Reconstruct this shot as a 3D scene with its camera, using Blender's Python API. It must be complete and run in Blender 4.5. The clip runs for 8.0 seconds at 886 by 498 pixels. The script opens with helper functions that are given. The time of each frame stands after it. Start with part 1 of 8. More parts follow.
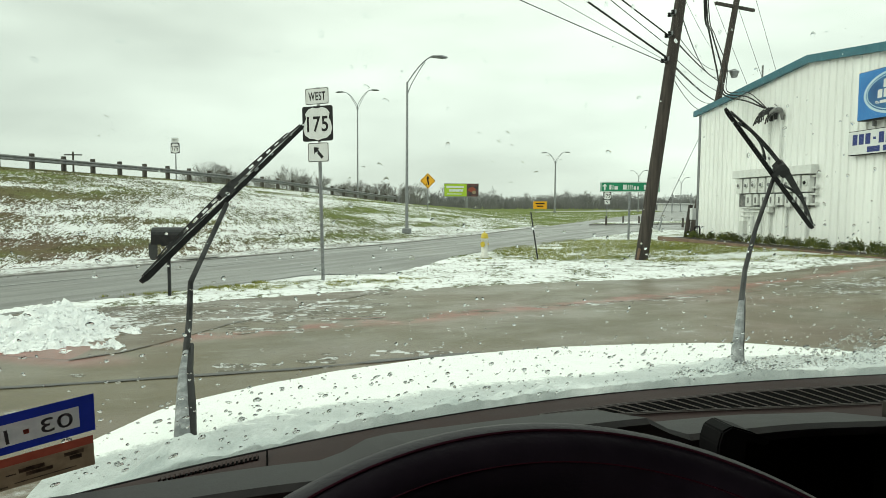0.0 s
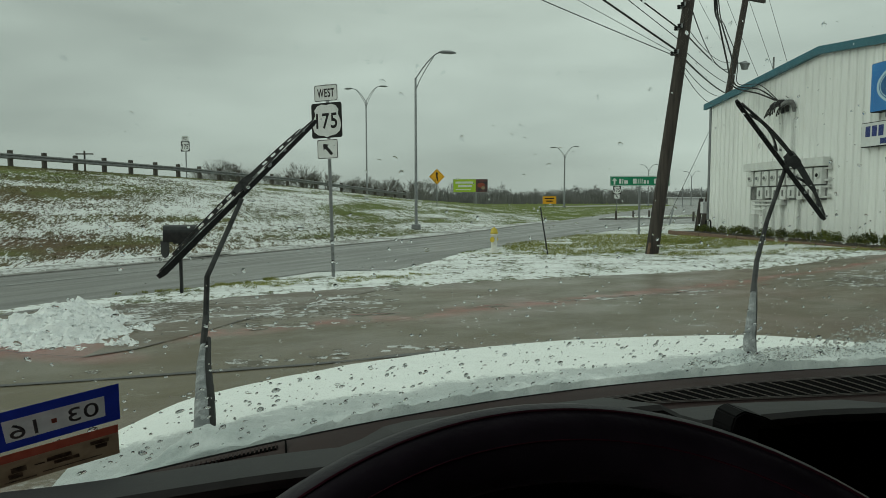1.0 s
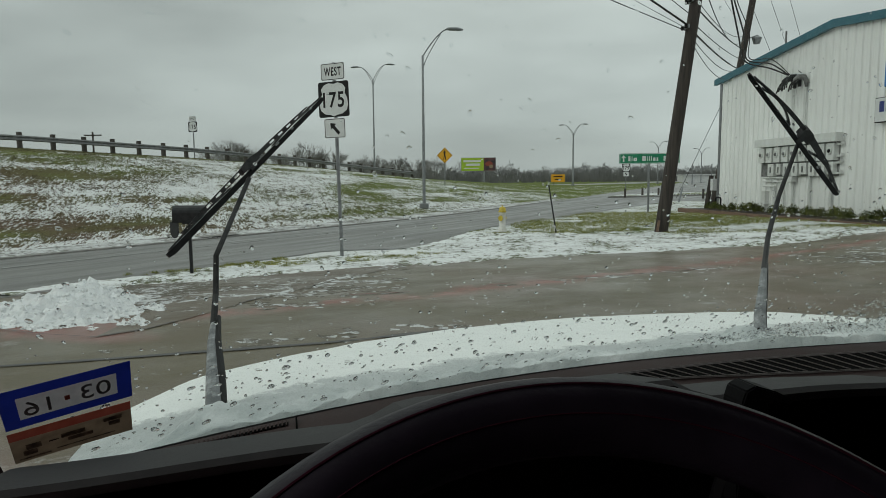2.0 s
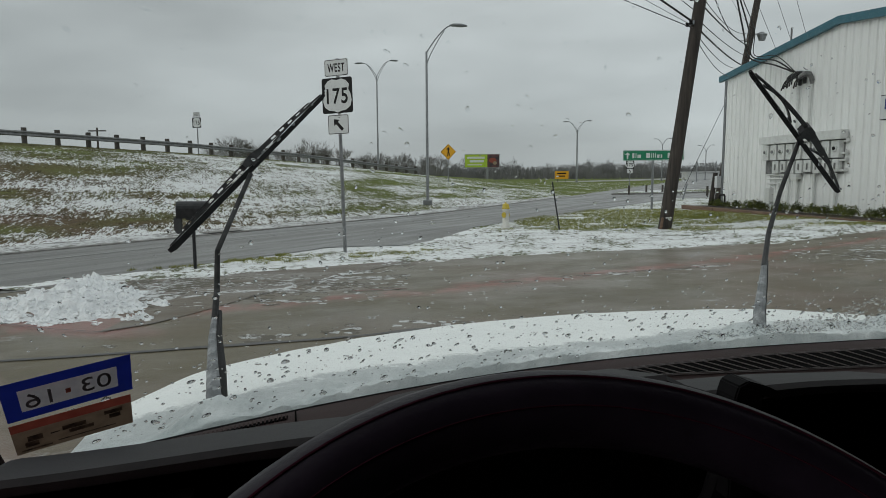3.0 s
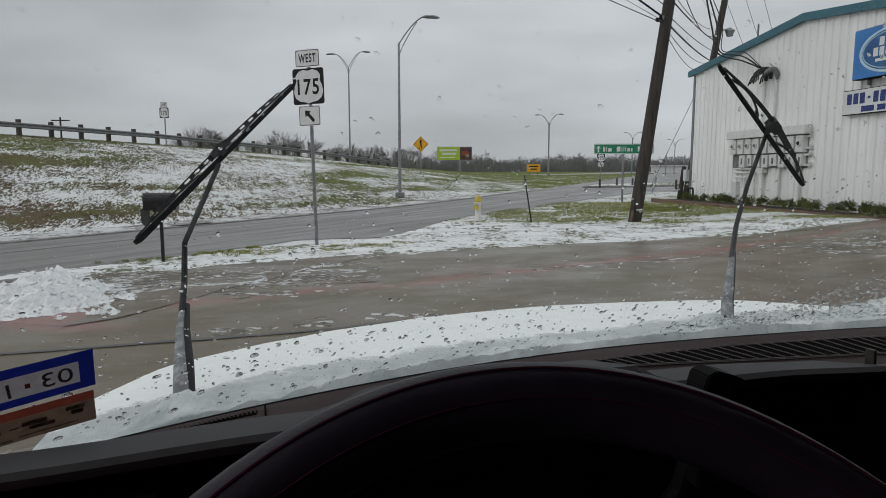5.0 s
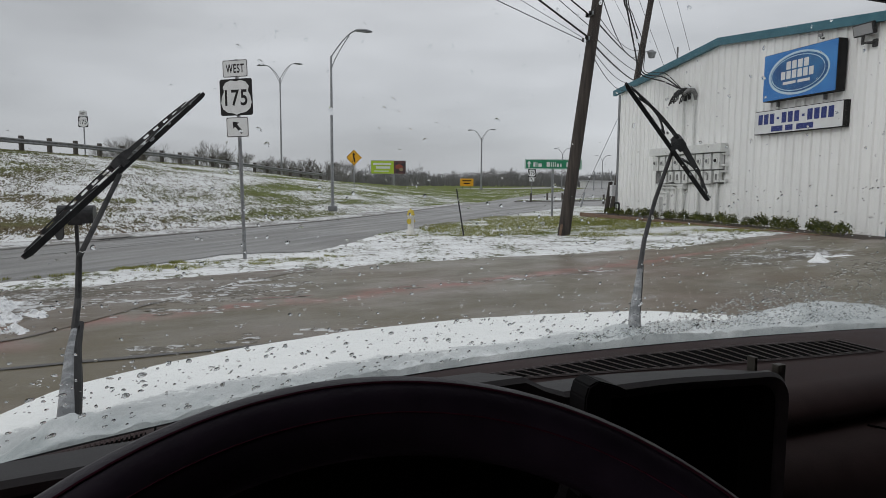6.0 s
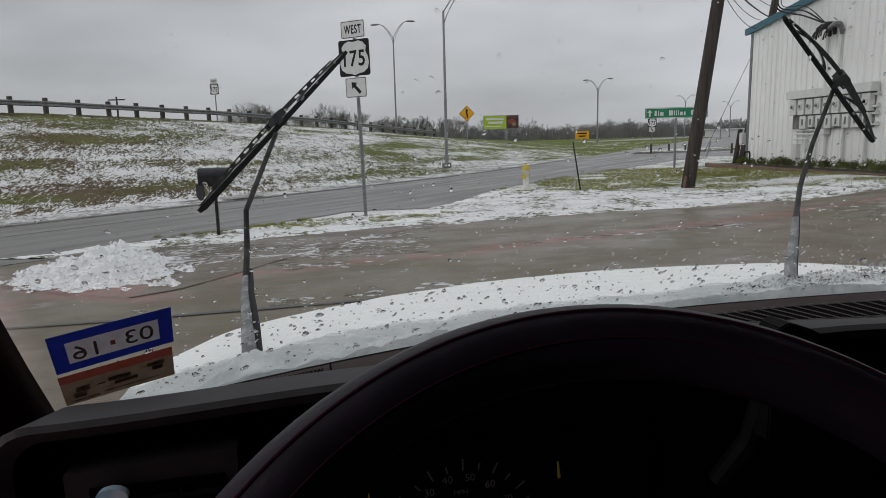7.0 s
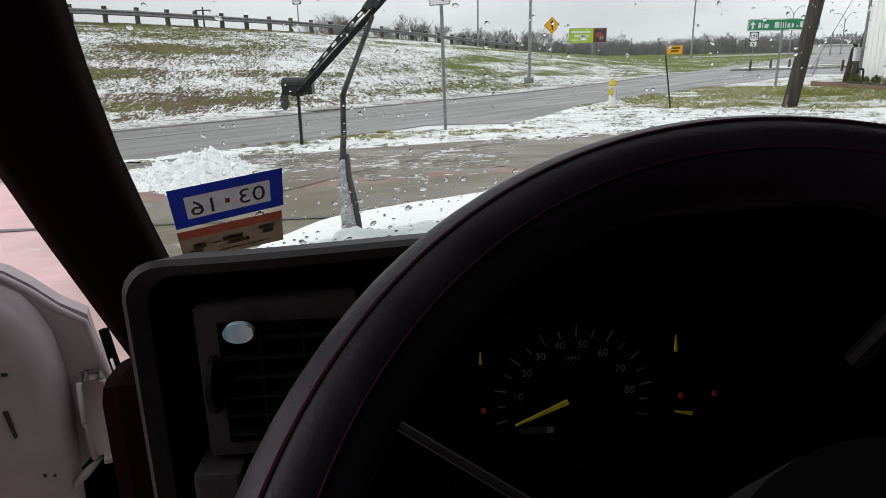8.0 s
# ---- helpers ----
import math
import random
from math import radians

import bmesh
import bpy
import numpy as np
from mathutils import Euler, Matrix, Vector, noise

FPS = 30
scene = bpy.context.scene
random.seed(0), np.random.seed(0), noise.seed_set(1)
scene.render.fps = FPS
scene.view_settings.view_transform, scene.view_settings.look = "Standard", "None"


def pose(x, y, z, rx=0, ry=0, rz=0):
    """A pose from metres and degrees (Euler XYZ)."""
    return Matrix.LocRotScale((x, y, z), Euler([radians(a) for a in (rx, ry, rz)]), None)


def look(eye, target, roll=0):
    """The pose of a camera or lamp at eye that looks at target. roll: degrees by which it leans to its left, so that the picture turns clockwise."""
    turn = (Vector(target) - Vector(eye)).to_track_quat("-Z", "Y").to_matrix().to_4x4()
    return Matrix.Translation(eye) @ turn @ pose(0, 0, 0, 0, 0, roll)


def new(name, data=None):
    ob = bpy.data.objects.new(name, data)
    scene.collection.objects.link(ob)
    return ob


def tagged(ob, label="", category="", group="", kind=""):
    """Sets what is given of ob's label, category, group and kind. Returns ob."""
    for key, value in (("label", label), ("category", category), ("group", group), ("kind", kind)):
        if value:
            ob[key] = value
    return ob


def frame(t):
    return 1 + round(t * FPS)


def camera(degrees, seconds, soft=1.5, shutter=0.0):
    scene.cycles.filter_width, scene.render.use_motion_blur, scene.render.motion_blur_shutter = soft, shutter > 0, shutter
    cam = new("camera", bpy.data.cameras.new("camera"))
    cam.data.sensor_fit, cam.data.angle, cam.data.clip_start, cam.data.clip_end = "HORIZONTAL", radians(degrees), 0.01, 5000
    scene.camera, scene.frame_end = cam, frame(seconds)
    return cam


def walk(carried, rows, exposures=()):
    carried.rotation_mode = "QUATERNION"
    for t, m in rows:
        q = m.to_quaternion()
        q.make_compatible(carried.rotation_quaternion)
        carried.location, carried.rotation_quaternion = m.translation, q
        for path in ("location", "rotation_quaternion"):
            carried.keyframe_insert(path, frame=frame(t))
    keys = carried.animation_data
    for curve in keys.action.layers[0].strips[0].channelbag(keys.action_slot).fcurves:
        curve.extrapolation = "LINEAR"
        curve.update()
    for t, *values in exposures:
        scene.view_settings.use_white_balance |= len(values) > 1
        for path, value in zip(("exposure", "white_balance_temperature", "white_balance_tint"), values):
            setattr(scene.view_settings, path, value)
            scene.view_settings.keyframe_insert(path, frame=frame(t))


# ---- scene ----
cam = camera(67.98, 8.0, soft=0.55)
PATH = [
    (0, (0.0051, 0.0106, 1.3933), (0.0339, 2.0057, 1.2568), 0.39),
    (0.5, (0.0010, 0.0090, 1.3911), (0.0213, 2.0047, 1.2621), 0.43),
    (1, (0.0000, -0.0000, 1.3900), (-0.0000, 1.9944, 1.2407), -0.09),
    (1.5, (-0.0006, 0.0037, 1.3882), (-0.0153, 1.9948, 1.2001), -0.43),
    (3, (0.0054, -0.0013, 1.3867), (-0.0304, 1.9859, 1.1638), -0.33),
    (3.5, (0.0124, -0.0039, 1.3897), (0.0108, 1.9864, 1.1927), -0.46),
    (4, (0.0053, -0.0036, 1.3903), (0.0507, 1.9869, 1.2011), -0.29),
    (5.3, (0.0065, 0.0064, 1.3826), (0.0562, 1.9895, 1.1284), 0.02),
    (5.5, (0.0272, 0.0079, 1.3816), (0.1127, 1.9906, 1.1337), 0.33),
    (5.6, (0.0308, 0.0089, 1.3820), (0.1908, 1.9890, 1.1500), 0.36),
    (5.9, (0.0404, 0.0081, 1.3831), (0.2728, 1.9842, 1.1810), 0.37),
    (6, (0.0437, 0.0081, 1.3835), (0.2908, 1.9824, 1.1800), 0.38),
    (6.5, (0.0451, 0.0083, 1.3847), (0.3432, 1.9776, 1.2032), 0.79),
    (6.6, (0.0440, 0.0078, 1.3840), (0.3355, 1.9780, 1.2010), 0.72),
    (6.7, (0.0263, 0.0003, 1.3717), (0.2152, 1.9808, 1.1673), -0.36),
    (6.8, (0.0137, 0.0012, 1.3787), (0.1295, 1.9822, 1.1289), -0.56),
    (7, (-0.0071, -0.0035, 1.3747), (-0.1048, 1.9663, 1.0423), -1.46),
    (7.1, (-0.0126, -0.0081, 1.3733), (-0.1700, 1.9520, 1.0087), -1.95),
    (7.4, (-0.0244, 0.0009, 1.3550), (-0.2941, 1.9297, 0.9002), -1.94),
    (7.5, (-0.0340, 0.0047, 1.3505), (-0.3185, 1.9289, 0.8855), -1.82),
    (8, (-0.0420, 0.0032, 1.3247), (-0.3660, 1.8930, 0.7557), -1.00),
]
EXPOSURES = [(0.0, 0.97, 7120, 0), (0.3, 0.56, 7050, -2), (0.5, 0.22, 6950, -3), (1.0, 0.04, 6800, -2), (2.0, 0.05, 6650, 8), (3.5, 0.03, 6500, 17), (5.5, 0.17, 6550, 22), (6.5, 0.2, 6580, 24), (7.0, 0.12, 6620, 24), (7.5, 0.32, 6750, 23), (8.0, 0.86, 6640, 21)]
walk(cam, [(t, look(eye, target, roll)) for t, eye, target, roll in PATH], EXPOSURES)

# ---- sky and sun: a flat winter overcast, brighter overhead than at the horizon ----
world = bpy.data.worlds.new("overcast")
scene.world = world
world.use_nodes = True
wn, wl = world.node_tree.nodes, world.node_tree.links
wn.clear()
w_out = wn.new("ShaderNodeOutputWorld")
w_bg = wn.new("ShaderNodeBackground")
w_tc = wn.new("ShaderNodeTexCoord")
w_sep = wn.new("ShaderNodeSeparateXYZ")
w_ramp = wn.new("ShaderNodeValToRGB")
w_noise = wn.new("ShaderNodeTexNoise")
w_map = wn.new("ShaderNodeMapping")
w_cl = wn.new("ShaderNodeMapRange")
w_mul = wn.new("ShaderNodeMix")
w_mix = wn.new("ShaderNodeMix")
w_sky = wn.new("ShaderNodeTexSky")
w_sky.sky_type, w_sky.sun_disc, w_sky.sun_elevation, w_sky.sun_rotation = "NISHITA", False, radians(29), radians(248)
w_skys = wn.new("ShaderNodeVectorMath")
w_skys.operation = "SCALE"
w_skys.inputs[3].default_value = 0.08
SKY_LOW, SKY_MID, SKY_TOP = (0.56, 0.575, 0.605, 1), (0.70, 0.71, 0.735, 1), (0.86, 0.87, 0.89, 1)
els = w_ramp.color_ramp.elements
els[0].position, els[0].color = 0.0, SKY_LOW
els[1].position, els[1].color = 1.0, SKY_TOP
e2 = els.new(0.32)
e2.color = SKY_MID
w_map.inputs["Scale"].default_value = (1.6, 1.6, 6.0)
w_noise.inputs["Scale"].default_value = 1.3
w_noise.inputs["Detail"].default_value = 5
w_cl.inputs["From Min"].default_value, w_cl.inputs["From Max"].default_value = 0.3, 0.7
w_cl.inputs["To Min"].default_value, w_cl.inputs["To Max"].default_value = 0.76, 1.17
w_mul.data_type, w_mul.blend_type = "RGBA", "MULTIPLY"
w_mul.inputs["Factor"].default_value = 1.0
w_mix.data_type = "RGBA"
w_mix.inputs["Factor"].default_value = 0.06
wl.new(w_tc.outputs["Generated"], w_sep.inputs[0])
wl.new(w_sep.outputs["Z"], w_ramp.inputs[0])
wl.new(w_tc.outputs["Generated"], w_map.inputs[0])
wl.new(w_map.outputs[0], w_noise.inputs["Vector"])
wl.new(w_noise.outputs[0], w_cl.inputs["Value"])
wl.new(w_ramp.outputs[0], w_mul.inputs["A"])
wl.new(w_cl.outputs[0], w_mul.inputs["B"])
w_side = wn.new("ShaderNodeMapRange")
w_side.inputs["From Min"].default_value, w_side.inputs["From Max"].default_value = -0.6, 0.6
w_side.inputs["To Min"].default_value, w_side.inputs["To Max"].default_value = 0.84, 1.10
wl.new(w_sep.outputs["X"], w_side.inputs["Value"])
w_side2 = wn.new("ShaderNodeVectorMath")
w_side2.operation = "SCALE"
wl.new(w_mul.outputs["Result"], w_side2.inputs[0])
wl.new(w_side.outputs[0], w_side2.inputs[3])
wl.new(w_side2.outputs[0], w_mix.inputs["A"])
wl.new(w_sky.outputs[0], w_skys.inputs[0])
wl.new(w_skys.outputs[0], w_mix.inputs["B"])
wl.new(w_mix.outputs["Result"], w_bg.inputs[0])
w_bg.inputs[1].default_value = 1.0
wl.new(w_bg.outputs[0], w_out.inputs[0])

sun = new("sun", bpy.data.lights.new("sun", "SUN"))
sun.data.energy, sun.data.angle, sun.data.color = 0.7, radians(40), (1.0, 0.98, 0.95)
sun.matrix_world = look((-30, -12, 18), (0, 0, 0))

# ---- materials ----
MATS = {}


def surface(name, colors, scale=8.0, rough=0.7, bump=0.15, bump_scale=None, metal=0.0, stain=0.0, stain_scale=0.7, stain_color=(0.1, 0.09, 0.08),
            spec=0.5, rough_var=0.1, vary=0.0, stretch=(1, 1, 1), distance=0.01):
    """A procedural surface: grain between two colours, larger stains of a third, bump, and rougher and smoother spots."""
    if name in MATS:
        return MATS[name]
    m = bpy.data.materials.new(name)
    m.use_nodes = True
    n, l = m.node_tree.nodes, m.node_tree.links
    b = n["Principled BSDF"]
    tc = n.new("ShaderNodeTexCoord")
    mp = n.new("ShaderNodeMapping")
    mp.inputs["Scale"].default_value = stretch
    l.new(tc.outputs["Object"], mp.inputs[0])
    no = n.new("ShaderNodeTexNoise")
    no.inputs["Scale"].default_value, no.inputs["Detail"].default_value = scale, 6
    l.new(mp.outputs[0], no.inputs["Vector"])
    mix = n.new("ShaderNodeMix")
    mix.data_type = "RGBA"
    mr = n.new("ShaderNodeMapRange")
    mr.inputs["From Min"].default_value, mr.inputs["From Max"].default_value = 0.35, 0.65
    l.new(no.outputs[0], mr.inputs["Value"])
    l.new(mr.outputs[0], mix.inputs["Factor"])
    mix.inputs["A"].default_value = (*colors[0], 1)
    mix.inputs["B"].default_value = (*colors[-1], 1)
    col = mix.outputs["Result"]
    if stain:
        n2 = n.new("ShaderNodeTexNoise")
        n2.inputs["Scale"].default_value, n2.inputs["Detail"].default_value = stain_scale, 8
        n2.inputs["Roughness"].default_value = 0.65
        l.new(mp.outputs[0], n2.inputs["Vector"])
        r2 = n.new("ShaderNodeMapRange")
        r2.inputs["From Min"].default_value, r2.inputs["From Max"].default_value = 0.5, 0.72
        r2.inputs["To Max"].default_value = stain
        l.new(n2.outputs[0], r2.inputs["Value"])
        mx = n.new("ShaderNodeMix")
        mx.data_type = "RGBA"
        l.new(r2.outputs[0], mx.inputs["Factor"])
        l.new(col, mx.inputs["A"])
        mx.inputs["B"].default_value = (*stain_color, 1)
        col = mx.outputs["Result"]
    if vary:
        oi = n.new("ShaderNodeObjectInfo")
        hv = n.new("ShaderNodeHueSaturation")
        vr = n.new("ShaderNodeMapRange")
        vr.inputs["To Min"].default_value, vr.inputs["To Max"].default_value = 1 - vary, 1 + vary
        l.new(oi.outputs["Random"], vr.inputs["Value"])
        l.new(vr.outputs[0], hv.inputs["Value"])
        l.new(col, hv.inputs["Color"])
        col = hv.outputs[0]
    l.new(col, b.inputs["Base Color"])
    b.inputs["Metallic"].default_value = metal
    b.inputs["Specular IOR Level"].default_value = spec
    rr = n.new("ShaderNodeMapRange")
    rr.inputs["To Min"].default_value, rr.inputs["To Max"].default_value = max(0.02, rough - rough_var), min(1, rough + rough_var)
    l.new(no.outputs[0], rr.inputs["Value"])
    l.new(rr.outputs[0], b.inputs["Roughness"])
    if bump:
        nb = n.new("ShaderNodeTexNoise")
        nb.inputs["Scale"].default_value, nb.inputs["Detail"].default_value = bump_scale or scale * 3, 5
        l.new(mp.outputs[0], nb.inputs["Vector"])
        bp = n.new("ShaderNodeBump")
        bp.inputs["Strength"].default_value, bp.inputs["Distance"].default_value = bump, distance
        l.new(nb.outputs[0], bp.inputs["Height"])
        l.new(bp.outputs[0], b.inputs["Normal"])
    MATS[name] = m
    return m


def layered(name, build):
    m = bpy.data.materials.new(name)
    m.use_nodes = True
    build(m.node_tree.nodes, m.node_tree.links, m.node_tree.nodes["Principled BSDF"])
    MATS[name] = m
    return m


def noise_node(n, l, vec, scale, detail=6, roughness=0.5, lo=0.35, hi=0.65):
    no = n.new("ShaderNodeTexNoise")
    no.inputs["Scale"].default_value, no.inputs["Detail"].default_value, no.inputs["Roughness"].default_value = scale, detail, roughness
    l.new(vec, no.inputs["Vector"])
    mr = n.new("ShaderNodeMapRange")
    mr.inputs["From Min"].default_value, mr.inputs["From Max"].default_value = lo, hi
    l.new(no.outputs[0], mr.inputs["Value"])
    return mr.outputs[0]


def mix_node(n, l, fac, a, b):
    mx = n.new("ShaderNodeMix")
    mx.data_type = "RGBA"
    for sock, v in (("Factor", fac), ("A", a), ("B", b)):
        if isinstance(v, tuple):
            mx.inputs[sock].default_value = (*v, 1)
        elif isinstance(v, (int, float)):
            mx.inputs[sock].default_value = v
        else:
            l.new(v, mx.inputs[sock])
    return mx.outputs["Result"]


def math_node(n, l, op, a, b=0.0):
    mt = n.new("ShaderNodeMath")
    mt.operation = op
    for i, v in enumerate((a, b)):
        if isinstance(v, (int, float)):
            mt.inputs[i].default_value = v
        else:
            l.new(v, mt.inputs[i])
    return mt.outputs[0]


def grass_snow(n, l, b):
    """Winter turf under a broken cover of sleet: fine flecks of snow between the blades, green bands, brown patches; thinner on the crest, at the foot and where the bank runs out."""
    tc = n.new("ShaderNodeTexCoord")
    v = tc.outputs["Object"]
    lie = n.new("ShaderNodeMapping")
    lie.inputs["Rotation"].default_value = (0, 0, radians(-58.6))
    l.new(v, lie.inputs[0])
    sep = n.new("ShaderNodeSeparateXYZ")
    l.new(lie.outputs[0], sep.inputs[0])
    a, across = sep.outputs["X"], sep.outputs["Y"]

    combed = n.new("ShaderNodeMapping")
    combed.inputs["Rotation"].default_value = (0, 0, radians(-20))
    l.new(v, combed.inputs[0])

    def stretched(sx, sy, with_bank=True):
        mp = n.new("ShaderNodeMapping")
        mp.inputs["Scale"].default_value = (sx, sy, 1.0)
        l.new(lie.outputs[0] if with_bank else combed.outputs[0], mp.inputs[0])
        return mp.outputs[0]

    def ramp(value, lo, hi, t0, t1):
        mr = n.new("ShaderNodeMapRange")
        mr.interpolation_type = "SMOOTHSTEP"
        mr.inputs["From Min"].default_value, mr.inputs["From Max"].default_value = lo, hi
        mr.inputs["To Min"].default_value, mr.inputs["To Max"].default_value = t0, t1
        l.new(value, mr.inputs["Value"])
        return mr.outputs[0]

    def total(*vals):
        out = vals[0]
        for w in vals[1:]:
            out = math_node(n, l, "ADD", out, w)
        return out

    patch = noise_node(n, l, stretched(0.7, 1.0), 0.50, 2, 0.55, 0.30, 0.70)
    bands = noise_node(n, l, stretched(0.25, 0.8), 0.42, 2, 0.55, 0.48, 0.70)
    tuft = noise_node(n, l, stretched(1.3, 0.26, False), 3.2, 3, 0.65, 0.32, 0.68)
    fleck = noise_node(n, l, stretched(1.3, 0.24, False), 13.0, 4, 0.75, 0.30, 0.70)
    blades = noise_node(n, l, stretched(1.0, 0.5, False), 22.0, 4, 0.75, 0.34, 0.66)
    brown = noise_node(n, l, stretched(0.8, 1.0), 0.30, 2, 0.6, 0.44, 0.60)
    west = ramp(a, 22, 5, 0.10, 1.0)
    green = mix_node(n, l, blades, (0.050, 0.078, 0.014), (0.225, 0.270, 0.050))
    dull = mix_node(n, l, blades, (0.045, 0.048, 0.018), (0.150, 0.145, 0.060))
    straw = mix_node(n, l, blades, (0.058, 0.033, 0.023), (0.20, 0.130, 0.092))
    turf = mix_node(n, l, math_node(n, l, "ADD", math_node(n, l, "MULTIPLY", bands, 0.85), 0.12), dull, green)
    turf = mix_node(n, l, math_node(n, l, "MULTIPLY", math_node(n, l, "ADD", math_node(n, l, "MULTIPLY", brown, 0.7), 0.26), west), turf, straw)
    turf = mix_node(n, l, math_node(n, l, "MAXIMUM", ramp(a, 24, 40, 0.0, 0.75), ramp(across, 12.0, 9.0, 0.0, 0.8)), turf, green)
    cover = total(math_node(n, l, "MULTIPLY", patch, 0.30), math_node(n, l, "MULTIPLY", bands, -0.36), math_node(n, l, "MULTIPLY", math_node(n, l, "MULTIPLY", brown, west), -0.05),
                  ramp(across, 31.0, 33.6, 0.0, -0.42), ramp(across, 17.0, 15.0, 0.0, -0.03), ramp(a, 30, 56, 0.0, -0.24), ramp(across, 12.0, 9.0, 0.0, 0.12), 0.392)
    grain = total(math_node(n, l, "MULTIPLY", fleck, 0.72), math_node(n, l, "MULTIPLY", tuft, 0.28))
    snow = ramp(math_node(n, l, "ADD", math_node(n, l, "SUBTRACT", grain, 0.5), cover), 0.38, 0.55, 0.0, 0.95)
    l.new(mix_node(n, l, snow, turf, (0.90, 0.91, 0.92)), b.inputs["Base Color"])
    b.inputs["Roughness"].default_value = 0.85
    b.inputs["Specular IOR Level"].default_value = 0.2
    bp = n.new("ShaderNodeBump")
    bp.inputs["Strength"].default_value, bp.inputs["Distance"].default_value = 0.6, 0.05
    l.new(total(blades, fleck, snow), bp.inputs["Height"])
    l.new(bp.outputs[0], b.inputs["Normal"])


def wet_paving(base_a, base_b, red, slush, turn=-26, stretch=(0.7, 1.15, 1)):
    def build(n, l, b):
        tc = n.new("ShaderNodeTexCoord")
        v = tc.outputs["Object"]
        grain = math_node(n, l, "MULTIPLY", math_node(n, l, "ADD", noise_node(n, l, v, 60.0, 4, 0.6), noise_node(n, l, v, 9.0, 6, 0.75, 0.4, 0.7)), 0.5)
        big = noise_node(n, l, v, 0.5, 6, 0.6)
        col = mix_node(n, l, big, base_a, base_b)
        col = mix_node(n, l, math_node(n, l, "MULTIPLY", grain, 0.65), col, tuple(c * 1.5 for c in base_b))
        if red:
            rd = noise_node(n, l, v, 0.32, 5, 0.55, 0.46, 0.68)
            col = mix_node(n, l, math_node(n, l, "MULTIPLY", rd, red), col, (0.19, 0.115, 0.098))
            sx = n.new("ShaderNodeSeparateXYZ")
            l.new(v, sx.inputs[0])
            across = math_node(n, l, "ADD", math_node(n, l, "MULTIPLY", sx.outputs["X"], -0.5025), math_node(n, l, "MULTIPLY", sx.outputs["Y"], 0.864))
            meander = noise_node(n, l, v, 0.55, 4, 0.6, 0.3, 0.7)
            off = math_node(n, l, "ABSOLUTE", math_node(n, l, "SUBTRACT", math_node(n, l, "SUBTRACT", across, 6.66), math_node(n, l, "MULTIPLY", meander, 0.55)))
            band = n.new("ShaderNodeMapRange")
            band.inputs["From Min"].default_value, band.inputs["From Max"].default_value = 0.26, 0.03
            l.new(off, band.inputs["Value"])
            broken = noise_node(n, l, v, 2.2, 6, 0.7, 0.38, 0.62)
            col = mix_node(n, l, math_node(n, l, "MULTIPLY", math_node(n, l, "MULTIPLY", band.outputs[0], broken), 1.0), col, (0.30, 0.11, 0.09))
            u = math_node(n, l, "ADD", math_node(n, l, "ADD", math_node(n, l, "MULTIPLY", sx.outputs["X"], 0.934), math_node(n, l, "MULTIPLY", sx.outputs["Y"], -0.357)), 5.66)
            w = math_node(n, l, "ADD", math_node(n, l, "ADD", math_node(n, l, "MULTIPLY", sx.outputs["X"], 0.357), math_node(n, l, "MULTIPLY", sx.outputs["Y"], 0.934)), -4.31)
            far = math_node(n, l, "ADD", math_node(n, l, "POWER", math_node(n, l, "ABSOLUTE", math_node(n, l, "DIVIDE", u, 1.15)), 2.0), math_node(n, l, "POWER", math_node(n, l, "ABSOLUTE", math_node(n, l, "DIVIDE", w, 0.36)), 2.0))
            wash = n.new("ShaderNodeMapRange")
            wash.inputs["From Min"].default_value, wash.inputs["From Max"].default_value = 1.3, 0.25
            l.new(far, wash.inputs["Value"])
            col = mix_node(n, l, math_node(n, l, "MULTIPLY", wash.outputs[0], math_node(n, l, "ADD", math_node(n, l, "MULTIPLY", broken, 0.5), 0.45)), col, (0.25, 0.092, 0.076))
            # pink concrete to the left, its colour brightened for the glare there
            pk = n.new("ShaderNodeMapRange")
            pk.inputs["From Min"].default_value, pk.inputs["From Max"].default_value = -2.85, -3.6
            pk.inputs["To Min"].default_value, pk.inputs["To Max"].default_value = 0.0, 0.9
            l.new(math_node(n, l, "ADD", math_node(n, l, "ADD", sx.outputs["X"], math_node(n, l, "MULTIPLY", sx.outputs["Y"], 0.8)), math_node(n, l, "SUBTRACT", math_node(n, l, "MULTIPLY", meander, 0.5), 3.45)), pk.inputs["Value"])
            col = mix_node(n, l, math_node(n, l, "MULTIPLY", pk.outputs[0], math_node(n, l, "ADD", math_node(n, l, "MULTIPLY", big, 0.5), 0.5)), col, (0.70, 0.47, 0.47))
        mp = n.new("ShaderNodeMapping")
        mp.inputs["Scale"].default_value = stretch
        lane = n.new("ShaderNodeMapping")
        lane.inputs["Rotation"].default_value = (0, 0, radians(turn))
        l.new(v, lane.inputs[0])
        l.new(lane.outputs[0], mp.inputs[0])
        streak = noise_node(n, l, mp.outputs[0], 1.6, 8, 0.68, 0.60, 0.74)
        fine = noise_node(n, l, v, 14.0, 6, 0.7, 0.40, 0.60)
        sl = math_node(n, l, "MULTIPLY", math_node(n, l, "MULTIPLY", streak, fine), slush)
        col = mix_node(n, l, sl, col, (0.72, 0.74, 0.76))
        l.new(col, b.inputs["Base Color"])
        wet = noise_node(n, l, mp.outputs[0], 1.1, 5, 0.6, 0.40, 0.62)
        rr = n.new("ShaderNodeMapRange")
        rr.inputs["To Min"].default_value, rr.inputs["To Max"].default_value = 0.29, 0.47
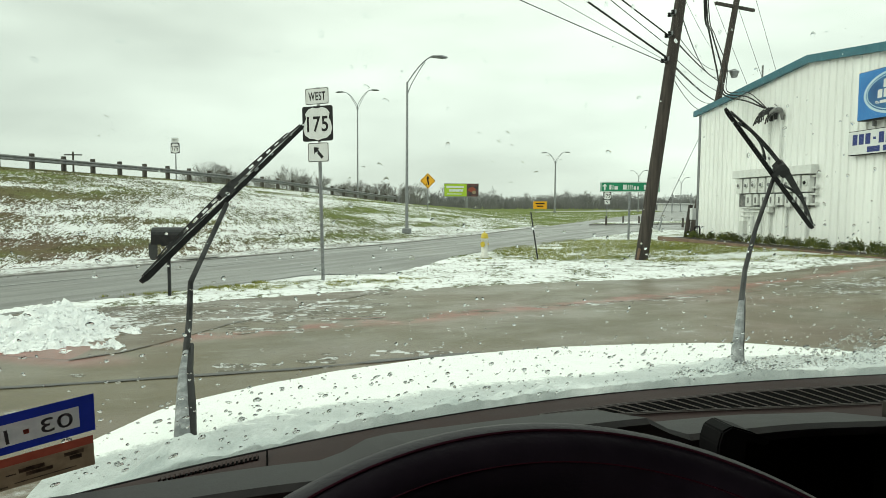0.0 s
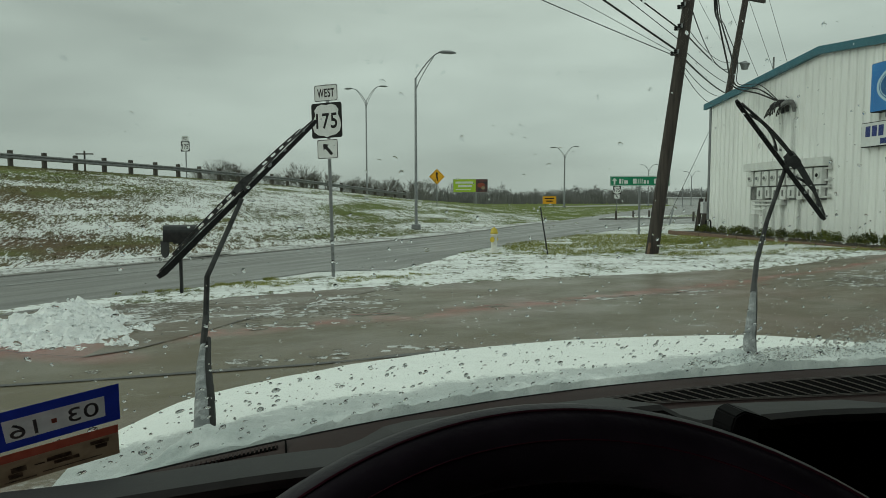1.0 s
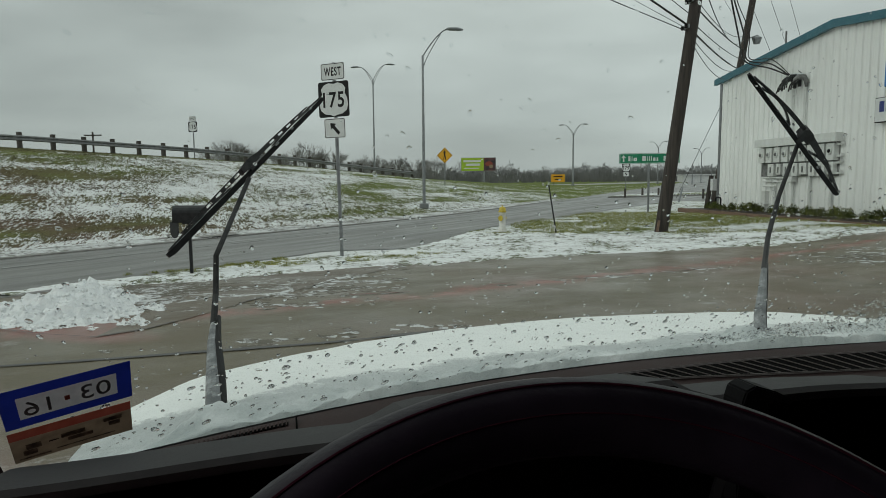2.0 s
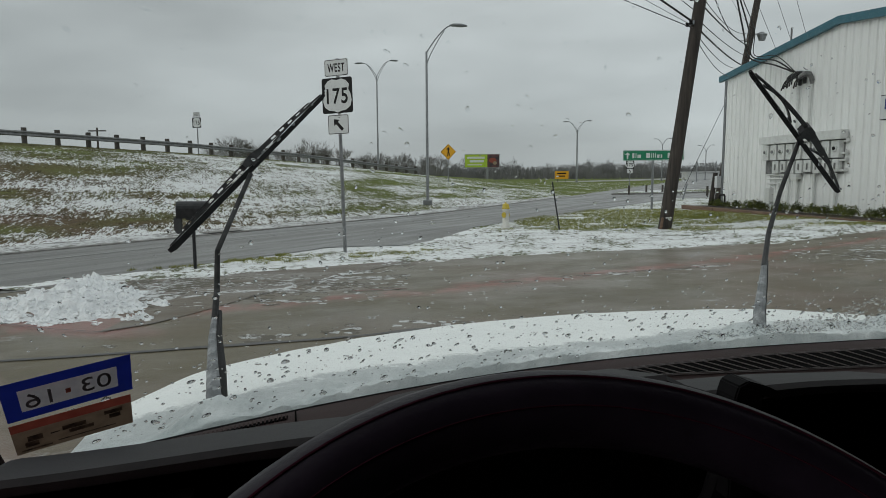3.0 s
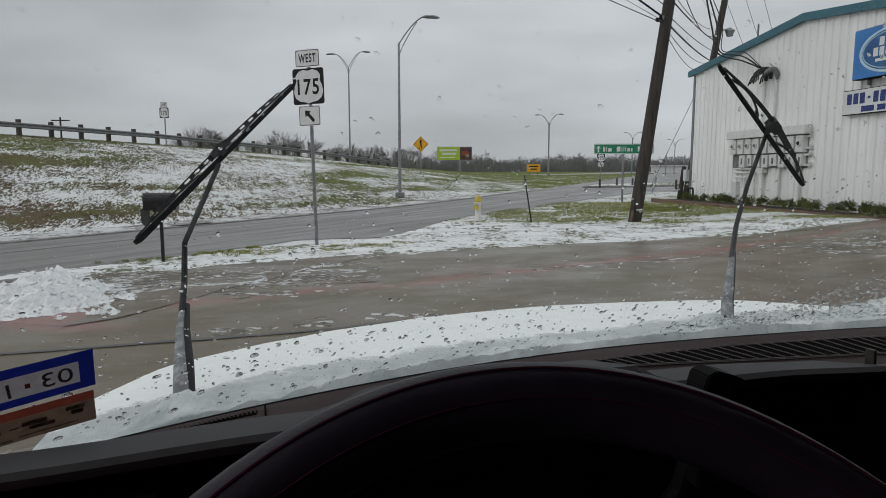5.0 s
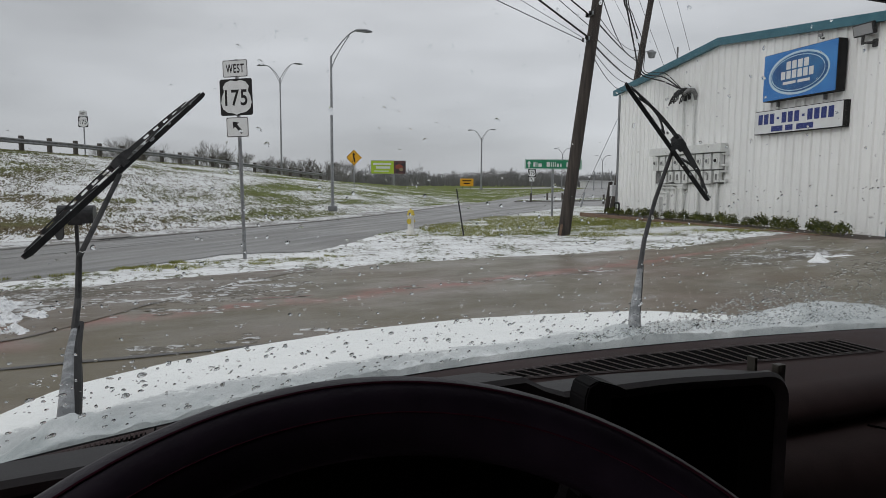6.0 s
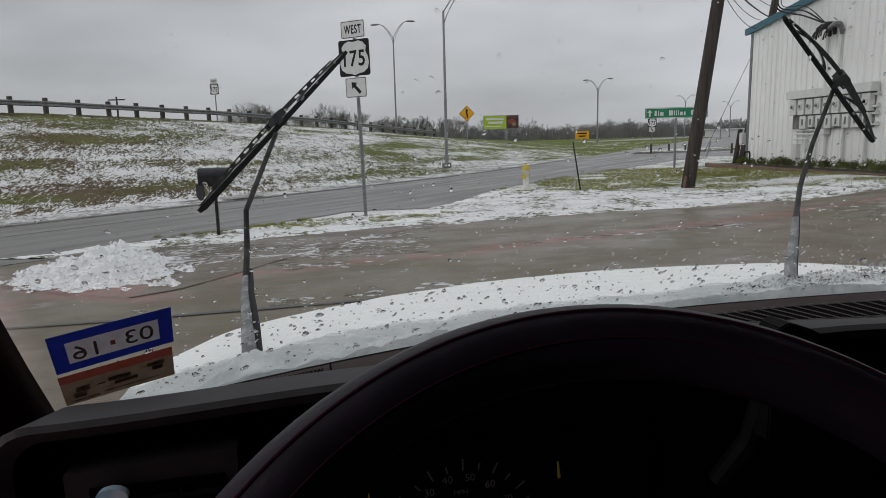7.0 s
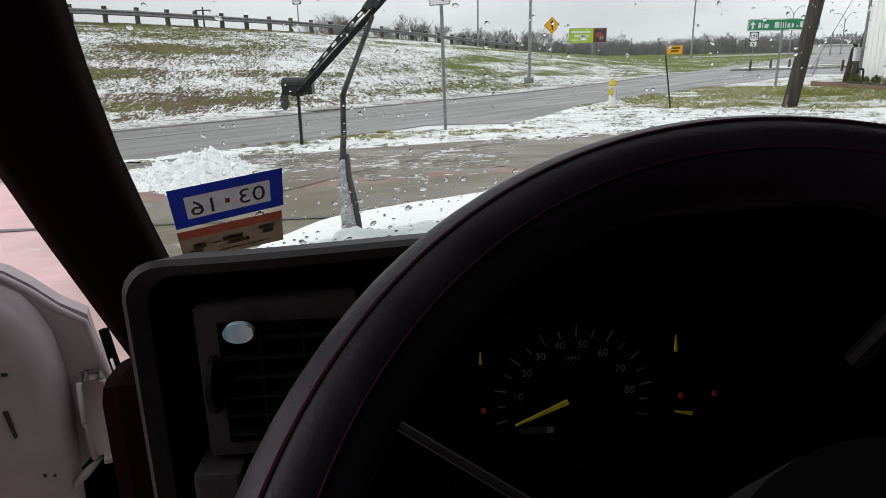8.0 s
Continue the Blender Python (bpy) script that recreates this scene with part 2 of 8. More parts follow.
        l.new(wet, rr.inputs["Value"])
        l.new(math_node(n, l, "MAXIMUM", rr.outputs[0], sl), b.inputs["Roughness"])
        bp = n.new("ShaderNodeBump")
        b.inputs["Specular IOR Level"].default_value = 0.36
        bp.inputs["Strength"].default_value, bp.inputs["Distance"].default_value = 0.25, 0.006
        l.new(math_node(n, l, "ADD", grain, math_node(n, l, "MULTIPLY", sl, 2.0)), bp.inputs["Height"])
        l.new(bp.outputs[0], b.inputs["Normal"])
    return build


def thin_snow(dirt, show, tone=1.0, tracks=0.0):
    """Thin trodden snow with grass or grit showing through in specks."""
    def build(n, l, b):
        tc = n.new("ShaderNodeTexCoord")
        v = tc.outputs["Object"]
        big = noise_node(n, l, v, 1.1, 6, 0.65, 0.35, 0.65)
        fine = noise_node(n, l, v, 9.0, 8, 0.78, 0.32, 0.68)
        speck = noise_node(n, l, v, 34.0, 4, 0.7, 0.35, 0.65)
        base = mix_node(n, l, big, tuple(tone * c for c in (0.87, 0.885, 0.895)), tuple(tone * c for c in (0.945, 0.955, 0.96)))
        base = mix_node(n, l, math_node(n, l, "MULTIPLY", speck, 0.3), base, tuple(tone * c for c in (0.86, 0.87, 0.88)))
        s = math_node(n, l, "ADD", math_node(n, l, "MULTIPLY", fine, 0.7), math_node(n, l, "MULTIPLY", big, 0.4))
        mr = n.new("ShaderNodeMapRange")
        mr.inputs["From Min"].default_value, mr.inputs["From Max"].default_value = show, show - 0.14
        l.new(s, mr.inputs["Value"])
        height_of = math_node(n, l, "ADD", fine, speck)
        if tracks:
            turned = n.new("ShaderNodeMapping")
            turned.inputs["Rotation"].default_value = (0, 0, radians(-19))
            l.new(v, turned.inputs[0])
            mp = n.new("ShaderNodeMapping")
            mp.inputs["Scale"].default_value = (0.22, 1.5, 1)
            l.new(turned.outputs[0], mp.inputs[0])
            rut = noise_node(n, l, mp.outputs[0], 2.4, 5, 0.66, 0.50, 0.68)
            base = mix_node(n, l, math_node(n, l, "MULTIPLY", rut, tracks), base, (0.48, 0.485, 0.48))
            height_of = math_node(n, l, "SUBTRACT", height_of, math_node(n, l, "MULTIPLY", rut, 3.0))
        l.new(mix_node(n, l, mr.outputs[0], base, dirt), b.inputs["Base Color"])
        b.inputs["Roughness"].default_value = 0.7
        b.inputs["Specular IOR Level"].default_value = 0.3
        bp = n.new("ShaderNodeBump")
        bp.inputs["Strength"].default_value, bp.inputs["Distance"].default_value = 0.5, 0.02
        l.new(height_of, bp.inputs["Height"])
        l.new(bp.outputs[0], b.inputs["Normal"])
    return build


M_THIN = layered("thin_speckled_snow", thin_snow((0.12, 0.13, 0.062), 0.50, 1.0, 0.75))
M_DIRTYSNOW = layered("dirty_roadside_snow", thin_snow((0.20, 0.19, 0.172), 0.60, 0.74))
M_FILM = layered("grey_slush_film", thin_snow((0.15, 0.135, 0.11), 0.66, 0.70))
M_TURF = layered("turf_with_sleet", grass_snow)
M_ROAD = layered("wet_asphalt", wet_paving((0.10, 0.098, 0.095), (0.145, 0.14, 0.132), 0.0, 0.8, -58.6, (0.16, 1.6, 1)))
M_DRIVE = layered("wet_concrete", wet_paving((0.080, 0.064, 0.038), (0.118, 0.097, 0.057), 0.5, 0.85))
M_APRON = layered("wet_brown_concrete", wet_paving((0.074, 0.056, 0.036), (0.118, 0.090, 0.060), 0.0, 0.95, -16, (0.35, 1.6, 1)))
M_SNOW = surface("snow", [(0.80, 0.82, 0.84), (0.90, 0.91, 0.92)], 14, 0.75, 0.7, 26, stain=0.35, stain_scale=1.6, stain_color=(0.62, 0.63, 0.63), spec=0.3, distance=0.03)


def hood_snow(n, l, b):
    """Fresh white snow that turns to wet grey slush, in ragged grains, towards the foot of the windscreen."""
    tc = n.new("ShaderNodeTexCoord")
    v = tc.outputs["Object"]
    sep = n.new("ShaderNodeSeparateXYZ")
    l.new(v, sep.inputs[0])
    dx = math_node(n, l, "SUBTRACT", sep.outputs["X"], 0.65)
    d = math_node(n, l, "ADD", math_node(n, l, "SUBTRACT", sep.outputs["Y"], 0.9425), math_node(n, l, "MULTIPLY", math_node(n, l, "MULTIPLY", dx, dx), 0.22))
    coarse = noise_node(n, l, v, 9.0, 5, 0.6, 0.3, 0.7)
    grit = noise_node(n, l, v, 70.0, 5, 0.75, 0.35, 0.65)
    soft = noise_node(n, l, v, 24.0, 5, 0.6, 0.3, 0.7)
    reach = math_node(n, l, "ADD", d, math_node(n, l, "ADD", math_node(n, l, "MULTIPLY", coarse, -0.07), math_node(n, l, "MULTIPLY", grit, -0.045)))
    far_side = n.new("ShaderNodeMapRange")
    far_side.inputs["From Min"].default_value, far_side.inputs["From Max"].default_value = 0.62, 1.05
    far_side.inputs["To Max"].default_value = 0.13
    l.new(sep.outputs["X"], far_side.inputs["Value"])
    wet = n.new("ShaderNodeMapRange")
    wet.inputs["From Min"].default_value, wet.inputs["From Max"].default_value = 0.118, 0.090
    l.new(math_node(n, l, "SUBTRACT", reach, far_side.outputs[0]), wet.inputs["Value"])
    white = mix_node(n, l, soft, (0.86, 0.885, 0.875), (0.925, 0.94, 0.93))
    grey = mix_node(n, l, math_node(n, l, "MULTIPLY", math_node(n, l, "ADD", grit, soft), 0.5), (0.40, 0.435, 0.44), (0.64, 0.67, 0.675))
    l.new(mix_node(n, l, wet.outputs[0], white, grey), b.inputs["Base Color"])
    rr = n.new("ShaderNodeMapRange")
    rr.inputs["To Min"].default_value, rr.inputs["To Max"].default_value = 0.8, 0.35
    l.new(wet.outputs[0], rr.inputs["Value"])
    l.new(rr.outputs[0], b.inputs["Roughness"])
    b.inputs["Specular IOR Level"].default_value = 0.3
    bp = n.new("ShaderNodeBump")
    bp.inputs["Strength"].default_value, bp.inputs["Distance"].default_value = 0.35, 0.004
    l.new(math_node(n, l, "ADD", soft, math_node(n, l, "MULTIPLY", wet.outputs[0], math_node(n, l, "MULTIPLY", grit, 1.5))), bp.inputs["Height"])
    l.new(bp.outputs[0], b.inputs["Normal"])


M_HOODSNOW = layered("fresh_snow", hood_snow)
M_SLUSH = surface("grey_slush", [(0.40, 0.44, 0.445), (0.56, 0.595, 0.60)], 16, 0.4, 0.6, 60, stain=0.8, stain_scale=9, stain_color=(0.82, 0.845, 0.85), distance=0.008)
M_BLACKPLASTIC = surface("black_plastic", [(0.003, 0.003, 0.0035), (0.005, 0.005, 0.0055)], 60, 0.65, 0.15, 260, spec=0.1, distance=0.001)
M_VINYL = surface("maroon_brown_vinyl", [(0.031, 0.0200, 0.0194), (0.041, 0.0265, 0.0256)], 30, 0.65, 0.35, 420, spec=0.09, stain=0.25, stain_scale=5, stain_color=(0.056, 0.041, 0.038), distance=0.0008)
M_GREYVINYL = surface("grey_vinyl", [(0.020, 0.0182, 0.0192), (0.030, 0.0272, 0.0285)], 40, 0.6, 0.3, 420, spec=0.14, stain=0.2, stain_scale=6, stain_color=(0.045, 0.042, 0.04), distance=0.0008)
M_WHEEL = surface("steering_wheel_leather", [(0.0125, 0.0092, 0.0152), (0.018, 0.0135, 0.0215)], 50, 0.45, 0.35, 330, stain=0.3, stain_scale=9, stain_color=(0.012, 0.011, 0.0145), spec=0.2, distance=0.0008)
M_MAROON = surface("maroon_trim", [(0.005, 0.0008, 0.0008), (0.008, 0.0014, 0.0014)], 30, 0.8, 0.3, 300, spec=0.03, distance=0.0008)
# hood top only: grey vinyl lightened as if lit by the sky
M_BROWLIT = surface("lit_grey_padded_vinyl", [(0.036, 0.036, 0.038), (0.048, 0.047, 0.049)], 40, 0.6, 0.3, 420, spec=0.14, distance=0.0008)
M_FIN = surface("paler_vinyl_edges", [(0.036, 0.028, 0.027), (0.050, 0.039, 0.037)], 60, 0.5, 0.0)
M_REDTHREAD = surface("dark_red_thread", [(0.030, 0.007, 0.014), (0.040, 0.010, 0.019)], 200, 0.9, 0.0, spec=0.03)
M_RUBBER = surface("wiper_rubber", [(0.006, 0.006, 0.007), (0.014, 0.014, 0.014)], 60, 0.5, 0.2, 200, spec=0.15, distance=0.001)
# pale stain is wet snow bits; grey highlights are put into the colour too
M_ARM = surface("weathered_black_metal", [(0.012, 0.012, 0.0125), (0.045, 0.045, 0.046)], 40, 0.4, 0.3, 120, spec=0.25, stain=0.4, stain_scale=22, stain_color=(0.14, 0.145, 0.15), distance=0.001)
M_ARMCAP = surface("grey_wiper_housing", [(0.10, 0.108, 0.115), (0.22, 0.23, 0.24)], 40, 0.5, 0.3, 120, stain=0.8, stain_scale=55, stain_color=(0.52, 0.54, 0.55), distance=0.001)
M_WHITEPAINT = surface("white_car_paint", [(0.70, 0.70, 0.71), (0.78, 0.78, 0.78)], 5, 0.25, 0.05, 30, stain=0.35, stain_scale=4, stain_color=(0.45, 0.42, 0.40), distance=0.002)
M_BLUE = surface("blue_sticker", [(0.012, 0.035, 0.36), (0.018, 0.045, 0.44)], 60, 0.45, 0.05)
M_STICKWHITE = surface("faded_white_paper", [(0.52, 0.53, 0.55), (0.60, 0.61, 0.62)], 90, 0.6, 0.05, stain=0.3, stain_scale=40, stain_color=(0.42, 0.43, 0.46))
M_STICKTAN = surface("tan_sticker", [(0.28, 0.21, 0.14), (0.36, 0.28, 0.19)], 80, 0.6, 0.05, stain=0.4, stain_scale=60, stain_color=(0.20, 0.13, 0.09))
M_STICKRED = surface("faded_red_ink", [(0.30, 0.06, 0.04), (0.36, 0.09, 0.06)], 80, 0.6, 0.0)
M_STICKBROWN = surface("dark_brown_print", [(0.06, 0.04, 0.028), (0.20, 0.14, 0.09)], 120, 0.6, 0.0)
M_INK = surface("dark_grey_ink", [(0.09, 0.09, 0.10), (0.13, 0.13, 0.14)], 80, 0.6, 0.0)
M_GALV = surface("galvanised_steel", [(0.23, 0.24, 0.25), (0.33, 0.34, 0.35)], 12, 0.42, 0.1, 40, metal=0.75, stain=0.4, stain_scale=3, stain_color=(0.18, 0.18, 0.18), distance=0.002)
M_SIGNWHITE = surface("reflective_white", [(0.66, 0.67, 0.67), (0.74, 0.75, 0.75)], 10, 0.35, 0.03, stain=0.25, stain_scale=5, stain_color=(0.5, 0.5, 0.5))
M_SIGNBLACK = surface("sign_black", [(0.012, 0.012, 0.012), (0.02, 0.02, 0.02)], 10, 0.6, 0.0, spec=0.2)
M_SIGNYELLOW = surface("sign_yellow", [(0.72, 0.34, 0.01), (0.80, 0.40, 0.015)], 8, 0.4, 0.0)
M_SIGNGREEN = surface("sign_green", [(0.008, 0.20, 0.10), (0.012, 0.24, 0.12)], 8, 0.4, 0.0)
M_WOODPOLE = surface("creosoted_wood", [(0.026, 0.0215, 0.0195), (0.070, 0.057, 0.048)], 5, 0.85, 0.8, 14, stain=0.6, stain_scale=2.2, stain_color=(0.03, 0.022, 0.018), stretch=(3, 3, 0.25), distance=0.02)
M_RAIL = surface("dull_weathered_rail", [(0.17, 0.175, 0.18), (0.26, 0.265, 0.27)], 6, 0.6, 0.1, metal=0.2)
M_WOODPOST = surface("grey_timber_post", [(0.045, 0.04, 0.035), (0.09, 0.08, 0.07)], 7, 0.85, 0.6, 20, vary=0.25, stretch=(3, 3, 0.4), distance=0.01)
M_WIRE = surface("black_cable", [(0.012, 0.012, 0.012), (0.03, 0.03, 0.03)], 10, 0.6, 0.0)
M_SIDING = surface("white_steel_siding", [(0.86, 0.865, 0.855), (0.91, 0.915, 0.905)], 1.2, 0.45, 0.06, 3, stain=0.5, stain_scale=1.2, stain_color=(0.60, 0.60, 0.585), stretch=(4, 4, 0.4), vary=0.03, distance=0.006)
M_TEAL = surface("teal_trim", [(0.028, 0.125, 0.165), (0.048, 0.165, 0.21)], 4, 0.45, 0.05, stain=0.35, stain_scale=3, stain_color=(0.03, 0.09, 0.12))
M_ROOF = surface("grey_metal_roof", [(0.30, 0.31, 0.32), (0.38, 0.39, 0.40)], 3, 0.5, 0.05)
M_ECBLUE = surface("blue_sign_face", [(0.025, 0.165, 0.47), (0.045, 0.24, 0.58)], 1.4, 0.35, 0.0)
M_ECDARK = surface("dark_blue_print", [(0.015, 0.085, 0.24), (0.03, 0.16, 0.36)], 2, 0.35, 0.0)
M_ECRING = surface("pale_blue_print", [(0.42, 0.60, 0.72), (0.55, 0.70, 0.78)], 3, 0.35, 0.0)
M_NAVY = surface("navy_print", [(0.015, 0.03, 0.16), (0.02, 0.04, 0.2)], 4, 0.4, 0.0)
M_METERBOX = surface("painted_grey_boxes", [(0.64, 0.65, 0.635), (0.72, 0.73, 0.715)], 8, 0.5, 0.05, stain=0.4, stain_scale=3, stain_color=(0.46, 0.46, 0.45))
M_HEAD = surface("weathered_grey_heads", [(0.10, 0.10, 0.10), (0.26, 0.26, 0.255)], 9, 0.6, 0.2, stain=0.5, stain_scale=7, stain_color=(0.06, 0.06, 0.06))
M_HYDYELLOW = surface("yellow_hydrant_paint", [(0.50, 0.38, 0.04), (0.58, 0.44, 0.05)], 14, 0.4, 0.2, stain=0.4, stain_scale=10, stain_color=(0.40, 0.25, 0.03))
M_HYDWHITE = surface("silver_white_hydrant_paint", [(0.62, 0.61, 0.58), (0.74, 0.73, 0.69)], 14, 0.45, 0.2, stain=0.4, stain_scale=10, stain_color=(0.36, 0.33, 0.27))
M_MAILBOX = surface("black_mailbox_metal", [(0.014, 0.015, 0.016), (0.03, 0.031, 0.033)], 18, 0.35, 0.1, metal=0.2)
M_TREEBARK = surface("bare_branches", [(0.145, 0.137, 0.135), (0.215, 0.205, 0.20)], 4, 0.9, 0.0, vary=0.15)
# paler, greyer bark: distance haze is put into the base colour
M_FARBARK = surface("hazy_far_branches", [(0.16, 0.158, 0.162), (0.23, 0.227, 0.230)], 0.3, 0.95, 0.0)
M_LEAF = surface("shrub_leaves", [(0.045, 0.065, 0.018), (0.17, 0.18, 0.05)], 6, 0.85, 0.0, vary=0.3, spec=0.15)
M_BLADE = surface("grass_blades", [(0.13, 0.145, 0.036), (0.34, 0.34, 0.11)], 5, 0.8, 0.0, spec=0.15)
M_DULLBLADE = surface("dull_winter_blades", [(0.065, 0.066, 0.03), (0.15, 0.132, 0.07)], 1.2, 0.9, 0.0, stain=0.9, stain_scale=0.2, stain_color=(0.11, 0.07, 0.048), spec=0.1)
M_TIMBER = surface("brown_bed_timber", [(0.12, 0.072, 0.05), (0.21, 0.135, 0.095)], 6, 0.8, 0.4, 20, stretch=(0.4, 4, 4))
M_MULCH = surface("dark_bed_soil", [(0.035, 0.026, 0.02), (0.08, 0.06, 0.045)], 14, 0.9, 0.8, 30, distance=0.03)
M_LIME = surface("lime_poster", [(0.34, 0.52, 0.03), (0.42, 0.58, 0.05)], 0.6, 0.5, 0.0)
M_POSTERDARK = surface("dark_poster", [(0.03, 0.03, 0.04), (0.16, 0.06, 0.06)], 0.9, 0.5, 0.0)
M_FARWHITE = surface("far_white_paint", [(0.55, 0.56, 0.57), (0.68, 0.68, 0.69)], 0.3, 0.6, 0.0, stain=0.4, stain_scale=0.4, stain_color=(0.35, 0.36, 0.38))
M_FARGREY = surface("far_grey_concrete", [(0.24, 0.245, 0.25), (0.34, 0.345, 0.35)], 0.4, 0.8, 0.0)
# near black: dial faces, and recesses whose shade is put into the colour
M_DIALSHADE = surface("dial_and_shade_black", [(0.0012, 0.0012, 0.0012), (0.002, 0.002, 0.002)], 40, 0.9, 0.0, spec=0.03)
# scuffed white paint made dark: the door's shade is in its base colour
M_SHADEDDOOR = surface("shaded_scuffed_white_paint", [(0.195, 0.172, 0.173), (0.25, 0.224, 0.225)], 6, 0.4, 0.1, 20, stain=0.5, stain_scale=5, stain_color=(0.13, 0.115, 0.11), distance=0.003)
M_DIALPRINT = surface("dial_print", [(0.060, 0.062, 0.060), (0.082, 0.084, 0.082)], 40, 0.6, 0.0)
M_NEEDLE = surface("yellow_needle", [(0.36, 0.31, 0.02), (0.42, 0.36, 0.025)], 40, 0.5, 0.0)
M_DIALRED = surface("red_dial_mark", [(0.24, 0.022, 0.018), (0.28, 0.028, 0.022)], 40, 0.5, 0.0)
M_OVAL = surface("pale_blue_badge", [(0.20, 0.48, 0.62), (0.62, 0.70, 0.76)], 55, 0.3, 0.0)
M_CHROME = surface("worn_chrome", [(0.5, 0.5, 0.5), (0.62, 0.62, 0.62)], 30, 0.3, 0.1, metal=1.0)
M_CLIP = surface("dull_worn_clip", [(0.025, 0.023, 0.018), (0.06, 0.055, 0.043)], 60, 0.5, 0.1, metal=0.3)
# kept dark so that the unseen cab shell bounces little light
M_HEADLINER = surface("grey_headliner", [(0.028, 0.026, 0.026), (0.038, 0.035, 0.035)], 60, 0.9, 0.3, 200)
M_TYRE = surface("tyre_rubber", [(0.015, 0.015, 0.015), (0.03, 0.03, 0.03)], 20, 0.8, 0.3)
M_PAINTLINE = surface("worn_white_line", [(0.24, 0.24, 0.235), (0.36, 0.36, 0.35)], 9, 0.5, 0.1, stain=0.7, stain_scale=4, stain_color=(0.16, 0.155, 0.15))
M_TAR = surface("black_joint", [(0.035, 0.033, 0.03), (0.07, 0.063, 0.056)], 9, 0.4, 0.3)
M_REDCLAY = surface("wet_red_clay", [(0.16, 0.05, 0.038), (0.26, 0.09, 0.07)], 9, 0.5, 0.4, 30, stain=0.5, stain_scale=3, stain_color=(0.07, 0.04, 0.03))
M_KERB = surface("old_concrete_kerb", [(0.20, 0.19, 0.18), (0.28, 0.27, 0.255)], 6, 0.7, 0.4, 20, stain=0.4, stain_scale=1.5, stain_color=(0.42, 0.43, 0.43))


def glass_material(name, tint, ior=1.5, gloss=1.0):
    m = bpy.data.materials.new(name)
    m.use_nodes = True
    n, l = m.node_tree.nodes, m.node_tree.links
    n.clear()
    out = n.new("ShaderNodeOutputMaterial")
    tr = n.new("ShaderNodeBsdfTransparent")
    tr.inputs[0].default_value = (*tint, 1)
    gl = n.new("ShaderNodeBsdfGlossy")
    gl.inputs["Roughness"].default_value = 0.02
    fr = n.new("ShaderNodeFresnel")
    fr.inputs["IOR"].default_value = ior
    mx = n.new("ShaderNodeMixShader")
    l.new(math_node(n, l, "MULTIPLY", fr.outputs[0], gloss), mx.inputs[0])
    l.new(tr.outputs[0], mx.inputs[1])
    l.new(gl.outputs[0], mx.inputs[2])
    l.new(mx.outputs[0], out.inputs[0])
    return m


M_GLASS = glass_material("windscreen_glass", (0.75, 0.835, 0.79), 1.35, 0.4)
M_DROP = bpy.data.materials.new("rain_water")
M_DROP.use_nodes = True
_d = M_DROP.node_tree.nodes["Principled BSDF"]
_d.inputs["Transmission Weight"].default_value, _d.inputs["Roughness"].default_value, _d.inputs["IOR"].default_value = 1.0, 0.0, 1.33
_d.inputs["Base Color"].default_value = (0.98, 0.99, 0.99, 1)




def let_light_through(m, share):
    """Thin film: part of the light that falls on its back comes through."""
    n, l = m.node_tree.nodes, m.node_tree.links
    b, out = n["Principled BSDF"], n["Material Output"]
    tr, mx = n.new("ShaderNodeBsdfTranslucent"), n.new("ShaderNodeMixShader")
    l.new(b.inputs["Base Color"].links[0].from_socket, tr.inputs[0])
    mx.inputs[0].default_value = share
    l.new(b.outputs[0], mx.inputs[1])
    l.new(tr.outputs[0], mx.inputs[2])
    l.new(mx.outputs[0], out.inputs[0])


for film, share in ((M_STICKWHITE, 0.15), (M_BLUE, 0.11), (M_STICKTAN, 0.11), (M_STICKRED, 0.15)):
    let_light_through(film, share)


# ---- building helpers ----
def link_mesh(name, bm, material, smooth=False):
    me = bpy.data.meshes.new(name)
    bm.normal_update()
    bm.to_mesh(me)
    bm.free()
    for mt in (material if isinstance(material, (list, tuple)) else [material]):
        me.materials.append(mt)
    if smooth:
        for p in me.polygons:
            p.use_smooth = True
    return new(name, me)


def part(name, bm, material, parent, label="", smooth=False):
    ob = link_mesh(name, bm, material, smooth)
    ob.parent = parent
    if label:
        tagged(ob, label)
    return ob


def thing(name, label, category, m=None, group="", kind=""):
    ob = new(name)
    ob.empty_display_size = 0.2
    if m is not None:
        ob.matrix_world = m
    return tagged(ob, label, category, group, kind)


def box(bm, lo, hi, bevel=0.0, m=None):
    r = bmesh.ops.create_cube(bm, size=1)
    vs = r["verts"]
    c = [(a + b) / 2 for a, b in zip(lo, hi)]
    s = [abs(b - a) for a, b in zip(lo, hi)]
    for v in vs:
        v.co = Vector((c[0] + v.co.x * s[0], c[1] + v.co.y * s[1], c[2] + v.co.z * s[2]))
    if bevel:
        es = list({e for v in vs for e in v.link_edges})
        g = bmesh.ops.bevel(bm, geom=es, offset=bevel, segments=2, affect="EDGES", profile=0.6)
        vs = list({v for f in g["faces"] for v in f.verts} | {v for v in vs if v.is_valid})
    if m is not None:
        for v in vs:
            v.co = m @ v.co
    return vs


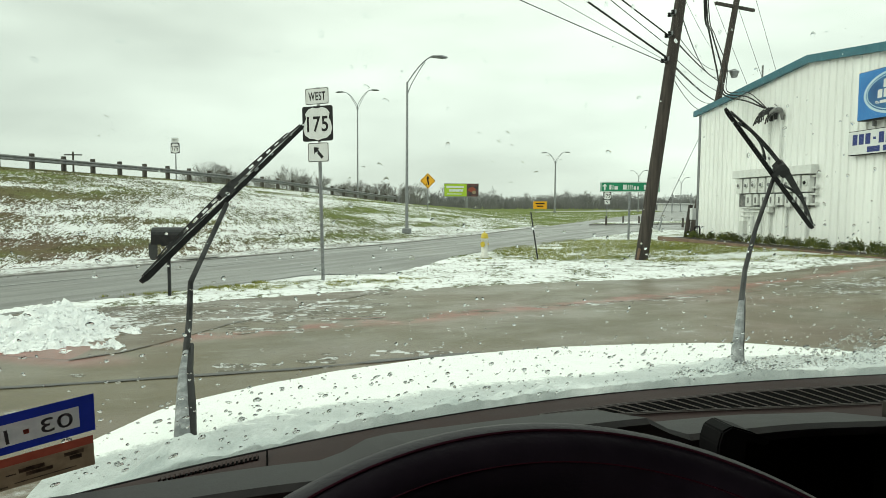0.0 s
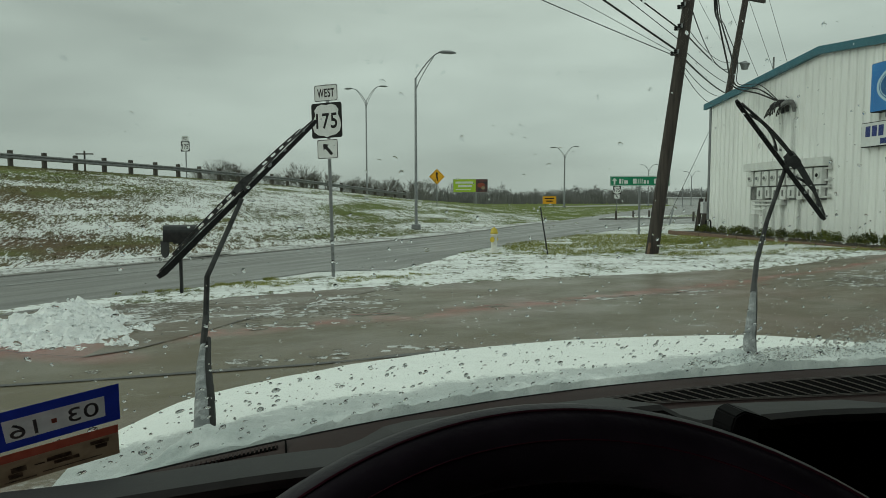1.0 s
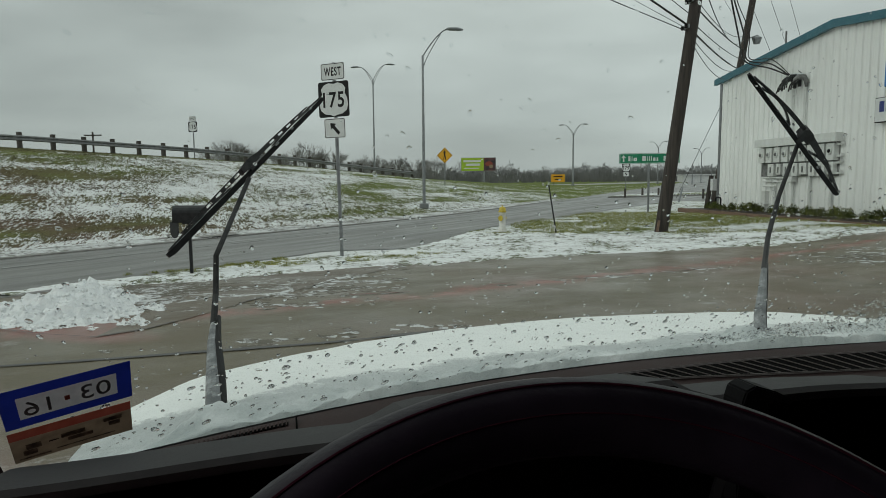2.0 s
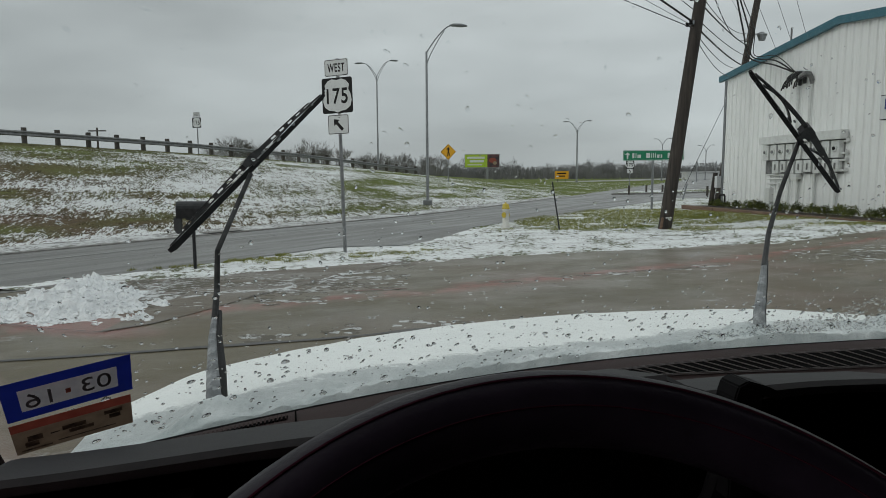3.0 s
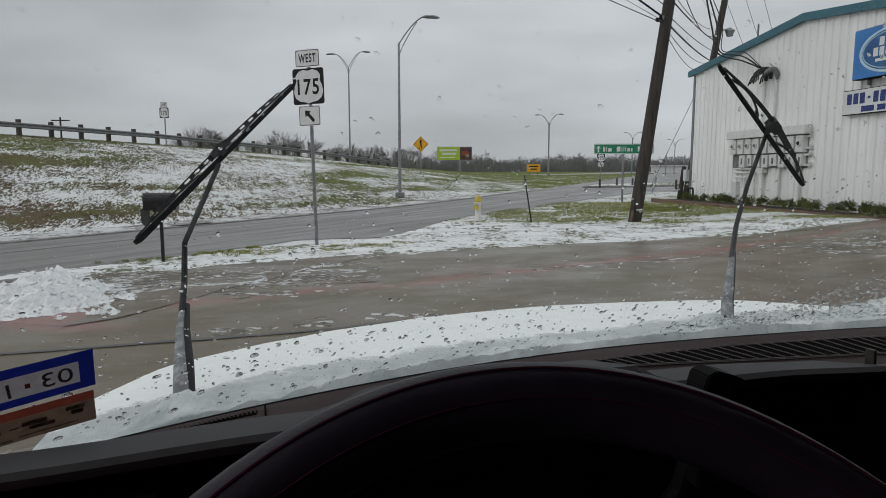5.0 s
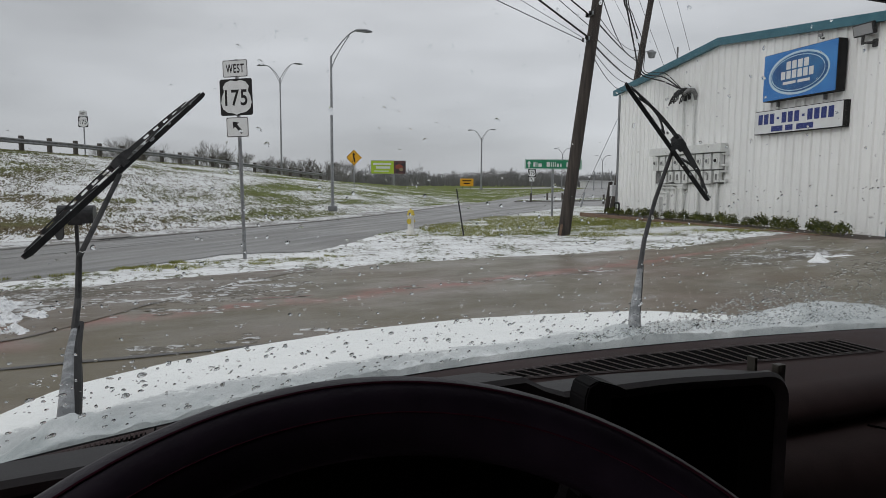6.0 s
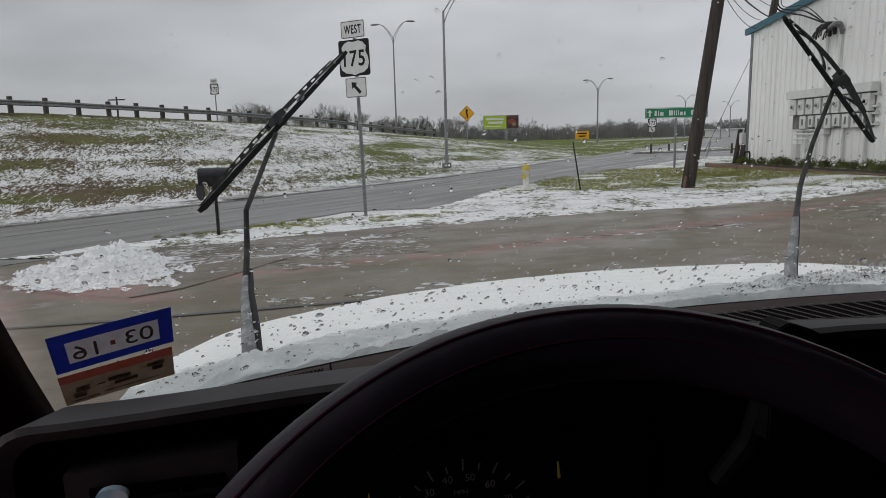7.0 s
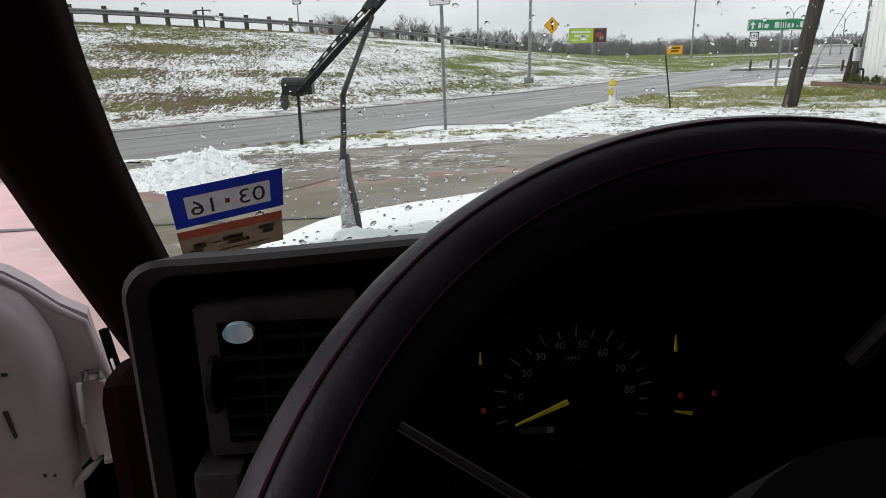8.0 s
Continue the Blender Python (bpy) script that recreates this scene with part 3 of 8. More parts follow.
def ring_sweep(bm, pts, radii, seg=8, cap=True, squash=None):
    """A tube along points, with a radius at each."""
    pts = [Vector(p) for p in pts]
    if isinstance(radii, (int, float)):
        radii = [radii] * len(pts)
    rings, ref = [], None
    for i, p in enumerate(pts):
        d = (pts[min(i + 1, len(pts) - 1)] - pts[max(i - 1, 0)]).normalized()
        if ref is None:
            ref = Vector((0, 0, 1)) if abs(d.z) < 0.9 else Vector((1, 0, 0))
        u = d.cross(ref)
        if u.length < 1e-6:
            u = d.orthogonal()
        u.normalize()
        w = u.cross(d)
        ref = w
        a, b = (1, 1) if squash is None else squash
        rings.append([bm.verts.new(p + (u * math.cos(t) * a + w * math.sin(t) * b) * radii[i]) for t in [2 * math.pi * k / seg for k in range(seg)]])
    for r0, r1 in zip(rings, rings[1:]):
        for k in range(seg):
            bm.faces.new((r0[k], r0[(k + 1) % seg], r1[(k + 1) % seg], r1[k]))
    if cap and seg > 2:
        bm.faces.new(rings[0][::-1])
        bm.faces.new(rings[-1])


def tube(p0, p1, r0, r1=None, seg=10):
    bm = bmesh.new()
    ring_sweep(bm, [p0, p1], [r0, r0 if r1 is None else r1], seg)
    return bm


def boxed(lo, hi, bevel=0.0, m=None):
    bm = bmesh.new()
    box(bm, lo, hi, bevel, m)
    return bm


def lathe(bm, profile, seg=20, origin=(0, 0, 0)):
    o = Vector(origin)
    rings = [[bm.verts.new(o + Vector((r * math.cos(t), r * math.sin(t), z))) for t in [2 * math.pi * k / seg for k in range(seg)]] for r, z in profile]
    for a, b in zip(rings, rings[1:]):
        for k in range(seg):
            bm.faces.new((a[k], a[(k + 1) % seg], b[(k + 1) % seg], b[k]))
    bm.faces.new(rings[0][::-1])
    bm.faces.new(rings[-1])


def prism(outline, depth, m=None):
    """A flat shape in x and z with thickness along y, from y = 0 back to depth."""
    bm = bmesh.new()
    f = [bm.verts.new((x, 0, z)) for x, z in outline]
    k = [bm.verts.new((x, depth, z)) for x, z in outline]
    bm.faces.new(f)
    bm.faces.new(k[::-1])
    for i in range(len(f)):
        j = (i + 1) % len(f)
        bm.faces.new((f[j], f[i], k[i], k[j]))
    bmesh.ops.recalc_face_normals(bm, faces=bm.faces[:])
    if m is not None:
        bm.transform(m)
    return bm


def rounded(w, h, r, n=5, cx=0.0, cz=0.0):
    out = []
    for sx, sz, a0 in ((1, 1, 0), (-1, 1, 90), (-1, -1, 180), (1, -1, 270)):
        for k in range(n):
            a = radians(a0 + 90 * k / (n - 1))
            out.append((cx + sx * (w / 2 - r) + r * math.cos(a), cz + sz * (h / 2 - r) + r * math.sin(a)))
    return out


def ellipse(w, h, n=40, cx=0.0, cz=0.0):
    return [(cx + w / 2 * math.cos(2 * math.pi * k / n), cz + h / 2 * math.sin(2 * math.pi * k / n)) for k in range(n)]


def letters(text, height, material, parent, m, name="lettering", width=None, depth=0.002, weight=0.0, spacing=1.0):
    """Text in the built-in font in the x-z plane of m, facing minus y, centred, of a given height of capitals and width."""
    cu = bpy.data.curves.new(name, "FONT")
    cu.body, cu.align_x, cu.align_y, cu.size, cu.extrude = text, "CENTER", "CENTER", 1.0, depth / 2
    cu.offset, cu.space_character = weight, spacing
    tmp = bpy.data.objects.new(name, cu)
    scene.collection.objects.link(tmp)
    me = bpy.data.meshes.new_from_object(tmp)
    bpy.data.objects.remove(tmp)
    bpy.data.curves.remove(cu)
    co = np.array([v.co[:] for v in me.vertices])
    lo, hi = co.min(0), co.max(0)
    sz = height / (hi[1] - lo[1])
    sx = sz if width is None else width / (hi[0] - lo[0])
    for v in me.vertices:
        v.co = Vector(((v.co.x - (lo[0] + hi[0]) / 2) * sx, -v.co.z, (v.co.y - (lo[1] + hi[1]) / 2) * sz))
    me.transform(m)
    me.materials.clear()
    me.materials.append(material)
    ob = new(name, me)
    ob.parent = parent
    return ob


def bars(parent, m, rows, material, depth=0.003):
    """Plain bars in place of writing: rows of (centre x, centre z, width, height)."""
    for x, z, w, h in rows:
        part("text_bar", prism([(x - w / 2, z - h / 2), (x + w / 2, z - h / 2), (x + w / 2, z + h / 2), (x - w / 2, z + h / 2)], depth, m), material, parent)


rng = random.Random(7)

# ---- lie of the land: the side road runs along E, the bank lies on its far side, N away from the camera ----
ER, NR = (0.5204, 0.8539), (-0.8539, 0.5204)


def along(x, y):
    return x * ER[0] + y * ER[1], x * NR[0] + y * NR[1]


def plan(a, b):
    return a * ER[0] + b * NR[0], a * ER[1] + b * NR[1]


def smooth(e0, e1, v):
    t = min(1.0, max(0.0, (v - e0) / (e1 - e0)))
    return t * t * (3 - 2 * t)


def drift(a):
    """How far the road has swung to its left at a metres along."""
    return 0.0 if a < 18 else 0.14 * (a - 18) - 0.14 * 4 * (1 - math.exp(-(a - 18) / 4))


CREST = ((-60, 3.3), (0, 3.2), (16.2, 3.04), (25.6, 2.80), (35, 2.42), (49, 1.55), (70, 0.75), (100, 0.2), (140, 0.0), (900, 0.0))


def crest(a):
    for (a0, z0), (a1, z1) in zip(CREST, CREST[1:]):
        if a <= a1:
            return z0 + (z1 - z0) * max(0, (a - a0)) / (a1 - a0)
    return 0.0


def rise(x, y):
    """The lot's gentle rise towards the building."""
    return 0.24 * smooth(4.5, 10.6, x) * smooth(29.0, 13.5, y) * smooth(-14, 6, y)


def height(x, y):
    a, b = along(x, y)
    foot = 14.6 + drift(a)
    top = 34.2 + 0.25 * drift(a)
    z = rise(x, y)
    if b > foot:
        t = min(1.0, (b - foot) / max(4.0, top - foot))
        s = t * t * (3 - 2 * t) * 0.55 + t * 0.45
        z = crest(a) * s
        if b > top + 14:
            z *= 1 - 0.5 * smooth(top + 14, top + 40, b)
    return z


def verge_noise(x, y):
    return noise.noise(Vector((x * 0.9, y * 0.9, 3.1))) * 0.5 + noise.noise(Vector((x * 3.1, y * 3.1, 8.2))) * 0.25


# ground sheet: fine cells near, coarse cells out to the horizon
def axis_cells(near_lo, near_hi, step, far):
    xs = list(np.arange(near_lo, near_hi + 1e-6, step))
    d, v = step, near_hi
    while v < far:
        d *= 1.25
        v += d
        xs.append(v)
    d, v = step, near_lo
    while v > -far:
        d *= 1.25
        v -= d
        xs.insert(0, v)
    return xs


gx, gy = axis_cells(-34, 30, 0.4, 2500), axis_cells(-6, 66, 0.4, 2500)
verts, faces = [], []
for y in gy:
    for x in gx:
        a, b = along(x, y)
        z = height(x, y) - 0.007
        if b > 14.6 + drift(a):
            z += 0.05 * verge_noise(x, y)
        elif (x < -40 or x > 40 or y < -10):
            z -= 0.01
        verts.append((x, y, z))
W = len(gx)
for j in range(len(gy) - 1):
    for i in range(W - 1):
        faces.append((j * W + i, j * W + i + 1, (j + 1) * W + i + 1, (j + 1) * W + i))
gm = bpy.data.meshes.new("ground")
gm.from_pydata(verts, [], faces)
gm.materials.append(M_TURF)
for p in gm.polygons:
    p.use_smooth = True
ground = tagged(new("ground", gm), "green and brown turf bank with patchy thin snow", "ground", kind="structure")


def draped(name, loops, lift, material):
    """A sheet over the ground from rows of points: each row is (left edge, right edge)."""
    bm = bmesh.new()
    grid = []
    for p, q in loops:
        n = 12
        grid.append([bm.verts.new((p[0] + (q[0] - p[0]) * k / n, p[1] + (q[1] - p[1]) * k / n, height(p[0] + (q[0] - p[0]) * k / n, p[1] + (q[1] - p[1]) * k / n) + lift)) for k in range(n + 1)])
    for r0, r1 in zip(grid, grid[1:]):
        for k in range(len(r0) - 1):
            bm.faces.new((r0[k], r0[k + 1], r1[k + 1], r1[k]))
    bmesh.ops.recalc_face_normals(bm, faces=bm.faces[:])
    if bm.faces and bm.faces[:][0].normal.z < 0:
        bmesh.ops.reverse_faces(bm, faces=bm.faces[:])
    return link_mesh(name, bm, material, True)


def wob(v, s, amp):
    return amp * (noise.noise(Vector((v * s, 1.7, 4.2))) + 0.5 * noise.noise(Vector((v * s * 3.3, 7.7, 1.2))))


def road_near(a):
    return 8.70 + drift(a) * 0.10 - 1.6 * max(0.0, a - 39) + wob(a, 0.5, 0.18) - 1.25 * smooth(9.4, 11.0, a) * smooth(15.2, 12.6, a)


def road_far(a):
    return 13.0 + drift(a) * 1.12


rows = []
a = -70.0
while a < 190:
    rows.append((plan(a, road_near(a)), plan(a, road_far(a))))
    a += 0.5 if -10 < a < 50 else 3.0
tagged(draped("road", rows, 0.004, M_ROAD), "wet grey asphalt side road with slush streaks", "road", kind="structure")

# ---- paved lot in front of the truck ----
EDGE = ((-5.2, 8.28), (-4.3, 8.75), (-3.4, 9.1), (-2.4, 9.65), (-1.6, 10.15), (-0.85, 10.6), (0.15, 11.0), (2.2, 11.8), (4.6, 12.6), (6.8, 13.0), (9.2, 14.0), (10.4, 14.3), (60, 14.3))


def lot_edge(x):
    if x < EDGE[0][0]:
        return (8.70 + 0.8539 * x) / 0.5204
    for (x0, y0), (x1, y1) in zip(EDGE, EDGE[1:]):
        if x <= x1:
            return y0 + (y1 - y0) * (x - x0) / (x1 - x0)
    return 14.3


rows = []
x = -16.0
while x < 45:
    rows.append(((x, -16.0), (x, max(-15.5, lot_edge(x) + (wob(x, 1.1, 0.08) if x > -5 else 0)))))
    x += 0.25 if -8 < x < 14 else 1.5
tagged(draped("pavement", rows, 0.0, M_DRIVE), "wet reddish-grey concrete lot with slush remnants", "pavement", kind="structure")


def crack_y(x):
    """Where the joint between lot and apron runs."""
    for (x0, y0), (x1, y1) in zip(CRACK[3:], CRACK[4:]):
        if x <= x1:
            return y0 + (y1 - y0) * max(0.0, x - x0) / (x1 - x0)
    return CRACK[-1][1]


def ribbon(name, pts, width, lift, material, label, category="marking", ragged=0.3, gap=0.0):
    """A thin, ragged strip along points on the ground."""
    bm = bmesh.new()
    dense = []
    for (x0, y0), (x1, y1) in zip(pts, pts[1:]):
        n = max(2, int(math.hypot(x1 - x0, y1 - y0) / 0.08))
        dense += [(x0 + (x1 - x0) * k / n, y0 + (y1 - y0) * k / n) for k in range(n)]
    prev = None
    for i in range(1, len(dense) - 1):
        (x0, y0), (x1, y1) = dense[i - 1], dense[i + 1]
        d = math.hypot(x1 - x0, y1 - y0)
        nx, ny = -(y1 - y0) / d, (x1 - x0) / d
        v = noise.noise(Vector((dense[i][0] * 2.3, dense[i][1] * 2.3, width * 9)))
        w = width * (0.5 + ragged * v)
        if gap and v < -gap:
            prev = None
            continue
        o = width * ragged * noise.noise(Vector((dense[i][0] * 1.1, dense[i][1] * 1.1, 5.5)))
        row = [bm.verts.new((dense[i][0] + nx * (o + s * w), dense[i][1] + ny * (o + s * w), height(dense[i][0], dense[i][1]) + lift)) for s in (-1, 1)]
        if prev:
            bm.faces.new((prev[0], row[0], row[1], prev[1]))
        prev = row
    bmesh.ops.recalc_face_normals(bm, faces=bm.faces[:])
    return tagged(link_mesh(name, bm, material), label, category, kind="structure")


ribbon("paving_joint", [(-14, 2.2), (-8, 3.55), (-3.3, 4.85), (-1.8, 5.25), (-0.7, 5.65), (0.6, 6.15)], 0.055, 0.008, M_TAR, "dark wet expansion joint in the concrete lot", ragged=0.75)
CRACK = [(-5.6, 6.6), (-4.25, 6.05), (-3.8, 5.86), (-3.2, 5.72), (-2.87, 6.05), (-2.66, 6.52), (-2.32, 7.51), (-2.04, 8.02), (-1.53, 9.13), (-0.78, 10.42)]
ribbon("paving_joint", CRACK[:6], 0.009, 0.012, M_TAR, "thin cracked joint between lot and drive apron", ragged=0.6, gap=0.1)
ribbon("paving_joint", CRACK[5:], 0.009, 0.012, M_TAR, "thin cracked joint between lot and drive apron", ragged=0.6, gap=-0.08)
ribbon("paving_joint", [(-1.3, 7.78), (-0.28, 8.05), (0.72, 8.6), (2.42, 9.30), (4.0, 9.99), (5.6, 10.7)], 0.022, 0.010, M_REDCLAY, "red clay in a cracked joint of the lot", ragged=0.7, gap=0.12)
ribbon("paving_joint", [(4.5, 9.8), (5.0, 8.74), (5.32, 8.07), (5.8, 7.1)], 0.016, 0.008, M_TAR, "thin cracked joint in the concrete lot", ragged=0.5)
ribbon("paving_joint", [(7.7, 11.2), (7.28, 9.3), (6.84, 7.31)], 0.016, 0.008, M_TAR, "thin cracked joint in the concrete lot", ragged=0.5)
ribbon("lane_line", [plan(a, 11.65 + drift(a)) for a in range(-40, 60, 2)], 0.11, 0.010, M_PAINTLINE, "worn white edge line on the road", ragged=0.12)
ribbon("lane_line", [plan(a, 8.55 + drift(a)) for a in range(-40, 4, 2)], 0.11, 0.012, M_PAINTLINE, "worn white edge line on the road", ragged=0.12)


rows = []
x = -3.2
while x < -0.80:
    rows.append(((x, crack_y(x)), (x, max(crack_y(x), lot_edge(x) + 0.05))))
    x += 0.06
tagged(draped("drive_apron", rows, 0.005, M_APRON), "wet brown concrete drive apron with thin slush", "pavement", kind="structure")

# ---- unseen plain wall added behind the truck to block sky light from door and cab ----
bm = bmesh.new()
box(bm, (-14, -3.6, -0.3), (14, -3.25, 5.2), 0.01, pose(0, 0, 0, 0, 0, 14.5))
M_BACKWALL = surface("brown_brick_paint", [(0.10, 0.075, 0.06), (0.15, 0.115, 0.095)], 3, 0.8, 0.3, 12, stain=0.3, stain_scale=0.8, stain_color=(0.08, 0.06, 0.05))
tagged(link_mesh("wall_south", bm, M_BACKWALL), "unseen plain brown wall added to shade the parked truck", "wall", kind="structure")

# ---- snow lying on the ground ----
def snow_sheet(name, x0, x1, y0, y1, cell, cover, thick, label, material=None):
    """Snow where cover(x, y) is above zero, thinning out to nothing at its rim."""
    nx, ny = int((x1 - x0) / cell) + 1, int((y1 - y0) / cell) + 1
    idx, vs, fs = {}, [], []
    val = {}
    for j in range(ny):
        for i in range(nx):
            x, y = x0 + i * cell, y0 + j * cell
            val[i, j] = cover(x, y)
    for j in range(ny - 1):
        for i in range(nx - 1):
            if max(val[i, j], val[i + 1, j], val[i, j + 1], val[i + 1, j + 1]) > 0:
                q = []
                for k in ((i, j), (i + 1, j), (i + 1, j + 1), (i, j + 1)):
                    if k not in idx:
                        idx[k] = len(vs)
                        x, y = x0 + k[0] * cell, y0 + k[1] * cell
                        t = min(1.0, val[k])
                        vs.append((x, y, height(x, y) + (thick * t * (1 + 0.45 * fbm(x, y, 7.0, 4.0)) if t > 0 else max(-0.05, thick * 0.9 * t)) + 0.003))
                    q.append(idx[k])
                fs.append(q)
    me = bpy.data.meshes.new(name)
    me.from_pydata(vs, [], fs)
    me.materials.append(material or M_SNOW)
    for p in me.polygons:
        p.use_smooth = True
    return tagged(new(name, me), label, "snow", kind="stuff")


def fbm(x, y, s, z=0.0):
    return noise.noise(Vector((x * s, y * s, z))) + 0.5 * noise.noise(Vector((x * s * 2.2, y * s * 2.2, z + 3))) + 0.28 * noise.noise(Vector((x * s * 4.7, y * s * 4.7, z + 7)))


UPPER = ((-6, 8.2), (-4.6, 9.6), (-3.6, 10.9), (-2.4, 11.9), (-1.0, 12.9), (-0.3, 14.6), (0.3, 16.6), (0.9, 17.8), (1.8, 17.4), (2.6, 16.9), (4.5, 16.6), (5.8, 16.2), (8.0, 16.4), (9.4, 15.8), (10.2, 14.8), (11.4, 13.6), (13, 13.0))


def upper_edge(x):
    for (x0, y0), (x1, y1) in zip(UPPER, UPPER[1:]):
        if x <= x1:
            return y0 + (y1 - y0) * max(0, x - x0) / (x1 - x0)
    return 0


def band_cover(x, y):
    lo, hi = lot_edge(x) - 0.12, upper_edge(x)
    inside = min(y - lo, hi - y)
    left = smooth(1.2, -2.5, x)
    green = smooth(1.5 + 1.0 * smooth(2.0, 4.0, x), 0.0, hi - y) * (0.15 + 0.85 * smooth(0.2, 1.8, x))
    return max(-1.5, min(0.8, inside / 0.5)) + 0.5 * fbm(x, y, 0.9, 2.0) + 0.45 * fbm(x, y, 4.2, 6.0) + 0.40 * fbm(x, y, 11.0, 3.0) - 0.18 - 0.12 * left - 0.7 * green


snow_sheet("roadside_snow", -6.2, 11.6, 7.9, 17.2, 0.06, band_cover, 0.035, "band of thin white snow between lot and grass verge", M_THIN)


def strip_cover(x, y):
    a, b = along(x, y)
    d = drift(a)
    inside = min(b - (13.15 + d * 1.12), 14.5 + d - b)
    return min(0.6, inside / 0.35) + 0.45 * fbm(x, y, 0.8, 5.0) + 0.4 * fbm(x, y, 3.5, 5.0) - 0.05 - 0.02 * max(0, a - 25)


snow_sheet("roadside_snow", -18, 9, -4, 44, 0.16, strip_cover, 0.03, "dirty grey snow strip along the foot of the bank", M_DIRTYSNOW)


def pile_cover(x, y):
    d = math.hypot((x + 3.92 + 0.25 * (y - 6.9)) / (1.15 if x < -3.9 else 1.0), (y - 6.95) / 1.0)
    tail = 0.62 - math.hypot((x + 3.12) / 0.62, (y - 6.28 - 0.35 * (x + 3.12)) / 0.46)
    low = smooth(-3.75, -3.45, x)
    streaks = fbm((0.8 * x - 0.6 * y) * 0.5, (0.6 * x + 0.8 * y) * 1.7, 3.6, 2.0)
    return max(0.95 - d, tail) + 0.30 * fbm(x, y, 1.6, 9.0) + 0.24 * fbm(x, y, 5.0, 2.0) + low * (0.6 * streaks - 0.42)


PILE = snow_sheet("snow_pile", -6.4, -1.9, 5.2, 8.8, 0.024, pile_cover, 0.05, "heap of shovelled white snow on the wet concrete")
for v in PILE.data.vertices:
    c = max(0.0, pile_cover(v.co.x, v.co.y))
    peak = math.exp(-((v.co.x + 4.22) / 0.58) ** 2 - ((v.co.y - 7.02 - 0.3 * (v.co.x + 4.22)) / 0.75) ** 2)
    v.co.z += (0.045 + 0.17 * peak) * min(1.0, 1.5 * c) ** 1.1 * (1 + 0.45 * fbm(v.co.x, v.co.y, 2.8, 4.0)) + 0.045 * min(1.0, c * 4) * (fbm(v.co.x, v.co.y, 6.0, 1.0) + 0.5 - 2.2 * abs(noise.noise(Vector((v.co.x * 7, v.co.y * 7, 2.0)))) - 1.3 * abs(noise.noise(Vector((v.co.x * 15, v.co.y * 15, 6.0))))) if c > 0 else 0


r = random.Random(31)
vs, fs = [], []
tops = [(v.co.x, v.co.y, v.co.z) for v in PILE.data.vertices if pile_cover(v.co.x, v.co.y) > -0.05]
for k in range(1700):
    cx, cy, cz = r.choice(tops)
    rad = 0.006 + 0.018 * r.random() ** 2.0
    b0 = len(vs)
    for q in range(12):
        d = Vector((r.gauss(0, 1), r.gauss(0, 1), r.gauss(0, 0.8))).normalized() * rad * r.uniform(0.7, 1.2)
        vs.append((cx + d.x, cy + d.y, cz + d.z + rad * 0.3))
    hull = bmesh.new()
    for p in vs[b0:]:
        hull.verts.new(p)
    bmesh.ops.convex_hull(hull, input=hull.verts[:])
    hull.verts.index_update()
    base = {v: b0 + i for i, v in enumerate(hull.verts)}
    vs[b0:] = [tuple(v.co) for v in hull.verts]
    fs += [tuple(base[v] for v in f.verts) for f in hull.faces]
    hull.free()
me = bpy.data.meshes.new("snow_clods")
me.from_pydata(vs, [], fs)
me.materials.append(M_SNOW)
tagged(new("snow_clods", me), "loose clods of shovelled white snow on the heap", "snow", kind="stuff")


def bits_cover(x, y):
    lane = min(abs(y - (5.15 + 0.36 * (x + 2.0) + 0.28)) + (0.0 if -3.0 < x < 0.2 else 0.5), abs(y - (8.62 + 0.42 * (x - 0.72))) + (0.0 if 0.4 < x < 5.5 else 0.4))
    return 0.45 * fbm(x * 0.4, y * 1.3, 3.6, 11.0) + 0.5 * fbm(x * 0.7, y * 1.4, 10.0, 1.0) - 0.20 - 1.1 * lane


def crack_cover(x, y):
    """Slush left in lumps along the joint, widening to a film where it meets the verge."""
    d = y - crack_y(x)
    wide = 0.34 + 0.5 * smooth(-1.9, -1.0, x)
    return 0.02 - abs(d - 0.35 * wide) / wide + 0.62 * fbm(x, y, 2.1, 6.0) + 0.75 * fbm(x, y, 10.0, 2.0) - 0.9 * smooth(-2.3, -2.7, x)


def corner_cover(x, y):
    d = min(math.hypot((x - 7.5) / 1.8, (y - 10.8) / 1.1), math.hypot((x - 8.4) / 0.9, (y - 9.0) / 0.5))
    return 0.12 - 0.55 * d + 0.42 * fbm(x * 0.5, y * 1.2, 1.6, 3.0) + 0.62 * fbm(x * 0.5, y * 1.3, 8.0, 8.0)


def apron_cover(x, y):
    d = math.hypot((x + 3.2) / 1.9, (y - 8.2 - 0.25 * (x + 3.2)) / 1.15)
    return 0.36 - 0.5 * d + 0.42 * fbm(x * 0.35 + y * 0.15, y - 0.3 * x, 3.0, 3.0) + 0.7 * fbm(x * 0.4 + y * 0.2, 1.3 * (y - 0.3 * x), 9.0, 8.0)


def lump_cover(x, y):
    return 0.8 - min(math.hypot((x - 7.5) / 0.24, (y - 9.9) / 0.15), math.hypot((x - 8.2) / 0.4, (y - 10.3) / 0.05), math.hypot((x - 10.7) / 0.5, (y - 11.75) / 0.10)) + 0.35 * fbm(x, y, 5.0, 8.0)


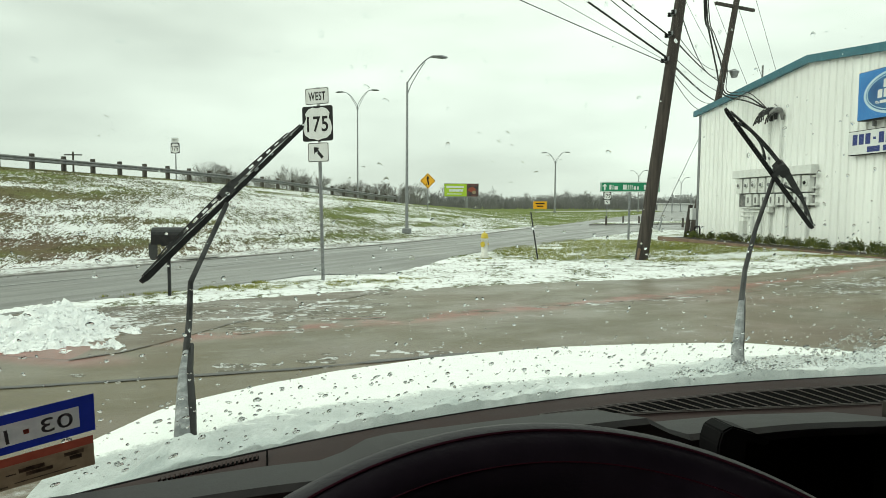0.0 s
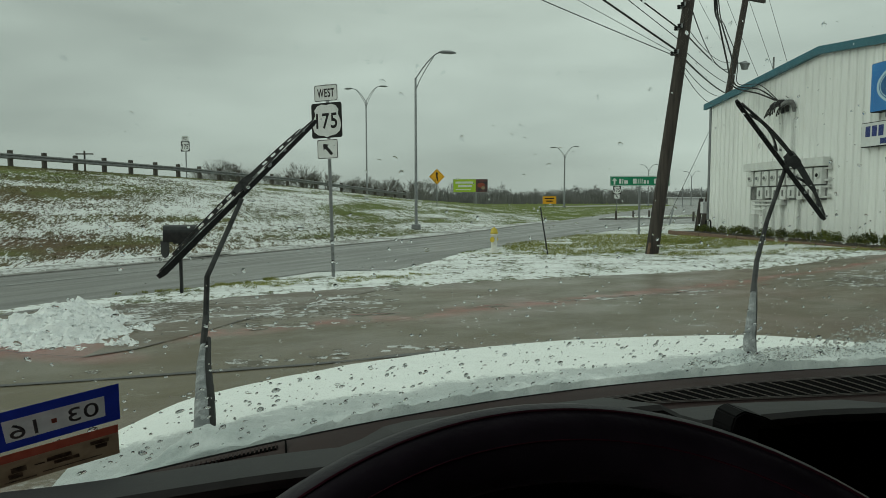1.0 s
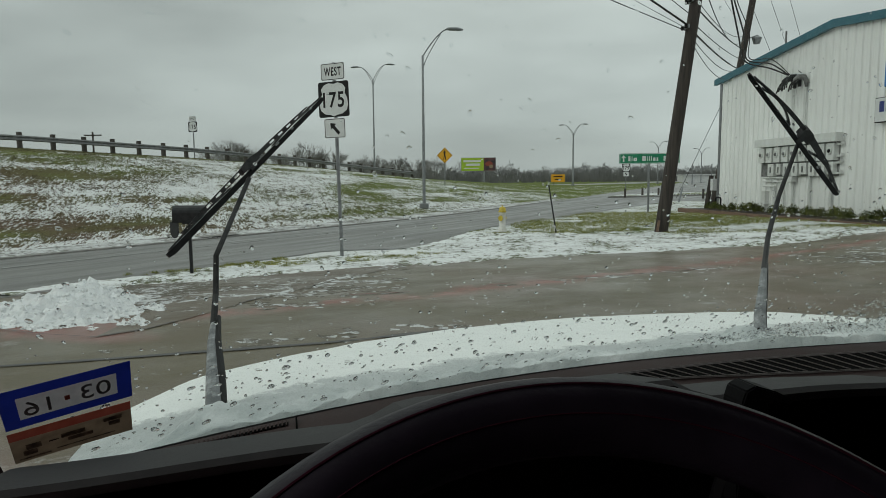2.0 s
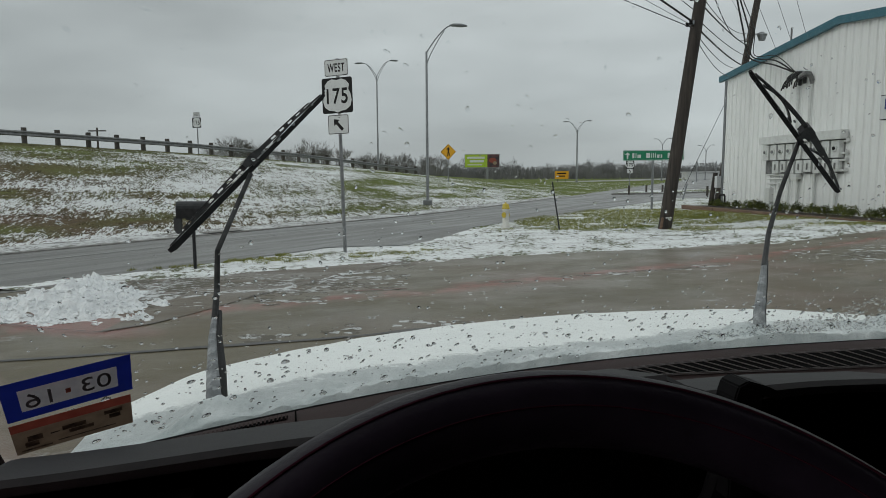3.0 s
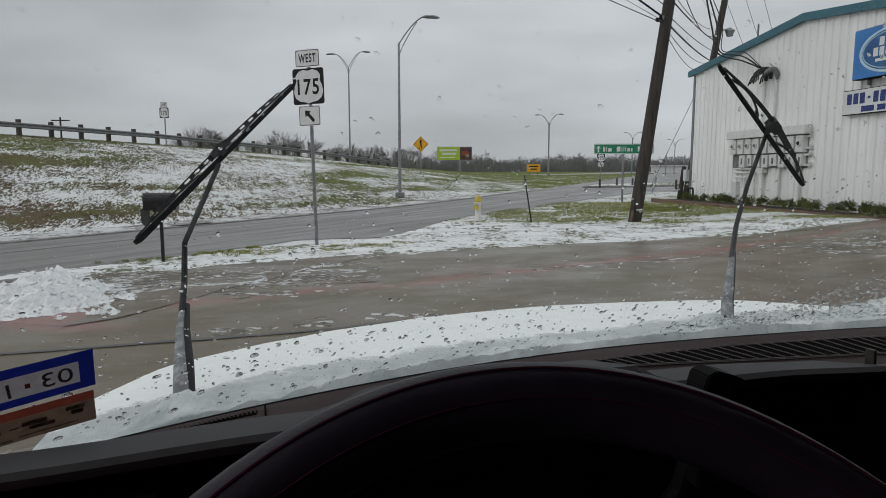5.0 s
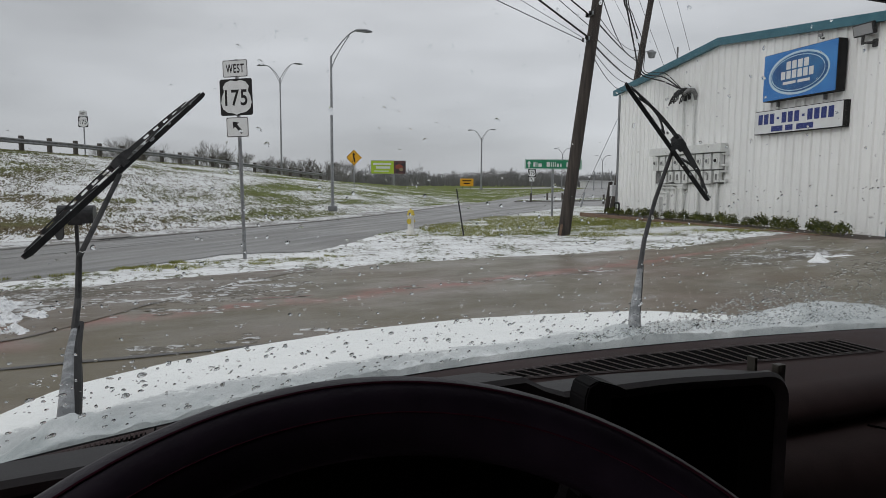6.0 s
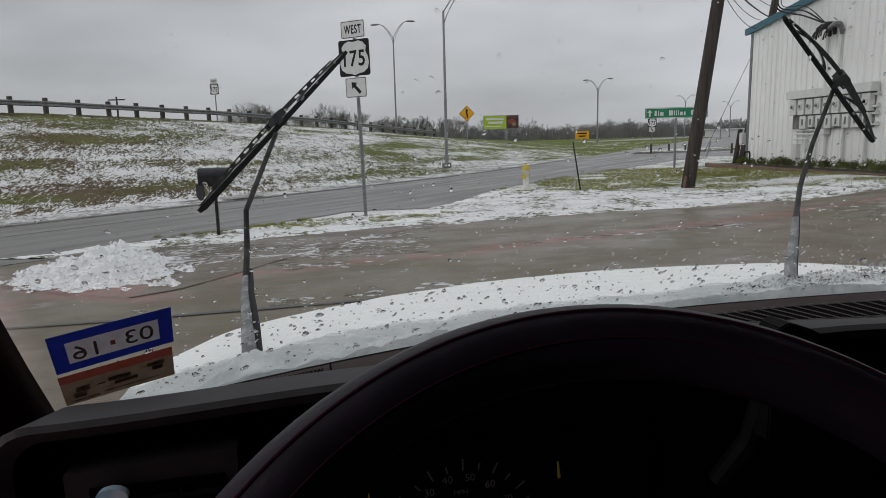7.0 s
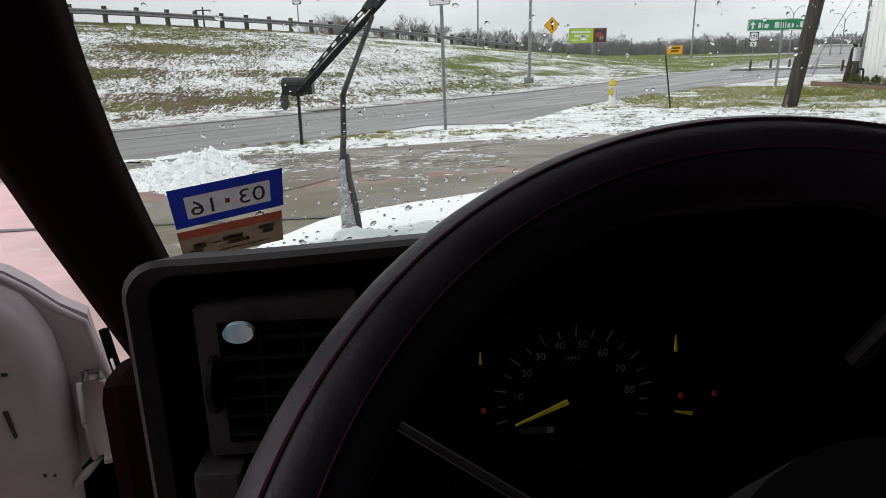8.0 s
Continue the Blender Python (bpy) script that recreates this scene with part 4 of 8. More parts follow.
LUMP = snow_sheet("snow_lump", 6.4, 12.4, 9.2, 12.5, 0.04, lump_cover, 0.03, "small ridges of white snow on the wet concrete")
for v in LUMP.data.vertices:
    c = max(0.0, lump_cover(v.co.x, v.co.y))
    v.co.z += 0.14 * c * (1 + 0.5 * fbm(v.co.x, v.co.y, 9.0, 2.0)) if v.co.x < 8 else 0.02 * c
snow_sheet("slush_remnants", -5.2, -0.6, 6.7, 10.3, 0.025, apron_cover, 0.009, "thin streaky slush film on the wet apron", M_FILM)
snow_sheet("slush_remnants", -2.9, -0.7, 6.4, 11.2, 0.022, crack_cover, 0.022, "lumpy white slush along the cracked joint", M_DIRTYSNOW)
snow_sheet("slush_remnants", 5.4, 11.0, 8.2, 12.4, 0.035, corner_cover, 0.010, "thin grey-white slush sheet on wet concrete", M_FILM)
snow_sheet("slush_remnants", -8, 9.5, 3.6, 12.4, 0.045, bits_cover, 0.012, "scattered grey-white slush remnants on wet concrete", M_FILM)

# ---- kerb and drain at the road's far edge ----
kerb = thing("kerb", "low weathered concrete kerb with thin snow", "kerb", kind="structure")
a = -12.0
stone = None
while a < 36:
    x, y = plan(a, road_far(a) + 0.07)
    x2, y2 = plan(a + 1.48, road_far(a + 1.48) + 0.07)
    if not 10.2 < a + 0.7 < 11.2:
        if stone is None:
            stone = part("kerb_stone", boxed((0, -0.08, -0.08), (1.48, 0.08, 0.032), 0.012), M_KERB, kerb)
            o = stone
        else:
            o = new("kerb_stone", stone.data)
            o.parent = kerb
        o.matrix_basis = Matrix.Translation((x, y, height(x, y))) @ Matrix.Rotation(math.atan2(y2 - y, x2 - x), 4, "Z")
    a += 1.5
dx, dy = plan(10.7, road_far(10.7) + 0.12)
drain = thing("storm_drain", "dark kerb inlet of a storm drain under snow", "drain", pose(dx, dy, height(dx, dy), 0, 0, math.degrees(math.atan2(ER[1], ER[0]))))
part("inlet", boxed((-0.45, -0.12, -0.05), (0.45, 0.06, 0.036), 0.01), M_SIGNBLACK, drain)
part("lid", boxed((-0.52, -0.06, 0.040), (0.52, 0.30, 0.062), 0.01), M_KERB, drain)

# ---- guardrail along the highway on the bank ----
rail = thing("guardrail", "galvanised steel guardrail on grey timber posts", "guardrail")


def rail_b(a):
    return 34.0 + 0.25 * drift(a)


post_mesh = None
a = 16.2 - 1.56 * 24
beam_pts = []
while a < 52:
    x, y = plan(a, rail_b(a))
    z = crest(a)
    beam_pts.append((x, y, z))
    if post_mesh is None:
        p = part("post", boxed((-0.09, -0.10, -0.3), (0.09, 0.10, 0.74), 0.02), M_WOODPOST, rail)
        post_mesh = p.data
    else:
        p = new("post", post_mesh)
        p.parent = rail
    p.matrix_basis = Matrix.Translation((x, y, z)) @ Matrix.Rotation(math.atan2(ER[1], ER[0]), 4, "Z")
    a += 1.56
bm = bmesh.new()
prof = ((0.0, 0.58), (0.05, 0.545), (0.05, 0.505), (0.0, 0.465), (0.0, 0.435), (0.05, 0.395), (0.05, 0.355), (0.0, 0.32))
prev = None
for x, y, z in beam_pts:
    row = [bm.verts.new((x - NR[0] * (0.11 + o), y - NR[1] * (0.11 + o), z + h)) for o, h in prof] + [bm.verts.new((x - NR[0] * (0.10 + o), y - NR[1] * (0.10 + o), z + h)) for o, h in reversed(prof)]
    if prev:
        for k in range(len(row)):
            bm.faces.new((prev[k], prev[(k + 1) % len(row)], row[(k + 1) % len(row)], row[k]))
    prev = row
part("beam", bm, M_RAIL, rail, "dull galvanised corrugated beam")

rows = []
a = -80.0
while a < 260:
    rows.append((plan(a, rail_b(a) + 1.6), plan(a, rail_b(a) + 13.0)))
    a += 4.0
tagged(draped("highway", rows, 0.02, M_ROAD), "wet grey highway lanes along the top of the bank", "road", kind="structure")


# ---- road signs ----
def us_shield(w, h):
    half = [(0.0, 0.44), (0.16, 0.47), (0.30, 0.42), (0.40, 0.30), (0.37, 0.16), (0.44, 0.02), (0.47, -0.16), (0.42, -0.32), (0.28, -0.42), (0.10, -0.45), (0.0, -0.49)]
    pts = half + [(-x, z) for x, z in half[-2:0:-1]]
    return [(x * w, z * h) for x, z in pts]


def route_assembly(m, post_h, with_arrow=True, scale=1.0, lean=0.0, top_word="WEST", post_r=0.032):
    s = scale
    t = thing("route_sign", "white and black highway route sign on a grey steel post", "road sign", m)
    tilt = Matrix.Rotation(radians(lean), 4, "Y")
    bm = tube((0, 0.05, -0.3), (0, 0.05, post_h), post_r, post_r, 10)
    bm.transform(tilt)
    part("post", bm, M_GALV, t, "grey galvanised round post")
    z = post_h - 0.02
    if top_word:
        m1 = tilt @ pose(0, 0, z - 0.14 * s)
        p = part("plate", prism(rounded(0.47 * s, 0.29 * s, 0.03 * s), 0.004, m1), M_SIGNWHITE, t, "white direction plate with black border")
        part("border", prism(rounded(0.455 * s, 0.275 * s, 0.03 * s), -0.001, m1), M_SIGNBLACK, p)
        part("face", prism(rounded(0.435 * s, 0.255 * s, 0.025 * s), -0.002, m1), M_SIGNWHITE, p)
        letters(top_word, 0.15 * s, M_SIGNBLACK, p, m1 @ pose(0, -0.003, 0), width=0.34 * s, weight=0.022, spacing=1.15)
        z -= 0.31 * s
    m2 = tilt @ pose(0, 0, z - 0.305 * s)
    p = part("plate", prism(rounded(0.61 * s, 0.61 * s, 0.04 * s), 0.004, m2), M_SIGNBLACK, t, "black square plate")
    part("shield", prism(us_shield(0.61 * s, 0.60 * s), -0.003, m2), M_SIGNWHITE, p, "white route shield")
    letters("175", 0.27 * s, M_SIGNBLACK, p, m2 @ pose(0, -0.005, -0.01 * s), width=0.42 * s, weight=0.018, spacing=1.12)
    z -= 0.63 * s
    if with_arrow:
        m3 = tilt @ pose(0, 0, z - 0.175 * s)
        p = part("plate", prism(rounded(0.42 * s, 0.34 * s, 0.03 * s), 0.004, m3), M_SIGNWHITE, t, "white arrow plate with black border")
        part("border", prism(rounded(0.405 * s, 0.325 * s, 0.03 * s), -0.001, m3), M_SIGNBLACK, p)
        part("face", prism(rounded(0.385 * s, 0.305 * s, 0.025 * s), -0.002, m3), M_SIGNWHITE, p)
        arrow = [(0.0, 0.13), (0.075, 0.035), (0.028, 0.035), (0.028, -0.13), (-0.028, -0.13), (-0.028, 0.035), (-0.075, 0.035)]
        part("arrow", prism([(x * s, zz * s) for x, zz in arrow], -0.004, m3 @ Matrix.Rotation(radians(-42), 4, "Y")), M_SIGNBLACK, p)
    return t


def at_ground(x, y, rz=0.0, dz=0.0):
    return pose(x, y, height(x, y) + dz, 0, 0, rz)


route_assembly(at_ground(-1.98, 11.65, -21), 3.42, lean=-1.3)
route_assembly(at_ground(-16.4, 42.2, -14), 2.75, with_arrow=False, scale=1.05, post_r=0.04)
route_assembly(at_ground(13.6, 51.5, -10), 2.45, scale=1.0, top_word="")


def diamond_sign(m):
    t = thing("merge_sign", "yellow diamond merge warning sign on a thin post", "road sign", m)
    part("post", tube((0, 0.04, -0.3), (0, 0.04, 2.6), 0.035), M_GALV, t)
    mm = pose(0, 0, 2.15)
    k = 0.56
    p = part("plate", prism([(0, k), (-k, 0), (0, -k), (k, 0)], 0.004, mm), M_SIGNYELLOW, t, "yellow diamond plate")
    for q in range(4):
        x0, z0 = ((0, 1), (-1, 0), (0, -1), (1, 0))[q]
        x1, z1 = ((-1, 0), (0, -1), (1, 0), (0, 1))[q]
        part("border", prism([(x0 * 0.52, z0 * 0.52), (x1 * 0.52, z1 * 0.52), (x1 * 0.49, z1 * 0.49), (x0 * 0.49, z0 * 0.49)], -0.003, mm), M_SIGNBLACK, p)
    part("symbol", prism([(0, 0.36), (0.13, 0.16), (0.045, 0.16), (0.045, 0.0), (0.10, -0.12), (0.10, -0.30), (0.02, -0.30), (0.02, -0.14), (-0.03, -0.06), (-0.045, -0.32), (-0.11, -0.32), (-0.045, 0.0), (-0.045, 0.16), (-0.13, 0.16)], -0.004, mm), M_SIGNBLACK, p)
    return t


diamond_sign(at_ground(-0.43, 47.0, -8))


def lamp_post(m, pole_h, arms, r0=0.10, r1=0.055, bend=1.9):
    """A street lamp with truss arms: each arm is (reach, rise), to its right if positive."""
    t = thing("street_lamp", "tall grey steel street lamp with curved arm", "street lamp", m)
    part("pole", tube((0, 0, -0.3), (0, 0, pole_h), r0, r1, 12), M_GALV, t, "tapered grey steel pole")
    part("base_plate", boxed((-0.2, -0.2, -0.02), (0.2, 0.2, 0.22), 0.04), M_GALV, t)
    for reach, up in arms:
        sgn = 1 if reach > 0 else -1
        pts = []
        for k in range(9):
            u = k / 8
            pts.append((reach * u, 0, pole_h - 0.05 + up * (1 - (1 - u) ** bend)))
        bm = bmesh.new()
        ring_sweep(bm, pts, [0.028] * 9, 8)
        arm = part("arm", bm, M_GALV, t)
        bm = bmesh.new()
        ring_sweep(bm, [(0, 0, pole_h - 0.55)] + [(x * 0.98 + 0.02, y, z - 0.38 * (1 - k / 7)) for k, (x, y, z) in enumerate(pts[1:7], 1)], [0.025] * 7, 6)
        part("brace", bm, M_GALV, arm)
        bm = bmesh.new()
        ring_sweep(bm, [(reach - 0.05 * sgn, 0, pole_h - 0.05 + up), (reach + 0.12 * sgn, 0, pole_h - 0.03 + up), (reach + 0.5 * sgn, 0, pole_h - 0.05 + up), (reach + 0.72 * sgn, 0, pole_h - 0.07 + up)], [0.05, 0.13, 0.15, 0.06], 8, squash=(1, 0.55))
        part("lamp_head", bm, M_GALV, arm, "grey cobra-head luminaire")
    return t


lamp_post(at_ground(-1.19, 29.2), 6.62, [(1.04, 1.13)], 0.075, 0.045, 1.45)
h = height(-6.8, 59.0)
lamp_post(at_ground(-6.8, 59.0), 10.1 - h, [(-1.2, 1.15), (1.2, 1.35)], 0.085, 0.055)
for x, y, top in ((16.2, 88.0, 7.2), (43.0, 138.0, 7.5), (56.5, 150.0, 6.6)):
    lamp_post(at_ground(x, y), top - height(x, y), [(-1.2, 1.15), (1.2, 1.25)], 0.12, 0.09)

# green guide sign; its road name is shown as plain bars
guide = thing("guide_sign", "green road name sign with white border on a post", "road sign", at_ground(7.75, 25.96, -6, 0.02))
part("post", tube((0, 0.05, -0.2), (0, 0.05, 2.25), 0.045), M_GALV, guide)
gmx = pose(0.0, 0, 2.08)
gp = part("panel", prism(rounded(2.30, 0.40, 0.04), 0.006, gmx), M_SIGNGREEN, guide, "green reflective panel")
for z in (0.18, -0.18):
    part("border", prism([(-1.12, z - 0.01), (1.12, z - 0.01), (1.12, z + 0.01), (-1.12, z + 0.01)], -0.003, gmx), M_SIGNWHITE, gp)
for x in (-1.12, 1.12):
    part("border", prism([(x - 0.01, -0.18), (x + 0.01, -0.18), (x + 0.01, 0.18), (x - 0.01, 0.18)], -0.003, gmx), M_SIGNWHITE, gp)
part("arrow", prism([(-0.98, 0.13), (-0.88, 0.02), (-0.95, 0.02), (-0.95, -0.13), (-1.01, -0.13), (-1.01, 0.02), (-1.08, 0.02)], -0.004, gmx), M_SIGNWHITE, gp)
x = -0.80
for w, h in ((0.08, 0.19), (0.03, 0.18), (0.13, 0.13), (-0.11, 0), (0.14, 0.19), (0.03, 0.18), (0.03, 0.19), (0.03, 0.19), (0.09, 0.13), (0.06, 0.13), (-0.11, 0), (0.10, 0.19), (0.09, 0.13)):
    if h:
        bars(gp, gmx, [(x + w / 2, -0.10 + h / 2, w, h)], M_SIGNWHITE, -0.004)
    x += abs(w) + 0.045

# small plates beside the far road
yrect = thing("road_work_sign", "yellow rectangular road sign on two short posts", "road sign", at_ground(13.1, 81.0, -5))
hh = 1.78 - height(13.1, 81.0)
for x in (-0.5, 0.5):
    part("post", tube((x, 0.05, -0.3), (x, 0.05, hh - 0.1), 0.03), M_WOODPOST, yrect)
yp = part("panel", prism(rounded(1.65, 0.95, 0.06), 0.01, pose(0, 0, hh - 0.45)), M_SIGNYELLOW, yrect, "yellow panel with dark bars")
bars(yp, pose(0, -0.001, hh - 0.45), [(0, 0.2, 1.1, 0.14), (0, -0.12, 0.8, 0.14)], M_SIGNBLACK, -0.004)

board = thing("billboard", "lime green and dark poster billboard on a steel post", "billboard", at_ground(6.25, 150.0, -3))
bz = 4.6 - height(6.25, 150.0)
part("post", tube((1.2, 0.4, -0.5), (1.2, 0.4, bz - 1.2), 0.25), M_GALV, board)
part("frame", boxed((-3.95, 0.0, bz - 1.55), (3.95, 0.3, bz + 1.5), 0.03), M_FARGREY, board)
pp = part("poster", prism([(-3.85, bz - 1.45), (1.2, bz - 1.45), (1.2, bz + 1.4), (-3.85, bz + 1.4)], -0.02), M_LIME, board, "lime green half of the poster")
dp = part("poster", prism([(1.21, bz - 1.45), (3.85, bz - 1.45), (3.85, bz + 1.4), (1.21, bz + 1.4)], -0.02), M_POSTERDARK, board, "dark red and black half of the poster")
part("poster_shape", prism(ellipse(1.7, 1.1, 16, 2.4, bz + 0.1), -0.02, pose(0, -0.021, 0)), M_STICKRED, dp, "faded red blot on the poster")
part("poster_shape", prism(ellipse(0.9, 0.8, 14, 2.9, bz - 0.5), -0.02, pose(0, -0.042, 0)), M_STICKTAN, dp, "tan blot on the poster")
bars(pp, pose(0, -0.021, bz), [(-1.4, 0.7, 4.0, 0.45), (-1.2, -0.1, 3.2, 0.5), (-1.6, -0.9, 3.4, 0.2)], M_SIGNWHITE, -0.02)

# ---- mailbox, hydrant and stake on the verge ----
mb = thing("mailbox", "black metal roadside mailbox with its lid hanging open", "mailbox", at_ground(-3.87, 9.66, 8))
part("post", boxed((-0.022, -0.022, -0.2), (0.022, 0.022, 0.80), 0.004), M_MAILBOX, mb, "thin black square post")
bm = bmesh.new()
prof = [(-0.11, 0.0), (-0.11, 0.14)] + [(0.11 * math.cos(radians(180 - 22.5 * k)), 0.14 + 0.11 * math.sin(radians(180 - 22.5 * k))) for k in range(1, 8)] + [(0.11, 0.14), (0.11, 0.0)]
r0 = [bm.verts.new((-0.215, y, 0.78 + z)) for y, z in prof]
r1 = [bm.verts.new((0.235, y, 0.78 + z)) for y, z in prof]
for k in range(len(prof)):
    bm.faces.new((r0[k], r0[(k + 1) % len(prof)], r1[(k + 1) % len(prof)], r1[k]))
bm.faces.new(r1)
bmesh.ops.recalc_face_normals(bm, faces=bm.faces[:])
part("box", bm, M_MAILBOX, mb, "black domed mailbox body")
part("floor", boxed((-0.215, -0.105, 0.785), (0.23, 0.105, 0.79)), M_MAILBOX, mb)
bm = bmesh.new()
pr = [(y, -z) for y, z in prof]
f = [bm.verts.new((-0.22, y * 0.9, 0.79 + z * 0.98)) for y, z in pr]
k2 = [bm.verts.new((-0.235, y * 0.9, 0.79 + z * 0.98)) for y, z in pr]
bm.faces.new(f)
bm.faces.new(k2[::-1])
for i in range(len(f)):
    bm.faces.new((f[i], f[(i + 1) % len(f)], k2[(i + 1) % len(f)], k2[i]))
bmesh.ops.recalc_face_normals(bm, faces=bm.faces[:])
bm.transform(Matrix.Translation((-0.215, 0, 0)) @ Matrix.Rotation(radians(48), 4, "Z") @ Matrix.Translation((0.225, 0, 0)))
part("lid", bm, M_MAILBOX, mb, "open hanging lid")
part("bracket", boxed((-0.09, -0.07, 0.755), (0.09, 0.07, 0.78), 0.004), M_MAILBOX, mb)

hy = thing("fire_hydrant", "yellow-topped pale fire hydrant standing in snow", "hydrant", at_ground(1.32, 16.93, 20, 0.05) @ Matrix.Diagonal((0.80, 0.80, 1.06, 1.0)))
bm = bmesh.new()
lathe(bm, [(0.15, -0.1), (0.15, 0.03), (0.105, 0.04), (0.10, 0.40), (0.125, 0.41), (0.125, 0.435), (0.11, 0.44)], 20)
part("barrel", bm, M_HYDWHITE, hy, "pale silver-white barrel", True)
bm = bmesh.new()
lathe(bm, [(0.128, 0.442), (0.132, 0.47), (0.112, 0.475), (0.108, 0.53), (0.085, 0.562), (0.045, 0.575), (0.03, 0.576)], 20)
bonnet = part("bonnet", bm, M_HYDYELLOW, hy, "yellow domed bonnet", True)
part("nut", tube((0, 0, 0.575), (0, 0, 0.61), 0.026, 0.022, 5), M_HYDYELLOW, bonnet)
for ang, rr, ln in ((20, 0.036, 0.15), (200, 0.036, 0.15), (222, 0.062, 0.17)):
    d = Vector((math.cos(radians(ang)), math.sin(radians(ang)), 0))
    bm = bmesh.new()
    ring_sweep(bm, [d * 0.08 + Vector((0, 0, 0.30)), d * (ln - 0.05) + Vector((0, 0, 0.30)), d * (ln - 0.05) + Vector((0, 0, 0.30)), d * ln + Vector((0, 0, 0.30))], [rr * 0.85, rr * 0.85, rr * 1.15, rr * 1.1], 10)
    part("outlet", bm, M_HYDYELLOW, hy, "yellow hose outlet cap")
for k in range(8):
    an = radians(45 * k + 20)
    part("bolt", tube((0.142 * math.cos(an), 0.142 * math.sin(an), 0.028), (0.142 * math.cos(an), 0.142 * math.sin(an), 0.06), 0.014, 0.014, 6), M_HYDWHITE, hy)

stake = thing("marker_stake", "thin dark leaning metal stake in the verge", "stake", at_ground(2.67, 16.7))
part("shaft", tube((0.03, 0, -0.2), (-0.20, 0, 1.21), 0.022, 0.018, 6), M_MAILBOX, stake)

# ---- utility poles and cables ----
def pole(m, pts, r0, r1, label):
    t = thing("utility_pole", label, "utility pole", m)
    n = 10
    bm = bmesh.new()
    a, b = Vector(pts[0]), Vector(pts[1])
    ring_sweep(bm, [a + (b - a) * k / n for k in range(n + 1)], [r0 + (r1 - r0) * k / n for k in range(n + 1)], 14)
    part("shaft", bm, M_WOODPOLE, t, "dark creosoted wooden shaft", True)
    return t


PB = Vector((5.335, 16.73, 0.0))
PD = Vector((0.1161, -0.0207, 0.993))
p1 = pole(Matrix.Translation(PB), [PD * -0.4, PD * 11.2], 0.165, 0.115, "leaning dark wooden utility pole with cable brackets")


def on_pole(s):
    return PB + PD * s


for s in (5.06, 5.68, 6.2):
    c = PD * s
    bm = bmesh.new()
    box(bm, (-0.02, -0.16, -0.05), (0.02, 0.16, 0.05), 0.01, Matrix.Translation(c + Vector((-0.13, 0, 0))))
    br = part("bracket", bm, M_GALV, p1)
    for y in (-0.12, 0.12):
        bm = bmesh.new()
        lathe(bm, [(0.03, -0.05), (0.045, -0.02), (0.03, 0.0), (0.045, 0.03), (0.025, 0.05)], 10, c + Vector((-0.19, y, 0)))
        part("insulator", bm, M_SIGNBLACK, br)
part("footing_guard", tube(PD * 0.0 + Vector((-0.13, -0.10, 0)), PD * 0.30 + Vector((-0.12, -0.10, 0)), 0.035, 0.035, 8), M_TIMBER, p1, "short brown guard")
P2B = Vector((12.65, 32.0, 0.1))
P2T = Vector((14.77, 32.0, 13.3))
p2 = pole(Matrix.Translation(P2B), [Vector((0, 0, -0.5)), P2T - P2B], 0.19, 0.13, "leaning dark wooden utility pole behind the building")
u2 = (P2T - P2B).normalized()
part("crossarm", boxed((-1.3, -0.06, -0.07), (1.3, 0.06, 0.07), 0.01, Matrix.Translation(u2 * 10.95) @ Matrix.Rotation(radians(25), 4, "Z")), M_WOODPOLE, p2)
bm = bmesh.new()
lathe(bm, [(0.02, -0.27), (0.14, -0.26), (0.18, -0.12), (0.225, -0.01), (0.225, 0.02), (0.13, 0.06), (0.07, 0.13), (0.02, 0.14)], 16, u2 * 7.85 + Vector((0.56, 0, 0.0)))
lum = part("yard_light", bm, M_GALV, p2, "grey bucket-shaped yard light")
part("arm", tube(u2 * 7.8, u2 * 7.85 + Vector((0.52, 0, 0.10)), 0.03), M_GALV, lum)
p0 = pole(at_ground(-13.4, 6.4), [Vector((0, 0, -0.5)), Vector((0.1, 0, 15.4))], 0.19, 0.12, "dark wooden utility pole carrying the cables")
pf = pole(at_ground(-48.7, 90.0), [Vector((0, 0, -0.5)), Vector((0, 0, 8.1 - height(-48.7, 90.0)))], 0.15, 0.11, "distant wooden pole with a crossarm")
part("crossarm", boxed((-1.2, -0.06, 0), (1.2, 0.06, 0.16), 0.01, Matrix.Translation((0, 0, 7.6 - height(-48.7, 90.0)))), M_WOODPOLE, pf)


def cable(p, q, sag, r, label="thin black cable between utility poles", n=24):
    p, q = Vector(p), Vector(q)
    bm = bmesh.new()
    ring_sweep(bm, [p.lerp(q, k / n) - Vector((0, 0, sag * 4 * (k / n) * (1 - k / n))) for k in range(n + 1)], r, 6)
    return tagged(link_mesh("overhead_cable", bm, M_WIRE, True), label, "cable", "overhead cables")


